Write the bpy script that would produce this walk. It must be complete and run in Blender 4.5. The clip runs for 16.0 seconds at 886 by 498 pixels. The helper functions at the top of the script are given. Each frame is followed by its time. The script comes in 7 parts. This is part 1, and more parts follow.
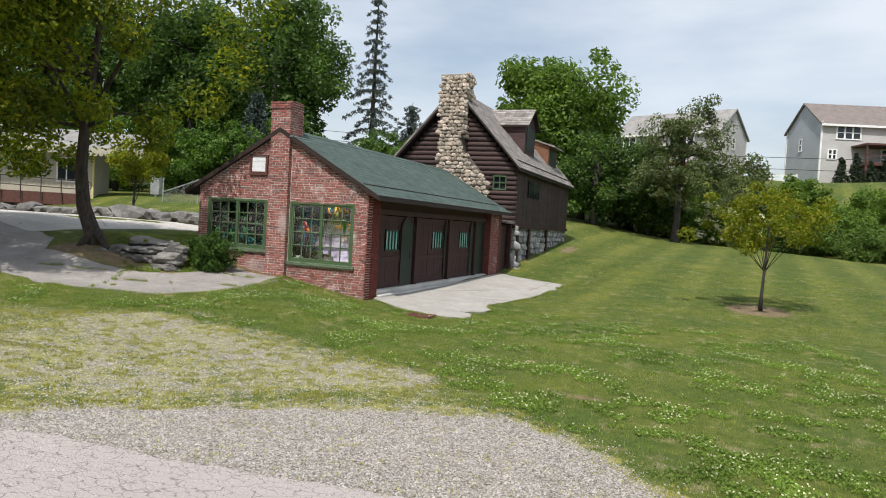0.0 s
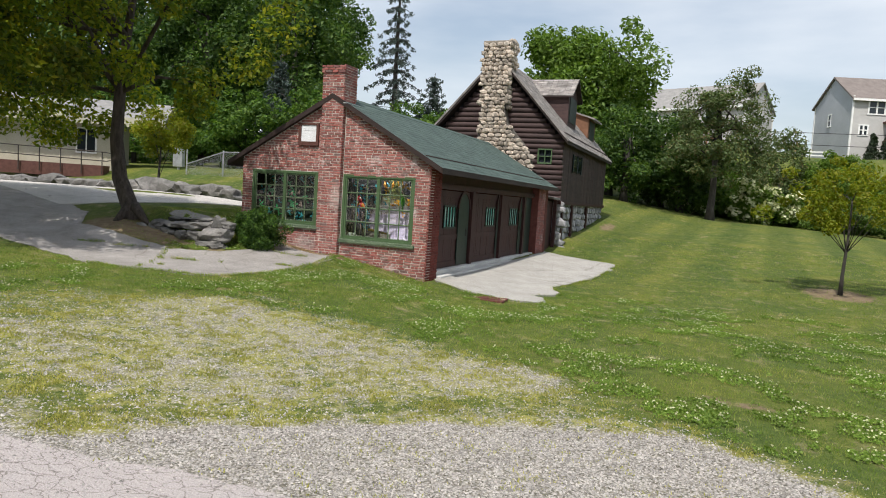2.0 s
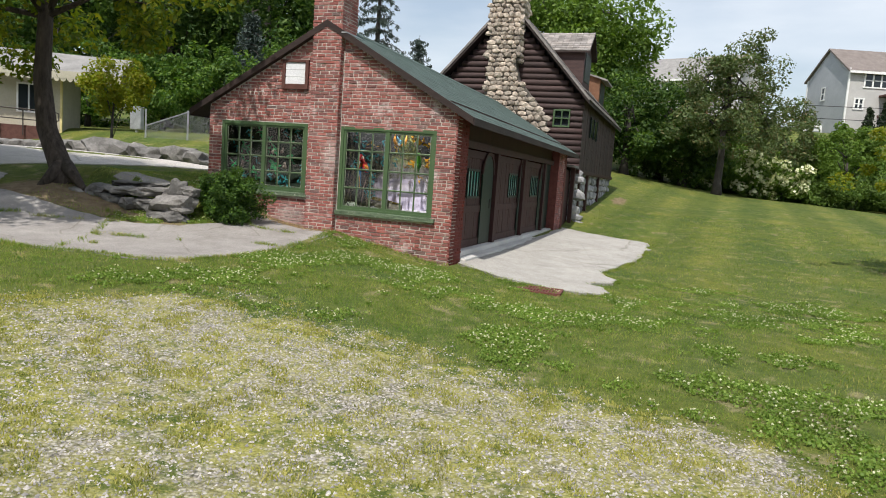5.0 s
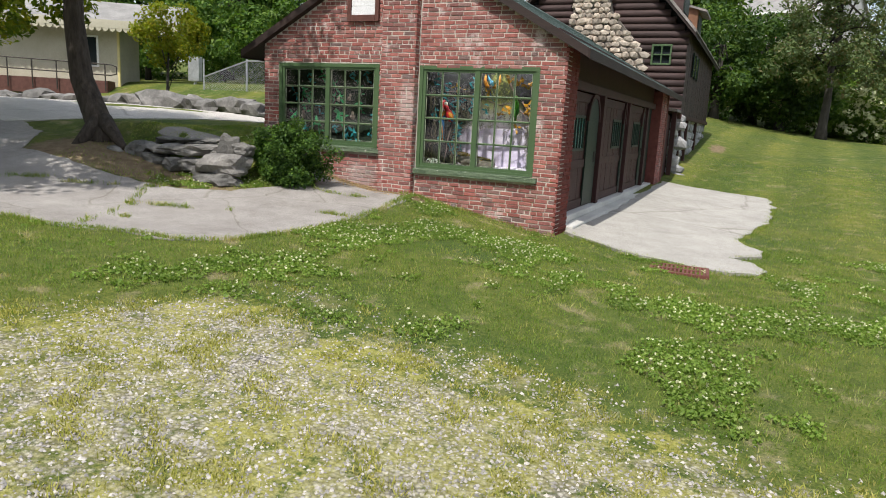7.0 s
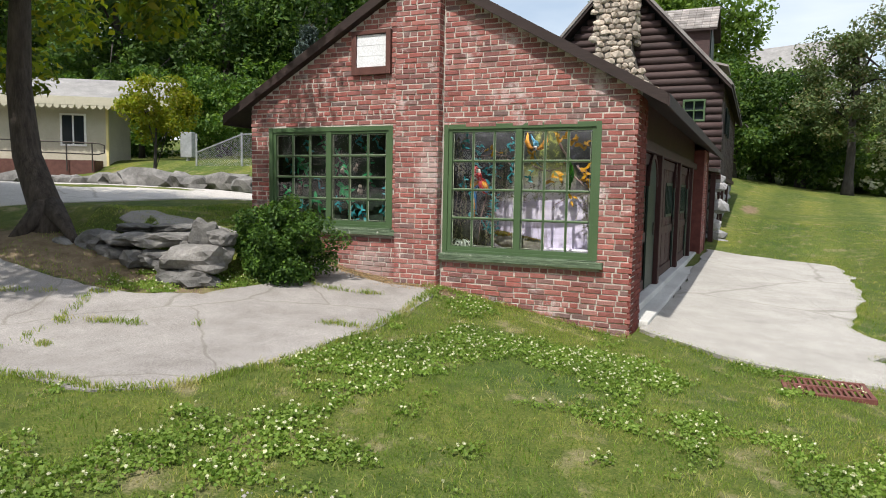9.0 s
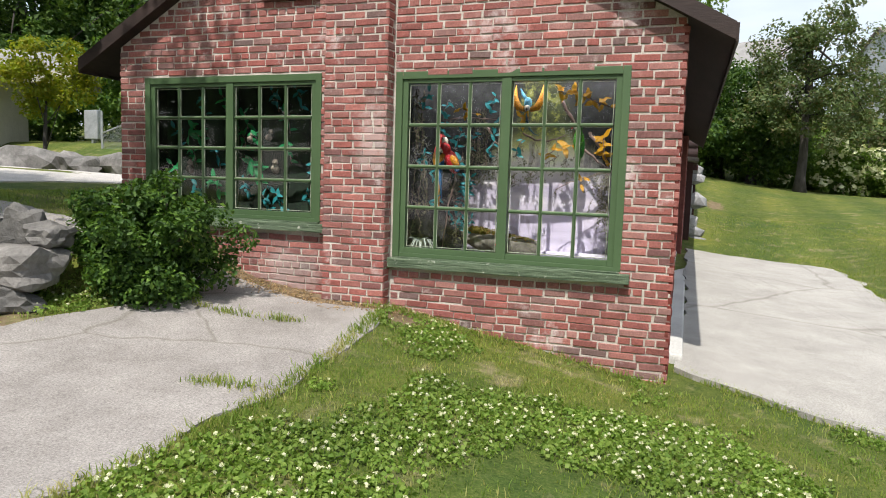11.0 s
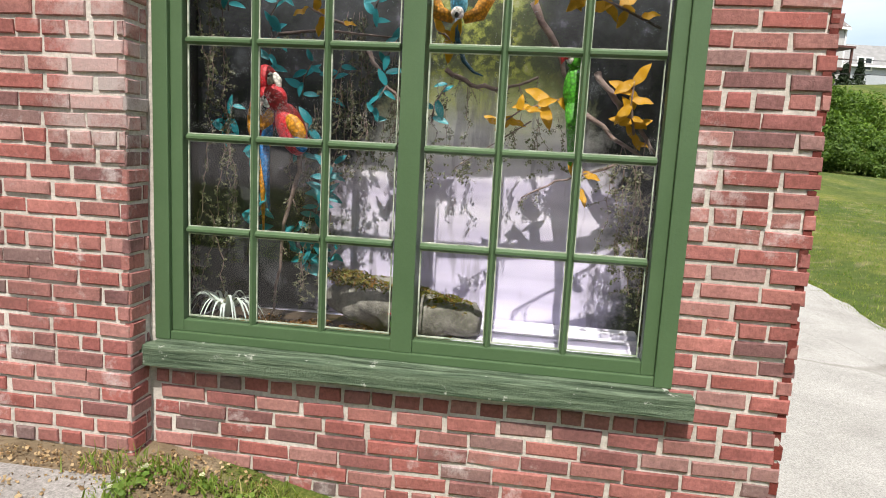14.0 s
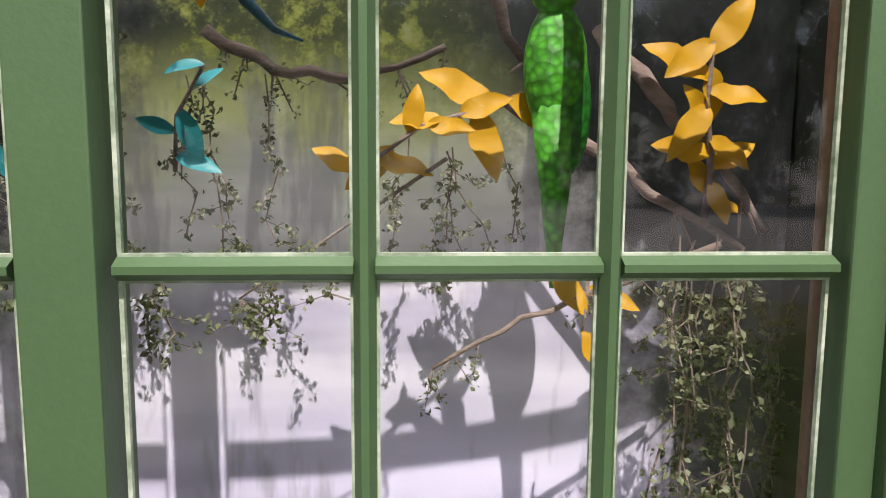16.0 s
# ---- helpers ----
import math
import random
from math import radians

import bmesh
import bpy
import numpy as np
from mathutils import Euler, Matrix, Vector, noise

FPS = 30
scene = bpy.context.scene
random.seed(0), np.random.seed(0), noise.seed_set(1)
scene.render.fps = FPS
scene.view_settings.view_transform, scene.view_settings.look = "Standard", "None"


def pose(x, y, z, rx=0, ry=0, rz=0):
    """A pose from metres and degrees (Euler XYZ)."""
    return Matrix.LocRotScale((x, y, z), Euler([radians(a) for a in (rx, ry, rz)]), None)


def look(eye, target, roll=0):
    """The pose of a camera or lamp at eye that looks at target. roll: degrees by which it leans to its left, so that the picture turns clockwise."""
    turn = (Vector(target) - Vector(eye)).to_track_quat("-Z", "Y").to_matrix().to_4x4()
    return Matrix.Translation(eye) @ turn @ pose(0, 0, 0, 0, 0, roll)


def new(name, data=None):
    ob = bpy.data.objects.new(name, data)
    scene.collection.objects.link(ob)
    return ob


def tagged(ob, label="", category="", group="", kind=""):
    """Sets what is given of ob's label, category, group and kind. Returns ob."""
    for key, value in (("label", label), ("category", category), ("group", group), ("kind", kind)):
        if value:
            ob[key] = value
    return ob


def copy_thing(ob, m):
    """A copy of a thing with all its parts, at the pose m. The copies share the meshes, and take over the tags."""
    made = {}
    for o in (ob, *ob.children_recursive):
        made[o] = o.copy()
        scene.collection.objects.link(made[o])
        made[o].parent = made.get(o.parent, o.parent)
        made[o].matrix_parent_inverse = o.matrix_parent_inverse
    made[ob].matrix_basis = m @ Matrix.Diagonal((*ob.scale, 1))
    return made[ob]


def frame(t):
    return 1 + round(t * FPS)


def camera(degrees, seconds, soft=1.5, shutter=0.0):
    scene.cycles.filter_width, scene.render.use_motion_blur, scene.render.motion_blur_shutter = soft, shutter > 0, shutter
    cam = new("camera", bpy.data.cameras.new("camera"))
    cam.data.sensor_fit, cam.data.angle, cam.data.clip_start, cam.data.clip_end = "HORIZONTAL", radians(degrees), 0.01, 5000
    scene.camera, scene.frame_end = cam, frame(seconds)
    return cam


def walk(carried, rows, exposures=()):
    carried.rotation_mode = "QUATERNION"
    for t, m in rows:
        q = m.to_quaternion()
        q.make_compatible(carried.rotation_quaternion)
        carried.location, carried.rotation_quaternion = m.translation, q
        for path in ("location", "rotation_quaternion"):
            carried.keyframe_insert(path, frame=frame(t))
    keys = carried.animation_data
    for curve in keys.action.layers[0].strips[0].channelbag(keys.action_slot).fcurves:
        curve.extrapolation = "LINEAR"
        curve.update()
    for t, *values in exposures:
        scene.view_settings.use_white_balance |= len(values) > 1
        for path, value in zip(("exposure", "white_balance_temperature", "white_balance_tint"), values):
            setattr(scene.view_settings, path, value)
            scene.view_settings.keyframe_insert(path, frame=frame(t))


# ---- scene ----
cam = camera(66.8, 16.0, soft=1.0)
PATH = [
    (0, (0.085, -0.376, 1.764), (-0.651, 1.482, 1.69), 3.3),
    (0.5, (-0.413, -0.349, 1.755), (-1.154, 1.507, 1.685), 3.4),
    (1, (-0.917, -0.161, 1.738), (-1.66, 1.694, 1.662), 3.4),
    (1.5, (-1.338, -0.024, 1.729), (-2.1, 1.823, 1.644), 3.2),
    (2, (-1.776, 0.315, 1.687), (-2.523, 2.165, 1.538), 3.7),
    (2.5, (-2.155, 0.743, 1.685), (-2.899, 2.593, 1.529), 3.2),
    (3, (-2.556, 1.145, 1.633), (-3.274, 3.005, 1.472), 3.3),
    (3.2, (-2.693, 1.319, 1.614), (-3.362, 3.197, 1.445), 3.6),
    (5.3, (-4.318, 3.473, 1.319), (-4.977, 5.349, 1.101), 4.33),
    (5.5, (-4.456, 3.571, 1.323), (-5.111, 5.448, 1.105), 4.41),
    (6, (-4.82, 4.142, 1.32), (-5.595, 5.966, 1.049), 3.23),
    (6.5, (-5.145, 4.598, 1.28), (-5.964, 6.391, 0.944), 3.35),
    (7, (-5.462, 5.188, 1.299), (-6.277, 6.976, 0.925), 3.08),
    (7.5, (-5.832, 5.651, 1.305), (-6.684, 7.429, 0.968), 2.14),
    (8, (-6.212, 6.184, 1.289), (-7.1, 7.959, 1.042), 1.71),
    (8.5, (-6.556, 6.776, 1.321), (-7.478, 8.539, 1.114), 0.47),
    (9, (-6.86, 7.187, 1.338), (-7.699, 8.994, 1.16), 1.08),
    (9.2, (-6.99, 7.389, 1.3), (-7.786, 9.216, 1.127), 1.32),
    (11.3, (-8.175, 9.817, 1.18), (-8.828, 11.698, 0.988), 2.3),
    (11.5, (-8.263, 10.022, 1.198), (-8.896, 11.909, 1.004), 2.7),
    (12, (-8.468, 10.607, 1.27), (-9.077, 12.5, 1.062), 2.8),
    (12.5, (-8.7, 11.066, 1.277), (-9.284, 12.967, 1.066), 3.1),
    (13, (-8.892, 11.525, 1.290), (-9.243, 13.476, 1.002), 4.1),
    (13.5, (-8.944, 12.033, 1.325), (-9.255, 13.997, 1.060), 3.2),
    (14, (-9.0, 12.55, 1.35), (-9.281, 14.508, 1.047), 3.0),
    (14.5, (-9.064, 13.009, 1.40), (-9.217, 14.965, 1.03), 3.2),
    (15, (-9.116, 13.474, 1.37), (-9.234, 15.452, 1.105), 2.7),
    (15.5, (-9.176, 13.888, 1.402), (-9.222, 15.877, 1.194), 1.8),
    (16, (-9.135, 14.224, 1.441), (-8.984, 16.205, 1.214), 0.4),
]
walk(cam, [(t, look(eye, target, roll)) for t, eye, target, roll in PATH],
     exposures=[(0.0, -0.06), (3.0, -0.05), (5.5, 0.03), (9.0, 0.2), (12.0, 0.29), (14.5, 0.42), (16.0, 0.45)])

# ---- world and light ----
SUN_DIR = Vector((0.02, -0.53, 0.85)).normalized()
world = bpy.data.worlds.new("sky")
scene.world = world
world.use_nodes = True
wn, wl = world.node_tree.nodes, world.node_tree.links
wn.clear()
w_out, w_bg, w_sky = wn.new("ShaderNodeOutputWorld"), wn.new("ShaderNodeBackground"), wn.new("ShaderNodeTexSky")
w_sky.sky_type = "NISHITA"
w_sky.sun_disc = False
w_sky.sun_elevation = math.asin(SUN_DIR.z)
w_sky.sun_rotation = math.atan2(SUN_DIR.x, SUN_DIR.y)
w_sky.dust_density, w_sky.air_density, w_sky.ozone_density = 2.5, 1.2, 1.5
w_co, w_map, w_noise, w_ramp, w_mix = (wn.new("ShaderNodeTexCoord"), wn.new("ShaderNodeMapping"), wn.new("ShaderNodeTexNoise"),
                                       wn.new("ShaderNodeValToRGB"), wn.new("ShaderNodeMix"))
w_map.inputs["Scale"].default_value = (1.2, 1.2, 4.5)
w_map.inputs["Location"].default_value = (3.1, 0.4, 0.2)
w_noise.inputs["Scale"].default_value, w_noise.inputs["Detail"].default_value = 1.6, 6
w_ramp.color_ramp.elements[0].position, w_ramp.color_ramp.elements[1].position = 0.40, 0.68
w_mix.data_type = "RGBA"
w_mix.inputs["B"].default_value = (6.9, 7.3, 7.8, 1)
wl.new(w_co.outputs["Generated"], w_map.inputs["Vector"])
wl.new(w_map.outputs["Vector"], w_noise.inputs["Vector"])
wl.new(w_noise.outputs["Fac"], w_ramp.inputs["Fac"])
w_half = wn.new("ShaderNodeMath")
w_half.operation = "MULTIPLY_ADD"
w_half.inputs[1].default_value, w_half.inputs[2].default_value = 0.55, 0.25
wl.new(w_ramp.outputs["Color"], w_half.inputs[0])
wl.new(w_half.outputs[0], w_mix.inputs["Factor"])
wl.new(w_sky.outputs["Color"], w_mix.inputs["A"])
wl.new(w_mix.outputs["Result"], w_bg.inputs["Color"])
w_bg.inputs["Strength"].default_value = 0.14
wl.new(w_bg.outputs["Background"], w_out.inputs["Surface"])

sun = new("sun", bpy.data.lights.new("sun", "SUN"))
sun.data.energy, sun.data.angle, sun.data.color = 4.6, radians(0.6), (1.0, 0.955, 0.88)
sun.matrix_world = look(SUN_DIR * 60, (0, 0, 0))


# ---- small helpers ----
def smooth(a, b, v):
    k = min(1.0, max(0.0, (v - a) / (b - a)))
    return k * k * (3 - 2 * k)


def mesh_of(name, verts, faces, material=None, flat=True):
    me = bpy.data.meshes.new(name)
    me.from_pydata(verts, [], faces)
    if material:
        me.materials.append(material)
    if not flat:
        me.polygons.foreach_set("use_smooth", [True] * len(me.polygons))
    me.update()
    return me


def put(name, me, parent=None, m=None, label=""):
    ob = new(name, me)
    if parent is not None:
        ob.parent = parent
    if m is not None:
        ob.matrix_basis = m
    if label:
        ob["label"] = label
    return ob


def part(name, bm, material, parent, label="", m=None, flat=True):
    me = bpy.data.meshes.new(name)
    bm.to_mesh(me)
    bm.free()
    me.materials.append(material)
    if not flat:
        me.polygons.foreach_set("use_smooth", [True] * len(me.polygons))
    return put(name, me, parent, m, label)


def empty(name, place, label, category, group="", kind="", rz=0):
    ob = new(name)
    ob.matrix_basis = pose(*place, 0, 0, rz)
    return tagged(ob, label, category, group, kind)


def box_bm(x0, x1, y0, y1, z0, z1, bevel=0.0, bm=None):
    own = bm is None
    bm = bmesh.new() if own else bm
    r = bmesh.ops.create_cube(bm, size=1, matrix=Matrix.Translation(((x0 + x1) / 2, (y0 + y1) / 2, (z0 + z1) / 2))
                              @ Matrix.Diagonal((x1 - x0, y1 - y0, z1 - z0, 1)))
    if bevel:
        edges = list({e for v in r["verts"] for e in v.link_edges})
        bmesh.ops.bevel(bm, geom=edges, offset=bevel, segments=2, affect="EDGES", profile=0.6)
    return bm


def prism_bm(outline, y0, y1):
    """A flat outline in x and z, drawn out from y0 to y1."""
    bm = bmesh.new()
    a = [bm.verts.new((x, y0, z)) for x, z in outline]
    b = [bm.verts.new((x, y1, z)) for x, z in outline]
    bm.faces.new(a)
    bm.faces.new(b[::-1])
    for i in range(len(a)):
        j = (i + 1) % len(a)
        bm.faces.new((a[j], a[i], b[i], b[j]))
    bmesh.ops.recalc_face_normals(bm, faces=bm.faces)
    return bm


def tube_bm(points, radii, sides=8, bm=None, caps=True):
    """A tapered round limb along points."""
    bm = bmesh.new() if bm is None else bm
    rings = []
    for i, p in enumerate(points):
        p = Vector(p)
        a = Vector(points[min(i + 1, len(points) - 1)]) - Vector(points[max(i - 1, 0)])
        a.normalize()
        u = a.orthogonal().normalized() if i == 0 else (u - a * u.dot(a)).normalized()
        w = a.cross(u)
        rings.append([bm.verts.new(p + (u * math.cos(k * math.tau / sides) + w * math.sin(k * math.tau / sides)) * radii[i]) for k in range(sides)])
    for r0, r1 in zip(rings, rings[1:]):
        for k in range(sides):
            bm.faces.new((r0[k], r0[(k + 1) % sides], r1[(k + 1) % sides], r1[k]))
    if caps:
        bm.faces.new(rings[0][::-1])
        bm.faces.new(rings[-1])
    return bm


def rock_bm(sx, sy, sz, seed, cuts=2, rough=0.22, flatten=0.0):
    """A weathered stone, its base at z = 0."""
    bm = bmesh.new()
    bmesh.ops.create_icosphere(bm, subdivisions=cuts, radius=1)
    off = Vector((seed * 3.7, seed * 1.3, seed * 2.1))
    for v in bm.verts:
        d = v.co.copy()
        k = 1 + rough * (noise.noise(d * 1.3 + off) * 1.6 + noise.noise(d * 3.1 + off) * 0.5)
        e = 1.0 / max(abs(d.x), abs(d.y), abs(d.z))
        d = d * (1 + flatten * (min(e, 1.5) - 1)) * k
        v.co = Vector((d.x * sx, d.y * sy, d.z * sz + sz * 0.8))
    return bm


# ---- materials ----
def shader(name):
    m = bpy.data.materials.new(name)
    m.use_nodes = True
    nt = m.node_tree
    return m, nt.nodes, nt.links, nt.nodes["Principled BSDF"]


def noise_node(N, L, scale, detail=5, rough=0.6, vec=None, stretch=None):
    n = N.new("ShaderNodeTexNoise")
    n.inputs["Scale"].default_value, n.inputs["Detail"].default_value, n.inputs["Roughness"].default_value = scale, detail, rough
    src = vec if vec is not None else N.new("ShaderNodeNewGeometry").outputs["Position"]
    if stretch:
        mp = N.new("ShaderNodeMapping")
        mp.inputs["Scale"].default_value = stretch
        L.new(src, mp.inputs["Vector"])
        src = mp.outputs["Vector"]
    L.new(src, n.inputs["Vector"])
    return n.outputs["Fac"]


def ramp(N, L, fac, stops):
    r = N.new("ShaderNodeValToRGB")
    els = r.color_ramp.elements
    while len(els) < len(stops):
        els.new(0.5)
    for e, (p, c) in zip(els, stops):
        e.position, e.color = p, (*c, 1)
    L.new(fac, r.inputs["Fac"])
    return r.outputs["Color"]


def mixed(N, L, fac, a, b, kind="MIX"):
    m = N.new("ShaderNodeMix")
    m.data_type, m.blend_type = "RGBA", kind
    for sock, v in (("Factor", fac), ("A", a), ("B", b)):
        if isinstance(v, (int, float)):
            m.inputs[sock].default_value = v
        elif isinstance(v, tuple):
            m.inputs[sock].default_value = (*v, 1)
        else:
            L.new(v, m.inputs[sock])
    return m.outputs["Result"]


def mathn(N, L, op, a, b=0.0, c=None):
    m = N.new("ShaderNodeMath")
    m.operation = op
    for i, v in enumerate((a, b) if c is None else (a, b, c)):
        if isinstance(v, (int, float)):
            m.inputs[i].default_value = v
        else:
            L.new(v, m.inputs[i])
    return m.outputs[0]


def bumped(N, L, bsdf, height, strength, distance=0.02):
    b = N.new("ShaderNodeBump")
    b.inputs["Strength"].default_value, b.inputs["Distance"].default_value = strength, distance
    L.new(height, b.inputs["Height"])
    L.new(b.outputs["Normal"], bsdf.inputs["Normal"])


def surface(name, dark, light, scale=6.0, rough=0.8, bump=0.3, fine=60.0, wear=None, wear_at=0.66, wear_scale=9.0,
            stretch=None, pieces=0.0, islands=0.0, metallic=0.0, distance=0.01, spec=0.4, grain_depth=0.25):
    """Two tones by a large noise, a fine grain with relief, worn spots, and a tone of its own for each piece."""
    m, N, L, B = shader(name)
    big, small = noise_node(N, L, scale, 6, 0.62, stretch=stretch), noise_node(N, L, fine, 4, 0.65, stretch=stretch)
    col = ramp(N, L, big, [(0.3, dark), (0.7, light)])
    grain = ramp(N, L, small, [(0.25, (1 - grain_depth,) * 3), (0.75, (1 + grain_depth * 0.9,) * 3)])
    col = mixed(N, L, 1.0, col, grain, "MULTIPLY")
    for amount, node, socket in ((pieces, "ShaderNodeObjectInfo", "Random"), (islands, "ShaderNodeNewGeometry", "Random Per Island")):
        if amount:
            tone = ramp(N, L, N.new(node).outputs[socket], [(0.0, (1 - amount,) * 3), (0.5, (1.0, 1.0, 1.0)), (1.0, (1 + amount, 1 + amount * 0.9, 1 + amount * 0.85))])
            col = mixed(N, L, 1.0, col, tone, "MULTIPLY")
    if wear:
        w = ramp(N, L, noise_node(N, L, wear_scale, 8, 0.7), [(wear_at, (0, 0, 0)), (wear_at + 0.05, (1, 1, 1))])
        col = mixed(N, L, w, col, wear)
    L.new(col, B.inputs["Base Color"])
    B.inputs["Roughness"].default_value, B.inputs["Metallic"].default_value = rough, metallic
    B.inputs["Specular IOR Level"].default_value = spec
    if bump:
        bumped(N, L, B, mathn(N, L, "ADD", big, mathn(N, L, "MULTIPLY", small, 0.6)), bump, distance)
    return m


def leaf_surface(name, tones, rough=0.55, glow=0.35, low=(0.72, 0.72, 0.72), high=(1.2, 1.2, 1.1), patches=0.9, dry=None):
    """Foliage: each leaf or clump takes a tone of its own, and lets some light through."""
    m, N, L, B = shader(name)
    geo = N.new("ShaderNodeNewGeometry")
    n = len(tones)
    col = ramp(N, L, geo.outputs["Random Per Island"], [(i / max(1, n - 1), c) for i, c in enumerate(tones)])
    patch = ramp(N, L, noise_node(N, L, patches, 4), [(0.3, low), (0.7, high)])
    col = mixed(N, L, 1.0, col, patch, "MULTIPLY")
    if dry:
        col = mixed(N, L, ramp(N, L, noise_node(N, L, 2.6, 6, 0.68), [(0.55, (0, 0, 0)), (0.68, (0.75, 0.75, 0.75))]), col, dry)
    L.new(col, B.inputs["Base Color"])
    B.inputs["Roughness"].default_value, B.inputs["Specular IOR Level"].default_value = rough, 0.25
    if glow:
        tr, mx = N.new("ShaderNodeBsdfTranslucent"), N.new("ShaderNodeMixShader")
        L.new(mixed(N, L, 1.0, col, (1.25, 1.3, 0.7), "MULTIPLY"), tr.inputs["Color"])
        mx.inputs["Fac"].default_value = glow
        L.new(B.outputs["BSDF"], mx.inputs[1])
        L.new(tr.outputs["BSDF"], mx.inputs[2])
        L.new(mx.outputs["Shader"], N["Material Output"].inputs["Surface"])
    return m


def brick_surface(name, tones, lime=0.0):
    m, N, L, B = shader(name)
    info, geo = N.new("ShaderNodeObjectInfo"), N.new("ShaderNodeNewGeometry")
    pick = mathn(N, L, "FRACT", mathn(N, L, "ADD", info.outputs["Random"], geo.outputs["Random Per Island"]))
    col = ramp(N, L, pick, [(i / (len(tones) - 1), c) for i, c in enumerate(tones)])
    small, big = noise_node(N, L, 70, 5, 0.7), noise_node(N, L, 7, 5, 0.6)
    col = mixed(N, L, 1.0, col, ramp(N, L, small, [(0.25, (0.62,) * 3), (0.75, (1.3,) * 3)]), "MULTIPLY")
    col = mixed(N, L, 1.0, col, ramp(N, L, big, [(0.3, (0.8,) * 3), (0.7, (1.15,) * 3)]), "MULTIPLY")
    if lime:
        w = mathn(N, L, "MULTIPLY", ramp(N, L, noise_node(N, L, 2.3, 9, 0.74), [(0.57, (0, 0, 0)), (0.68, (1, 1, 1))]), lime)
        col = mixed(N, L, w, col, (0.58, 0.50, 0.49))
        geo_p, xyz = N.new("ShaderNodeNewGeometry"), N.new("ShaderNodeSeparateXYZ")
        L.new(geo_p.outputs["Position"], xyz.inputs["Vector"])
        flaky = noise_node(N, L, 9, 9, 0.8)
        # old whitewash left under the small window and on the chimney breast
        for cx, cz, rx, rz in ((-11.55, 0.30, 0.62, 0.34), (-10.62, 1.55, 0.30, 0.55)):
            dx = mathn(N, L, "DIVIDE", mathn(N, L, "ADD", xyz.outputs["X"], -cx), rx)
            dz = mathn(N, L, "DIVIDE", mathn(N, L, "ADD", xyz.outputs["Z"], -cz), rz)
            away = mathn(N, L, "SQRT", mathn(N, L, "ADD", mathn(N, L, "MULTIPLY", dx, dx), mathn(N, L, "MULTIPLY", dz, dz)))
            keep = mathn(N, L, "SUBTRACT", mathn(N, L, "ADD", flaky, 0.42), mathn(N, L, "MULTIPLY", away, 0.5))
            col = mixed(N, L, ramp(N, L, keep, [(0.56, (0, 0, 0)), (0.76, (0.42, 0.42, 0.42))]), col, (0.58, 0.53, 0.51))
        smear = mathn(N, L, "MULTIPLY", ramp(N, L, noise_node(N, L, 19, 7, 0.72), [(0.62, (0, 0, 0)), (0.72, (1, 1, 1))]), 0.35)
        col = mixed(N, L, smear, col, (0.50, 0.42, 0.39))
        soot = mathn(N, L, "MULTIPLY", ramp(N, L, noise_node(N, L, 1.1, 6, 0.7), [(0.56, (0, 0, 0)), (0.74, (1, 1, 1))]), 0.45)
        col = mixed(N, L, soot, col, (0.085, 0.05, 0.048))
    L.new(col, B.inputs["Base Color"])
    B.inputs["Roughness"].default_value, B.inputs["Specular IOR Level"].default_value = 0.88, 0.25
    bumped(N, L, B, mathn(N, L, "ADD", big, small), 0.55, 0.006)
    return m


BRICK = brick_surface("brick_red", [(0.225, 0.085, 0.075), (0.33, 0.11, 0.094), (0.28, 0.13, 0.115), (0.38, 0.15, 0.128), (0.18, 0.09, 0.086),
                                    (0.30, 0.102, 0.09), (0.36, 0.175, 0.155), (0.165, 0.115, 0.11)], 0.8)
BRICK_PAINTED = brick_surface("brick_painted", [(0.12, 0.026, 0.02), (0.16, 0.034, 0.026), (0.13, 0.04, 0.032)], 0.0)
MORTAR = surface("mortar", (0.38, 0.335, 0.295), (0.60, 0.55, 0.50), 4, 0.95, 0.6, 70, (0.26, 0.21, 0.18), 0.66, 9)
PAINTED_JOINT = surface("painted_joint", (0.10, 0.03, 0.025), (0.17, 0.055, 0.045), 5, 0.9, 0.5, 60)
GREEN_PAINT = surface("green_paint", (0.056, 0.100, 0.044), (0.074, 0.124, 0.057), 1.6, 0.48, 0.12, 90, (0.50, 0.52, 0.45), 0.745, 34, grain_depth=0.05)
PUTTY = surface("old_putty", (0.12, 0.17, 0.10), (0.58, 0.60, 0.50), 16, 0.8, 0.3, 90)
GREEN_SILL = surface("weathered_green", (0.020, 0.045, 0.020), (0.21, 0.275, 0.18), 7, 0.8, 1.0, 60, (0.52, 0.53, 0.47), 0.60, 14, stretch=(0.7, 7, 14))
ROOF_GREEN = surface("green_shingle", (0.046, 0.072, 0.064), (0.075, 0.108, 0.097), 2.2, 0.9, 0.5, 130, islands=0.18)
DARK_WOOD = surface("dark_red_boards", (0.026, 0.009, 0.009), (0.052, 0.016, 0.014), 3, 0.65, 0.4, 50, stretch=(1, 1, 0.15), islands=0.15)
DARK_GREEN = surface("dark_green_paint", (0.008, 0.017, 0.013), (0.013, 0.027, 0.020), 4, 0.5, 0.2, 60)
FASCIA = surface("dark_brown_fascia", (0.018, 0.011, 0.010), (0.04, 0.024, 0.021), 3, 0.7, 0.4, 40, stretch=(0.3, 0.3, 2))
LOG = surface("log_stain", (0.029, 0.017, 0.017), (0.064, 0.037, 0.035), 2.2, 0.72, 0.6, 26, stretch=(0.35, 0.35, 3), pieces=0.28)
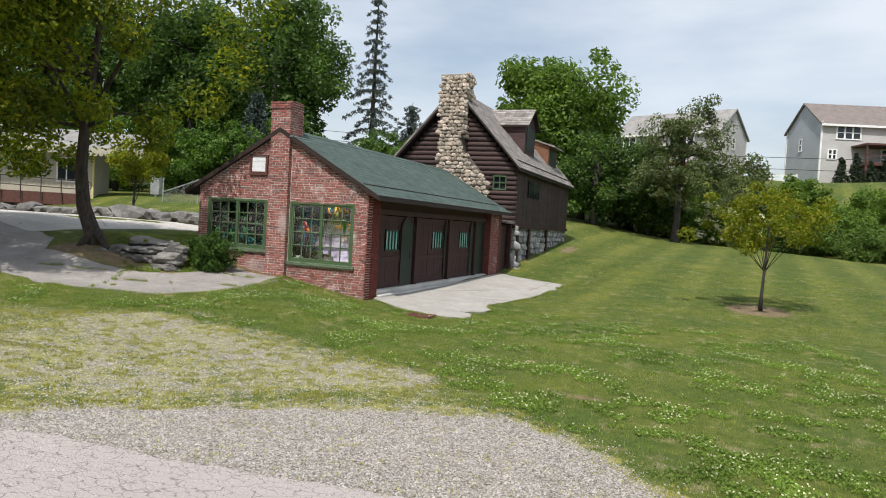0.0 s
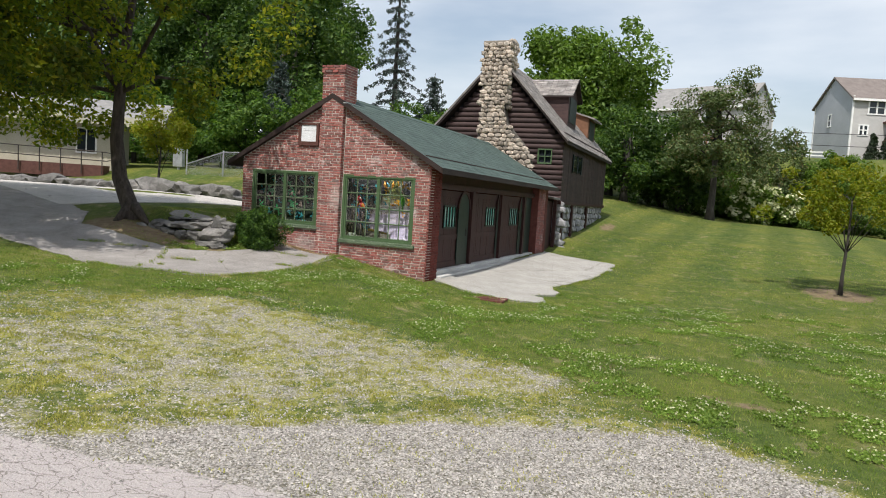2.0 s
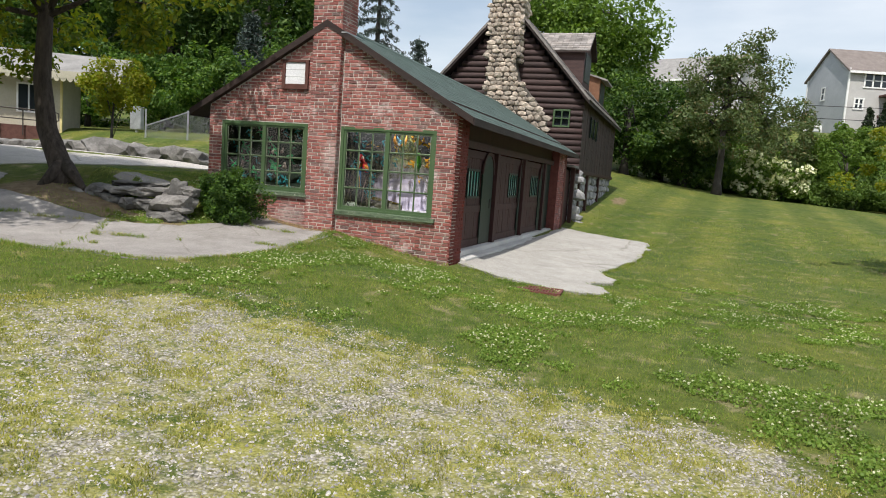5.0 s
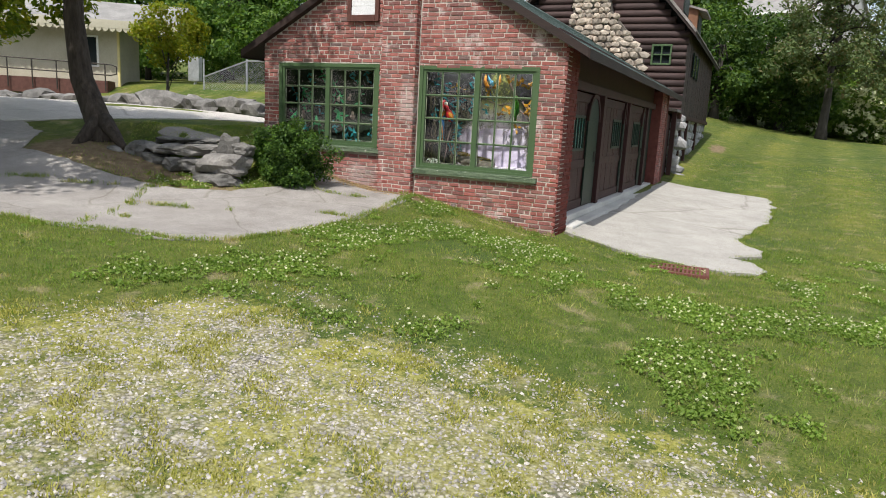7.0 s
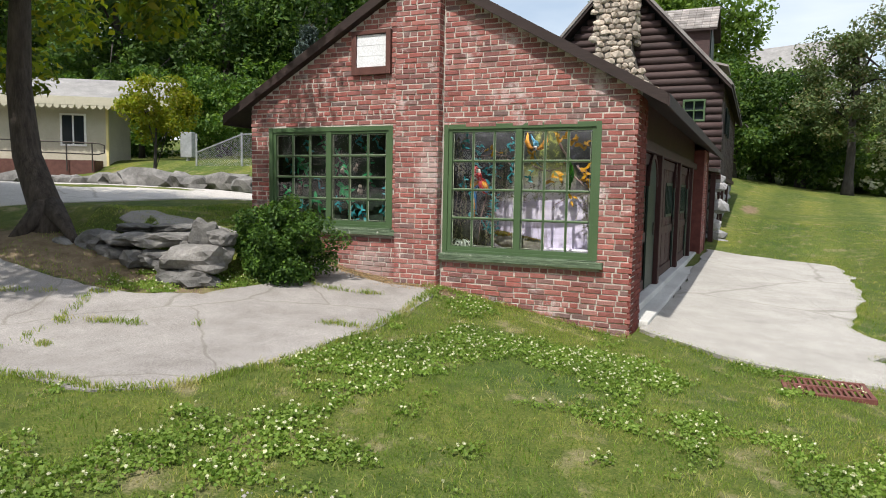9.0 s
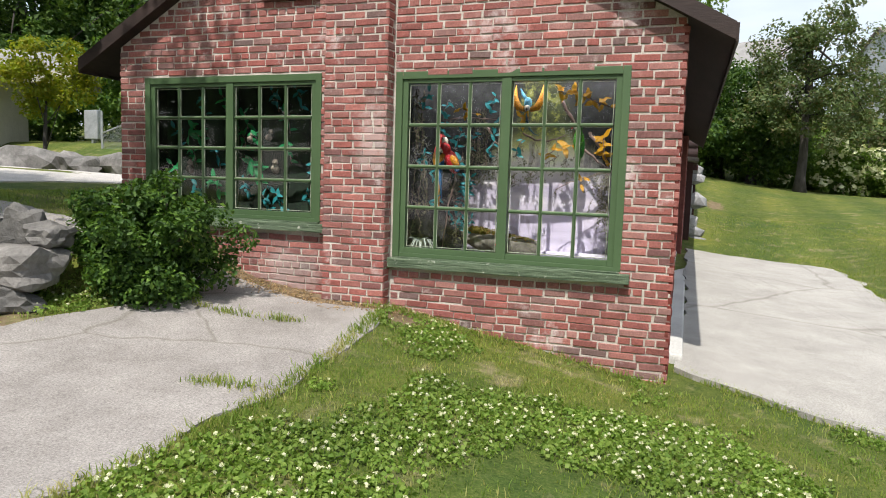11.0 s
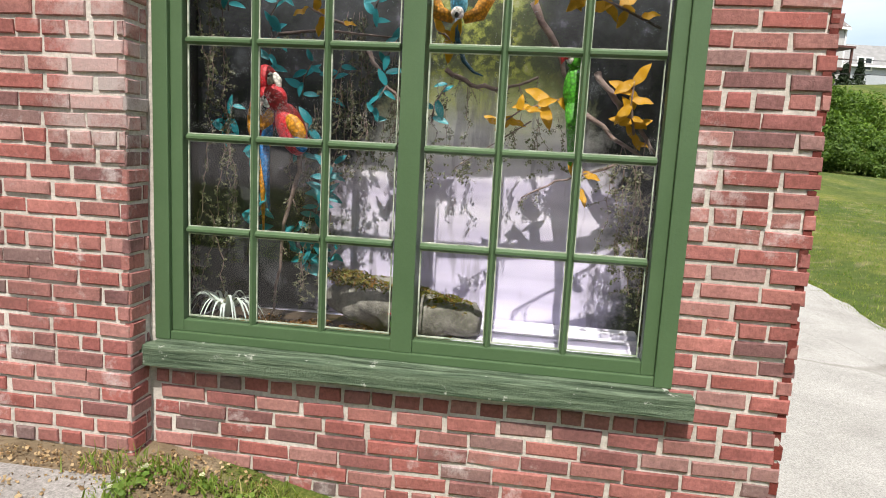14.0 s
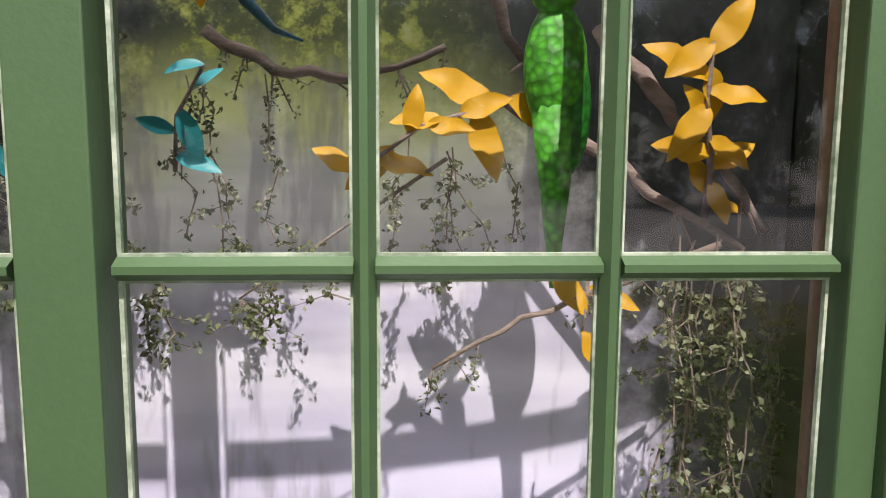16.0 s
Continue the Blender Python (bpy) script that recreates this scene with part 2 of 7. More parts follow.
LOG_TAN = surface("log_tan", (0.16, 0.075, 0.04), (0.27, 0.13, 0.075), 3, 0.75, 0.5, 30, pieces=0.2)
SHAKES = surface("grey_shakes", (0.16, 0.145, 0.135), (0.34, 0.315, 0.30), 3, 0.9, 0.6, 25, islands=0.28)
STONE = surface("field_stone", (0.20, 0.17, 0.14), (0.45, 0.40, 0.34), 3.5, 0.9, 0.6, 30, pieces=0.35, islands=0.3)
STONE_GREY = surface("grey_stone", (0.13, 0.135, 0.145), (0.33, 0.335, 0.345), 3, 0.9, 0.6, 26, pieces=0.35, islands=0.35)
STONE_JOINT = surface("stone_joint", (0.07, 0.063, 0.055), (0.14, 0.125, 0.11), 6, 0.95, 0.5, 40)
BOULDER = surface("boulder", (0.07, 0.068, 0.064), (0.245, 0.235, 0.225), 2.4, 0.9, 0.9, 22, (0.16, 0.17, 0.09), 0.70, 4, distance=0.03, pieces=0.2)
CONCRETE = surface("pale_concrete", (0.46, 0.45, 0.43), (0.64, 0.63, 0.60), 0.8, 0.9, 0.35, 45, (0.34, 0.33, 0.31), 0.70, 2.2)
BARK = surface("bark", (0.03, 0.023, 0.018), (0.10, 0.08, 0.066), 5, 0.95, 1.0, 22, stretch=(2.5, 2.5, 0.5), distance=0.04)
BARK_GREY = surface("bark_grey", (0.03, 0.026, 0.023), (0.07, 0.062, 0.056), 5, 0.95, 0.8, 26, stretch=(2, 2, 0.5))
IRON = surface("rusty_iron", (0.13, 0.045, 0.035), (0.22, 0.085, 0.07), 9, 0.7, 0.5, 90, metallic=0.3)
RAIL_METAL = surface("dark_rail", (0.05, 0.045, 0.04), (0.08, 0.07, 0.065), 5, 0.5, 0.1, 60, metallic=0.5)
GALVANISED = surface("galvanised", (0.38, 0.39, 0.40), (0.55, 0.56, 0.57), 6, 0.45, 0.1, 60, metallic=0.7)
CREAM = surface("cream_siding", (0.40, 0.37, 0.28), (0.48, 0.45, 0.36), 1.5, 0.7, 0.15, 40)
WHITE_TRIM = surface("white_trim", (0.70, 0.70, 0.69), (0.82, 0.82, 0.81), 2, 0.6, 0.1, 40)
GREY_ROOF = surface("grey_roof", (0.20, 0.195, 0.19), (0.32, 0.31, 0.30), 1.5, 0.9, 0.3, 18, islands=0.12)
BROWN_ROOF = surface("brown_roof", (0.15, 0.125, 0.115), (0.22, 0.19, 0.175), 1.5, 0.9, 0.3, 18)
VINYL = surface("pale_vinyl", (0.42, 0.41, 0.40), (0.50, 0.49, 0.48), 0.6, 0.7, 0.1, 20)
VINYL_GREY = surface("grey_vinyl", (0.36, 0.38, 0.41), (0.44, 0.46, 0.49), 0.6, 0.7, 0.1, 20)
SIGN_WHITE = surface("white_board", (0.70, 0.71, 0.74), (0.80, 0.81, 0.84), 4, 0.5, 0.05, 60)
BROWN_FRAME = surface("brown_frame", (0.075, 0.030, 0.024), (0.13, 0.055, 0.045), 6, 0.6, 0.3, 60)
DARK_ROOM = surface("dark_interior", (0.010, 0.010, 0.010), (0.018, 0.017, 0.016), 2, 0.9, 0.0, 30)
WIRE = surface("wire", (0.02, 0.02, 0.02), (0.03, 0.03, 0.03), 4, 0.6, 0.0, 30)


def glass_material(name, tint=(1, 1, 1), gloss=0.9):
    m, N, L, B = shader(name)
    tr, gl, mx, fr = N.new("ShaderNodeBsdfTransparent"), N.new("ShaderNodeBsdfGlossy"), N.new("ShaderNodeMixShader"), N.new("ShaderNodeFresnel")
    fr.inputs["IOR"].default_value = 1.6
    tr.inputs["Color"].default_value = (*tint, 1)
    gl.inputs["Roughness"].default_value = 0.02
    gl.inputs["Color"].default_value = (gloss, gloss, gloss, 1)
    L.new(fr.outputs["Fac"], mx.inputs["Fac"])
    L.new(tr.outputs["BSDF"], mx.inputs[1])
    L.new(gl.outputs["BSDF"], mx.inputs[2])
    L.new(mx.outputs["Shader"], N["Material Output"].inputs["Surface"])
    return m


GLASS = glass_material("window_glass", (0.97, 0.985, 0.975), 1.0)
DARK_GLASS, _n, _l, _b = shader("dark_glass")
_b.inputs["Base Color"].default_value, _b.inputs["Roughness"].default_value = (0.02, 0.025, 0.03, 1), 0.06
TEAL_GLASS, _n, _l, _b = shader("teal_glass")
_l.new(ramp(_n, _l, noise_node(_n, _l, 2.5, 3), [(0.35, (0.12, 0.42, 0.36)), (0.65, (0.42, 0.58, 0.52))]), _b.inputs["Base Color"])
_b.inputs["Roughness"].default_value = 0.12

LEAF_NEAR = leaf_surface("leaf_near", [(0.045, 0.078, 0.012), (0.085, 0.13, 0.018), (0.14, 0.19, 0.02), (0.20, 0.20, 0.018), (0.06, 0.10, 0.015)], glow=0.5, low=(0.42, 0.44, 0.5), high=(2.1, 1.95, 1.2), patches=0.7)
LEAF_DEEP = leaf_surface("leaf_deep", [(0.032, 0.072, 0.02), (0.05, 0.108, 0.027), (0.10, 0.165, 0.036), (0.042, 0.085, 0.028)], glow=0.4, low=(0.5, 0.55, 0.6), high=(1.6, 1.5, 1.2), patches=0.35)
LEAF_BRIGHT = leaf_surface("leaf_bright", [(0.08, 0.15, 0.026), (0.12, 0.205, 0.034), (0.165, 0.25, 0.045), (0.065, 0.125, 0.024)], glow=0.4)
LEAF_OLIVE = leaf_surface("leaf_olive", [(0.08, 0.125, 0.055), (0.13, 0.17, 0.07), (0.10, 0.15, 0.058), (0.18, 0.15, 0.075)], glow=0.35)
LEAF_YELLOW = leaf_surface("leaf_yellow", [(0.14, 0.19, 0.012), (0.19, 0.23, 0.014), (0.24, 0.22, 0.014), (0.11, 0.16, 0.014)], glow=0.45)
LEAF_SPRUCE = leaf_surface("leaf_spruce", [(0.05, 0.075, 0.07), (0.085, 0.115, 0.11), (0.06, 0.09, 0.08)], glow=0.1)
LEAF_BANK = leaf_surface("leaf_bank", [(0.065, 0.125, 0.025), (0.10, 0.17, 0.032), (0.14, 0.21, 0.045), (0.05, 0.10, 0.024)], glow=0.35)
LEAF_BUSH = leaf_surface("leaf_bush", [(0.04, 0.095, 0.018), (0.075, 0.15, 0.026), (0.15, 0.235, 0.04)], glow=0.4)
LEAF_YEW = leaf_surface("leaf_yew", [(0.020, 0.050, 0.012), (0.040, 0.090, 0.018), (0.09, 0.165, 0.03)], glow=0.3, low=(0.45, 0.5, 0.5), high=(1.9, 1.8, 1.4), patches=6.0)
LEAF_ARBOR = leaf_surface("leaf_arborvitae", [(0.016, 0.03, 0.014), (0.028, 0.045, 0.018)], glow=0.1)
BLOSSOM = leaf_surface("blossom", [(0.62, 0.64, 0.42), (0.75, 0.74, 0.56)], glow=0.2)
GRASS_BLADE = leaf_surface("grass_blade", [(0.115, 0.185, 0.034), (0.165, 0.245, 0.046), (0.23, 0.285, 0.07), (0.145, 0.215, 0.042), (0.39, 0.35, 0.16)], glow=0.45, low=(0.66, 0.86, 0.62), high=(1.6, 1.38, 1.4), patches=1.3, dry=(0.50, 0.43, 0.25))
CLOVER = leaf_surface("clover", [(0.12, 0.21, 0.036), (0.18, 0.275, 0.05), (0.25, 0.34, 0.08)], glow=0.4)
CLOVER_FLOWER = leaf_surface("clover_flower", [(0.55, 0.57, 0.36), (0.72, 0.71, 0.55)], glow=0.2)
PEBBLE = surface("pebble", (0.22, 0.205, 0.19), (0.44, 0.42, 0.395), 14, 0.95, 0.3, 80, islands=0.42)


# ---- the lie of the land ----
def height(x, y):
    z = -0.36
    z += 0.45 * smooth(6.5, -2.0, y) * smooth(8, -1, x)
    z += 0.32 * smooth(-5.0, -11.0, x)
    wall = smooth(11.5, 15.0, y) * smooth(26, 18, y)
    z += wall * (0.15 * smooth(-9.4, -10.6, x) - 0.13 * smooth(-9.6, -8.3, x))
    level = smooth(-3.2, -4.8, x) * smooth(29.5, 26.2, y)
    z += 1.75 * smooth(17, 56, y) * (1 - 0.42 * smooth(-3, 16, x)) * (1 - level)
    z += 1.05 * smooth(-11.5, -24, x - 0.3 * (y - 12))
    z += 0.95 * smooth(21.9, 30, y) * smooth(-17, -22, x)
    z += 0.20 * math.exp(-((x + 15.6) ** 2 + (y - 13.2) ** 2) / 1.8)
    z += 0.14 * smooth(10.3, 13.2, y) * smooth(-10.9, -12.6, x) * smooth(26, 18, y)
    z += 0.36 * smooth(0.0, 0.55, y - (13.25 - 0.08 * (x + 12.3))) * smooth(-11.9, -12.7, x) * smooth(-19, -14.6, x) * smooth(24, 17, y)
    z += (7.3 + 1.3 * smooth(0, 30, x)) * smooth(54.5, 82, y + 0.12 * (x - 10)) * smooth(-32, -2, x)
    z += 6.0 * smooth(40, 110, y) * smooth(-5, -30, x)
    z += 0.007 * noise.noise(Vector((x * 0.9, y * 0.9, 0))) + 0.008 * noise.noise(Vector((x * 4, y * 4, 2)))
    return z


GRAVEL_EDGE = ([-14, -9, -6.2, -5.4, -4.7, -4.0, -2.8, -1.9, -1.2, -0.3, 0.5, 2.0, 4.0], [3.3, 3.3, 3.85, 4.65, 5.35, 6.15, 6.65, 6.85, 6.45, 5.7, 5.1, 4.2, 3.4])
WEEDY_EDGE = ([-16, -11, -9.6, -9.0, -7.5, -6.1, -4.6, -3.5, -2.4, -1.2, 0.5, 2.0], [6.9, 7.3, 8.2, 9.1, 9.2, 8.9, 8.4, 8.0, 7.2, 6.4, 5.1, 4.2])


def cover(x, y):
    """How bare the ground is: 0 lawn, about half among the weeds, 1 clean gravel; and how near to the old asphalt of the road."""
    n = noise.noise(Vector((x * 0.55, y * 0.55, 4))) * 0.5 + noise.noise(Vector((x * 1.9, y * 1.9, 9))) * 0.4
    clean = smooth(0.30, -0.30, y - float(np.interp(x, *GRAVEL_EDGE)) - 0.45 * n)
    weedy = smooth(0.9, -0.7, y - float(np.interp(x, *WEEDY_EDGE)) - 0.9 * n)
    green = 0.20 * math.exp(-((y - float(np.interp(x, *GRAVEL_EDGE)) - 0.55) / 0.42) ** 2) * smooth(-1.6, -3.6, x)
    moss = 0.30 * smooth(-8.6, -10.2, x)
    bare = max(clean, weedy * (0.62 - green - moss + 0.25 * n))
    bare *= 1 - 0.7 * smooth(-0.8, 2.0, x - 0.35 * (5 - y))
    road = smooth(0.16, -0.16, y - (4.10 - 0.13 * max(0.0, -2.0 - x) + 0.22 * n - 0.9 * smooth(-1.2, 1.8, x)))
    return min(1.0, max(0.0, bare)), road


def ground_material():
    m, N, L, B = shader("ground")
    at = N.new("ShaderNodeVertexColor")
    at.layer_name = "cover"
    sep = N.new("ShaderNodeSeparateColor")
    L.new(at.outputs["Color"], sep.inputs["Color"])
    fine, mid, big = noise_node(N, L, 55, 5, 0.7), noise_node(N, L, 5.5, 6, 0.7), noise_node(N, L, 0.45, 5, 0.6)
    grass = ramp(N, L, fine, [(0.28, (0.042, 0.070, 0.014)), (0.5, (0.085, 0.118, 0.027)), (0.72, (0.165, 0.17, 0.06))])
    grass = mixed(N, L, 1.0, grass, ramp(N, L, mid, [(0.3, (0.62, 0.70, 0.62)), (0.7, (1.42, 1.28, 1.15))]), "MULTIPLY")
    grass = mixed(N, L, 1.0, grass, ramp(N, L, big, [(0.32, (0.66, 0.80, 0.80)), (0.68, (1.28, 1.12, 1.0))]), "MULTIPLY")
    grass = mixed(N, L, ramp(N, L, noise_node(N, L, 2.6, 6, 0.68), [(0.55, (0, 0, 0)), (0.68, (0.7, 0.7, 0.7))]), grass, ramp(N, L, fine, [(0.3, (0.16, 0.135, 0.07)), (0.7, (0.33, 0.28, 0.17))]))
    geo = N.new("ShaderNodeNewGeometry")
    xyz = N.new("ShaderNodeSeparateXYZ")
    L.new(geo.outputs["Position"], xyz.inputs["Vector"])
    across = mathn(N, L, "MULTIPLY_ADD", xyz.outputs["Y"], -0.065, xyz.outputs["X"])
    across = mathn(N, L, "ADD", across, mathn(N, L, "MULTIPLY", big, 1.0))
    wave = mathn(N, L, "SINE", mathn(N, L, "MULTIPLY", across, 2.6))
    stripe = ramp(N, L, mathn(N, L, "MULTIPLY_ADD", wave, 0.5, 0.5), [(0.35, (0.86, 0.90, 0.88)), (0.85, (1.20, 1.13, 1.15))])
    far = ramp(N, L, mathn(N, L, "MULTIPLY", xyz.outputs["Y"], 1 / 40), [(0.40, (0, 0, 0)), (0.6, (1, 1, 1))])
    grass = mixed(N, L, mathn(N, L, "MULTIPLY", far, 1.0), grass, mixed(N, L, 1.0, grass, stripe, "MULTIPLY"))
    vor = N.new("ShaderNodeTexVoronoi")
    vor.inputs["Scale"].default_value = 42
    L.new(geo.outputs["Position"], vor.inputs["Vector"])
    stones = ramp(N, L, vor.outputs["Color"], [(0.0, (0.15, 0.135, 0.12)), (0.5, (0.36, 0.335, 0.31)), (1.0, (0.60, 0.57, 0.54))])
    stones = mixed(N, L, 1.0, stones, ramp(N, L, vor.outputs["Distance"], [(0.25, (1.08,) * 3), (0.75, (0.36,) * 3)]), "MULTIPLY")
    stones = mixed(N, L, 1.0, stones, ramp(N, L, mid, [(0.3, (0.84, 0.82, 0.78)), (0.7, (1.12,) * 3)]), "MULTIPLY")
    moss = ramp(N, L, fine, [(0.3, (0.17, 0.17, 0.025)), (0.7, (0.40, 0.38, 0.085))])
    mossy = mathn(N, L, "MULTIPLY", ramp(N, L, noise_node(N, L, 2.2, 7, 0.75), [(0.34, (0, 0, 0)), (0.56, (0.9, 0.9, 0.9))]), ramp(N, L, sep.outputs["Red"], [(0.55, (1, 1, 1)), (0.92, (0.10, 0.10, 0.10))]))
    stones = mixed(N, L, mossy, stones, moss)
    k = mathn(N, L, "ADD", sep.outputs["Red"], mathn(N, L, "MULTIPLY", mathn(N, L, "SUBTRACT", noise_node(N, L, 5, 9, 0.82), 0.5), 2.3))
    col = mixed(N, L, ramp(N, L, k, [(0.38, (0, 0, 0)), (0.62, (1, 1, 1))]), grass, stones)
    crack = N.new("ShaderNodeTexVoronoi")
    crack.feature, crack.inputs["Scale"].default_value, crack.inputs["Randomness"].default_value = "DISTANCE_TO_EDGE", 7.5, 1.0
    wobble, squash = N.new("ShaderNodeTexNoise"), N.new("ShaderNodeMapping")
    wobble.inputs["Scale"].default_value, wobble.inputs["Detail"].default_value = 7.0, 5
    squash.inputs["Scale"].default_value = (0.62, 1.25, 1.0)
    L.new(geo.outputs["Position"], wobble.inputs["Vector"])
    L.new(mixed(N, L, 0.16, geo.outputs["Position"], wobble.outputs["Color"], "ADD"), squash.inputs["Vector"])
    L.new(squash.outputs["Vector"], crack.inputs["Vector"])
    tar = ramp(N, L, noise_node(N, L, 120, 4, 0.7), [(0.3, (0.31, 0.275, 0.265)), (0.7, (0.56, 0.51, 0.495))])
    tar = mixed(N, L, ramp(N, L, crack.outputs["Distance"], [(0.008, (0.8, 0.8, 0.8)), (0.03, (0, 0, 0))]), tar, (0.17, 0.15, 0.13))
    kr = mathn(N, L, "ADD", sep.outputs["Green"], mathn(N, L, "MULTIPLY", mathn(N, L, "SUBTRACT", mid, 0.5), 0.9))
    col = mixed(N, L, ramp(N, L, kr, [(0.45, (0, 0, 0)), (0.55, (1, 1, 1))]), col, tar)
    soil = ramp(N, L, mid, [(0.3, (0.12, 0.085, 0.05)), (0.7, (0.26, 0.20, 0.13))])
    kb = mathn(N, L, "ADD", sep.outputs["Blue"], mathn(N, L, "MULTIPLY", mathn(N, L, "SUBTRACT", noise_node(N, L, 4, 8, 0.8), 0.5), 1.4))
    col = mixed(N, L, ramp(N, L, kb, [(0.45, (0, 0, 0)), (0.62, (1, 1, 1))]), col, soil)
    L.new(col, B.inputs["Base Color"])
    B.inputs["Roughness"].default_value, B.inputs["Specular IOR Level"].default_value = 0.95, 0.15
    bumped(N, L, B, mathn(N, L, "ADD", fine, mathn(N, L, "MULTIPLY", vor.outputs["Distance"], -0.5)), 0.7, 0.02)
    return m


def soil_amount(x, y):
    bare = 0.95 * math.exp(-((x + 13.6) ** 2 / 3.0 + (y - 12.75) ** 2 / 0.30)) + 0.8 * math.exp(-((x + 15.5) ** 2 + (y - 12.6) ** 2) / 0.9)
    bare += 1.4 * math.exp(-((x - 1.6) ** 2 / 0.8 + (y - 22.3) ** 2 / 1.2))
    bare += 0.7 * math.exp(-((x + 10.6) ** 2 / 0.5 + (y - 14.5) ** 2 / 0.10))
    bare += 0.75 * math.exp(-((x + 7.1) ** 2 / 0.25 + (y - 36.5) ** 2 / 6.0))
    bare += 0.55 * math.exp(-((x + 3.2) ** 2 / 1.5 + (y - 9.3) ** 2 / 0.2)) + 0.5 * math.exp(-((x + 1.2) ** 2 / 2.0 + (y - 8.3) ** 2 / 0.15))
    bare += 1.1 * smooth(14.42, 14.62, y) * smooth(15.4, 15.2, y) * smooth(-12.6, -12.2, x) * smooth(-9.8, -10.6, x)
    return min(1.0, bare)


def axis(lo, hi, step, far, grow):
    a = list(np.arange(lo, hi + 1e-6, step))
    s, v = step, hi
    while v < far:
        s *= grow
        v += s
        a.append(v)
    s, v, b = step, lo, []
    while v > -far:
        s *= grow
        v -= s
        b.append(v)
    return b[::-1] + a


def build_ground():
    xs, ys = axis(-17, 5, 0.16, 1600, 1.12), axis(-3, 28, 0.16, 1600, 1.10)
    verts, cols = [], []
    for y in ys:
        for x in xs:
            verts.append((x, y, height(x, y)))
            b, r = cover(x, y)
            cols.append((b, r, soil_amount(x, y), 1.0))
    n = len(xs)
    faces = []
    for j in range(len(ys) - 1):
        for i in range(n - 1):
            cx, cy = (xs[i] + xs[i + 1]) / 2, (ys[j] + ys[j + 1]) / 2
            if (-13.45 < cx < -8.2 and 15.02 < cy < 26.6) or (-13.6 < cx < -8.1 and 28.3 < cy < 39.2):
                continue
            faces.append((j * n + i, j * n + i + 1, (j + 1) * n + i + 1, (j + 1) * n + i))
    me = mesh_of("ground", verts, faces, ground_material(), flat=False)
    layer = me.color_attributes.new("cover", "FLOAT_COLOR", "POINT")
    layer.data.foreach_set("color", np.array(cols, dtype=np.float32).ravel())
    return tagged(new("ground", me), "lawn fading into weedy gravel and cracked old asphalt", "ground", kind="structure")


build_ground()


def draped_bm(outline, lift, step=0.16, thick=0.12):
    """A slab of a given outline laid over the land."""
    bm = bmesh.new()
    ring = []
    for (x0, y0), (x1, y1) in zip(outline, outline[1:] + outline[:1]):
        k = max(1, int(math.hypot(x1 - x0, y1 - y0) / step))
        ring += [(x0 + (x1 - x0) * i / k, y0 + (y1 - y0) * i / k) for i in range(k)]
    jag = [(x + 0.13 * noise.noise(Vector((x * 1.6, y * 1.6, 7))), y + 0.13 * noise.noise(Vector((x * 1.6, y * 1.6, 3))) + 0.05 * noise.noise(Vector((x * 7, y * 7, 3)))) for x, y in ring]
    top = [bm.verts.new((x, y, 0)) for x, y in jag]
    face = bm.faces.new(top)
    face.normal_update()
    bmesh.ops.triangulate(bm, faces=[face], ngon_method="EAR_CLIP")
    for _ in range(3):
        long = [e for e in bm.edges if e.calc_length() > step * 2]
        if not long:
            break
        bmesh.ops.subdivide_edges(bm, edges=long, cuts=1)
        bmesh.ops.triangulate(bm, faces=bm.faces[:])
    for v in bm.verts:
        v.co.z = height(v.co.x, v.co.y) + lift
    r = bmesh.ops.extrude_face_region(bm, geom=bm.faces[:])
    for v in r["geom"]:
        if isinstance(v, bmesh.types.BMVert):
            v.co.z -= thick
    bmesh.ops.recalc_face_normals(bm, faces=bm.faces)
    return bm


def pavement_material(name, a, b, crack_scale):
    m, N, L, B = shader(name)
    grain, mid = noise_node(N, L, 85, 5, 0.8), noise_node(N, L, 1.6, 7, 0.72)
    col = ramp(N, L, mid, [(0.3, a), (0.7, b)])
    col = mixed(N, L, 1.0, col, ramp(N, L, grain, [(0.3, (0.45,) * 3), (0.7, (1.45,) * 3)]), "MULTIPLY")
    v = N.new("ShaderNodeTexVoronoi")
    v.feature, v.inputs["Scale"].default_value = "DISTANCE_TO_EDGE", crack_scale
    geo, nz = N.new("ShaderNodeNewGeometry"), N.new("ShaderNodeTexNoise")
    nz.inputs["Scale"].default_value = 1.2
    L.new(geo.outputs["Position"], nz.inputs["Vector"])
    L.new(mixed(N, L, 0.35, geo.outputs["Position"], nz.outputs["Color"], "ADD"), v.inputs["Vector"])
    col = mixed(N, L, ramp(N, L, v.outputs["Distance"], [(0.002, (0.4,) * 3), (0.007, (0, 0, 0))]), col, (0.10, 0.09, 0.06))
    L.new(col, B.inputs["Base Color"])
    B.inputs["Roughness"].default_value, B.inputs["Specular IOR Level"].default_value = 0.95, 0.2
    bumped(N, L, B, mathn(N, L, "ADD", grain, mathn(N, L, "MULTIPLY", mid, 0.4)), 0.5, 0.008)
    return m


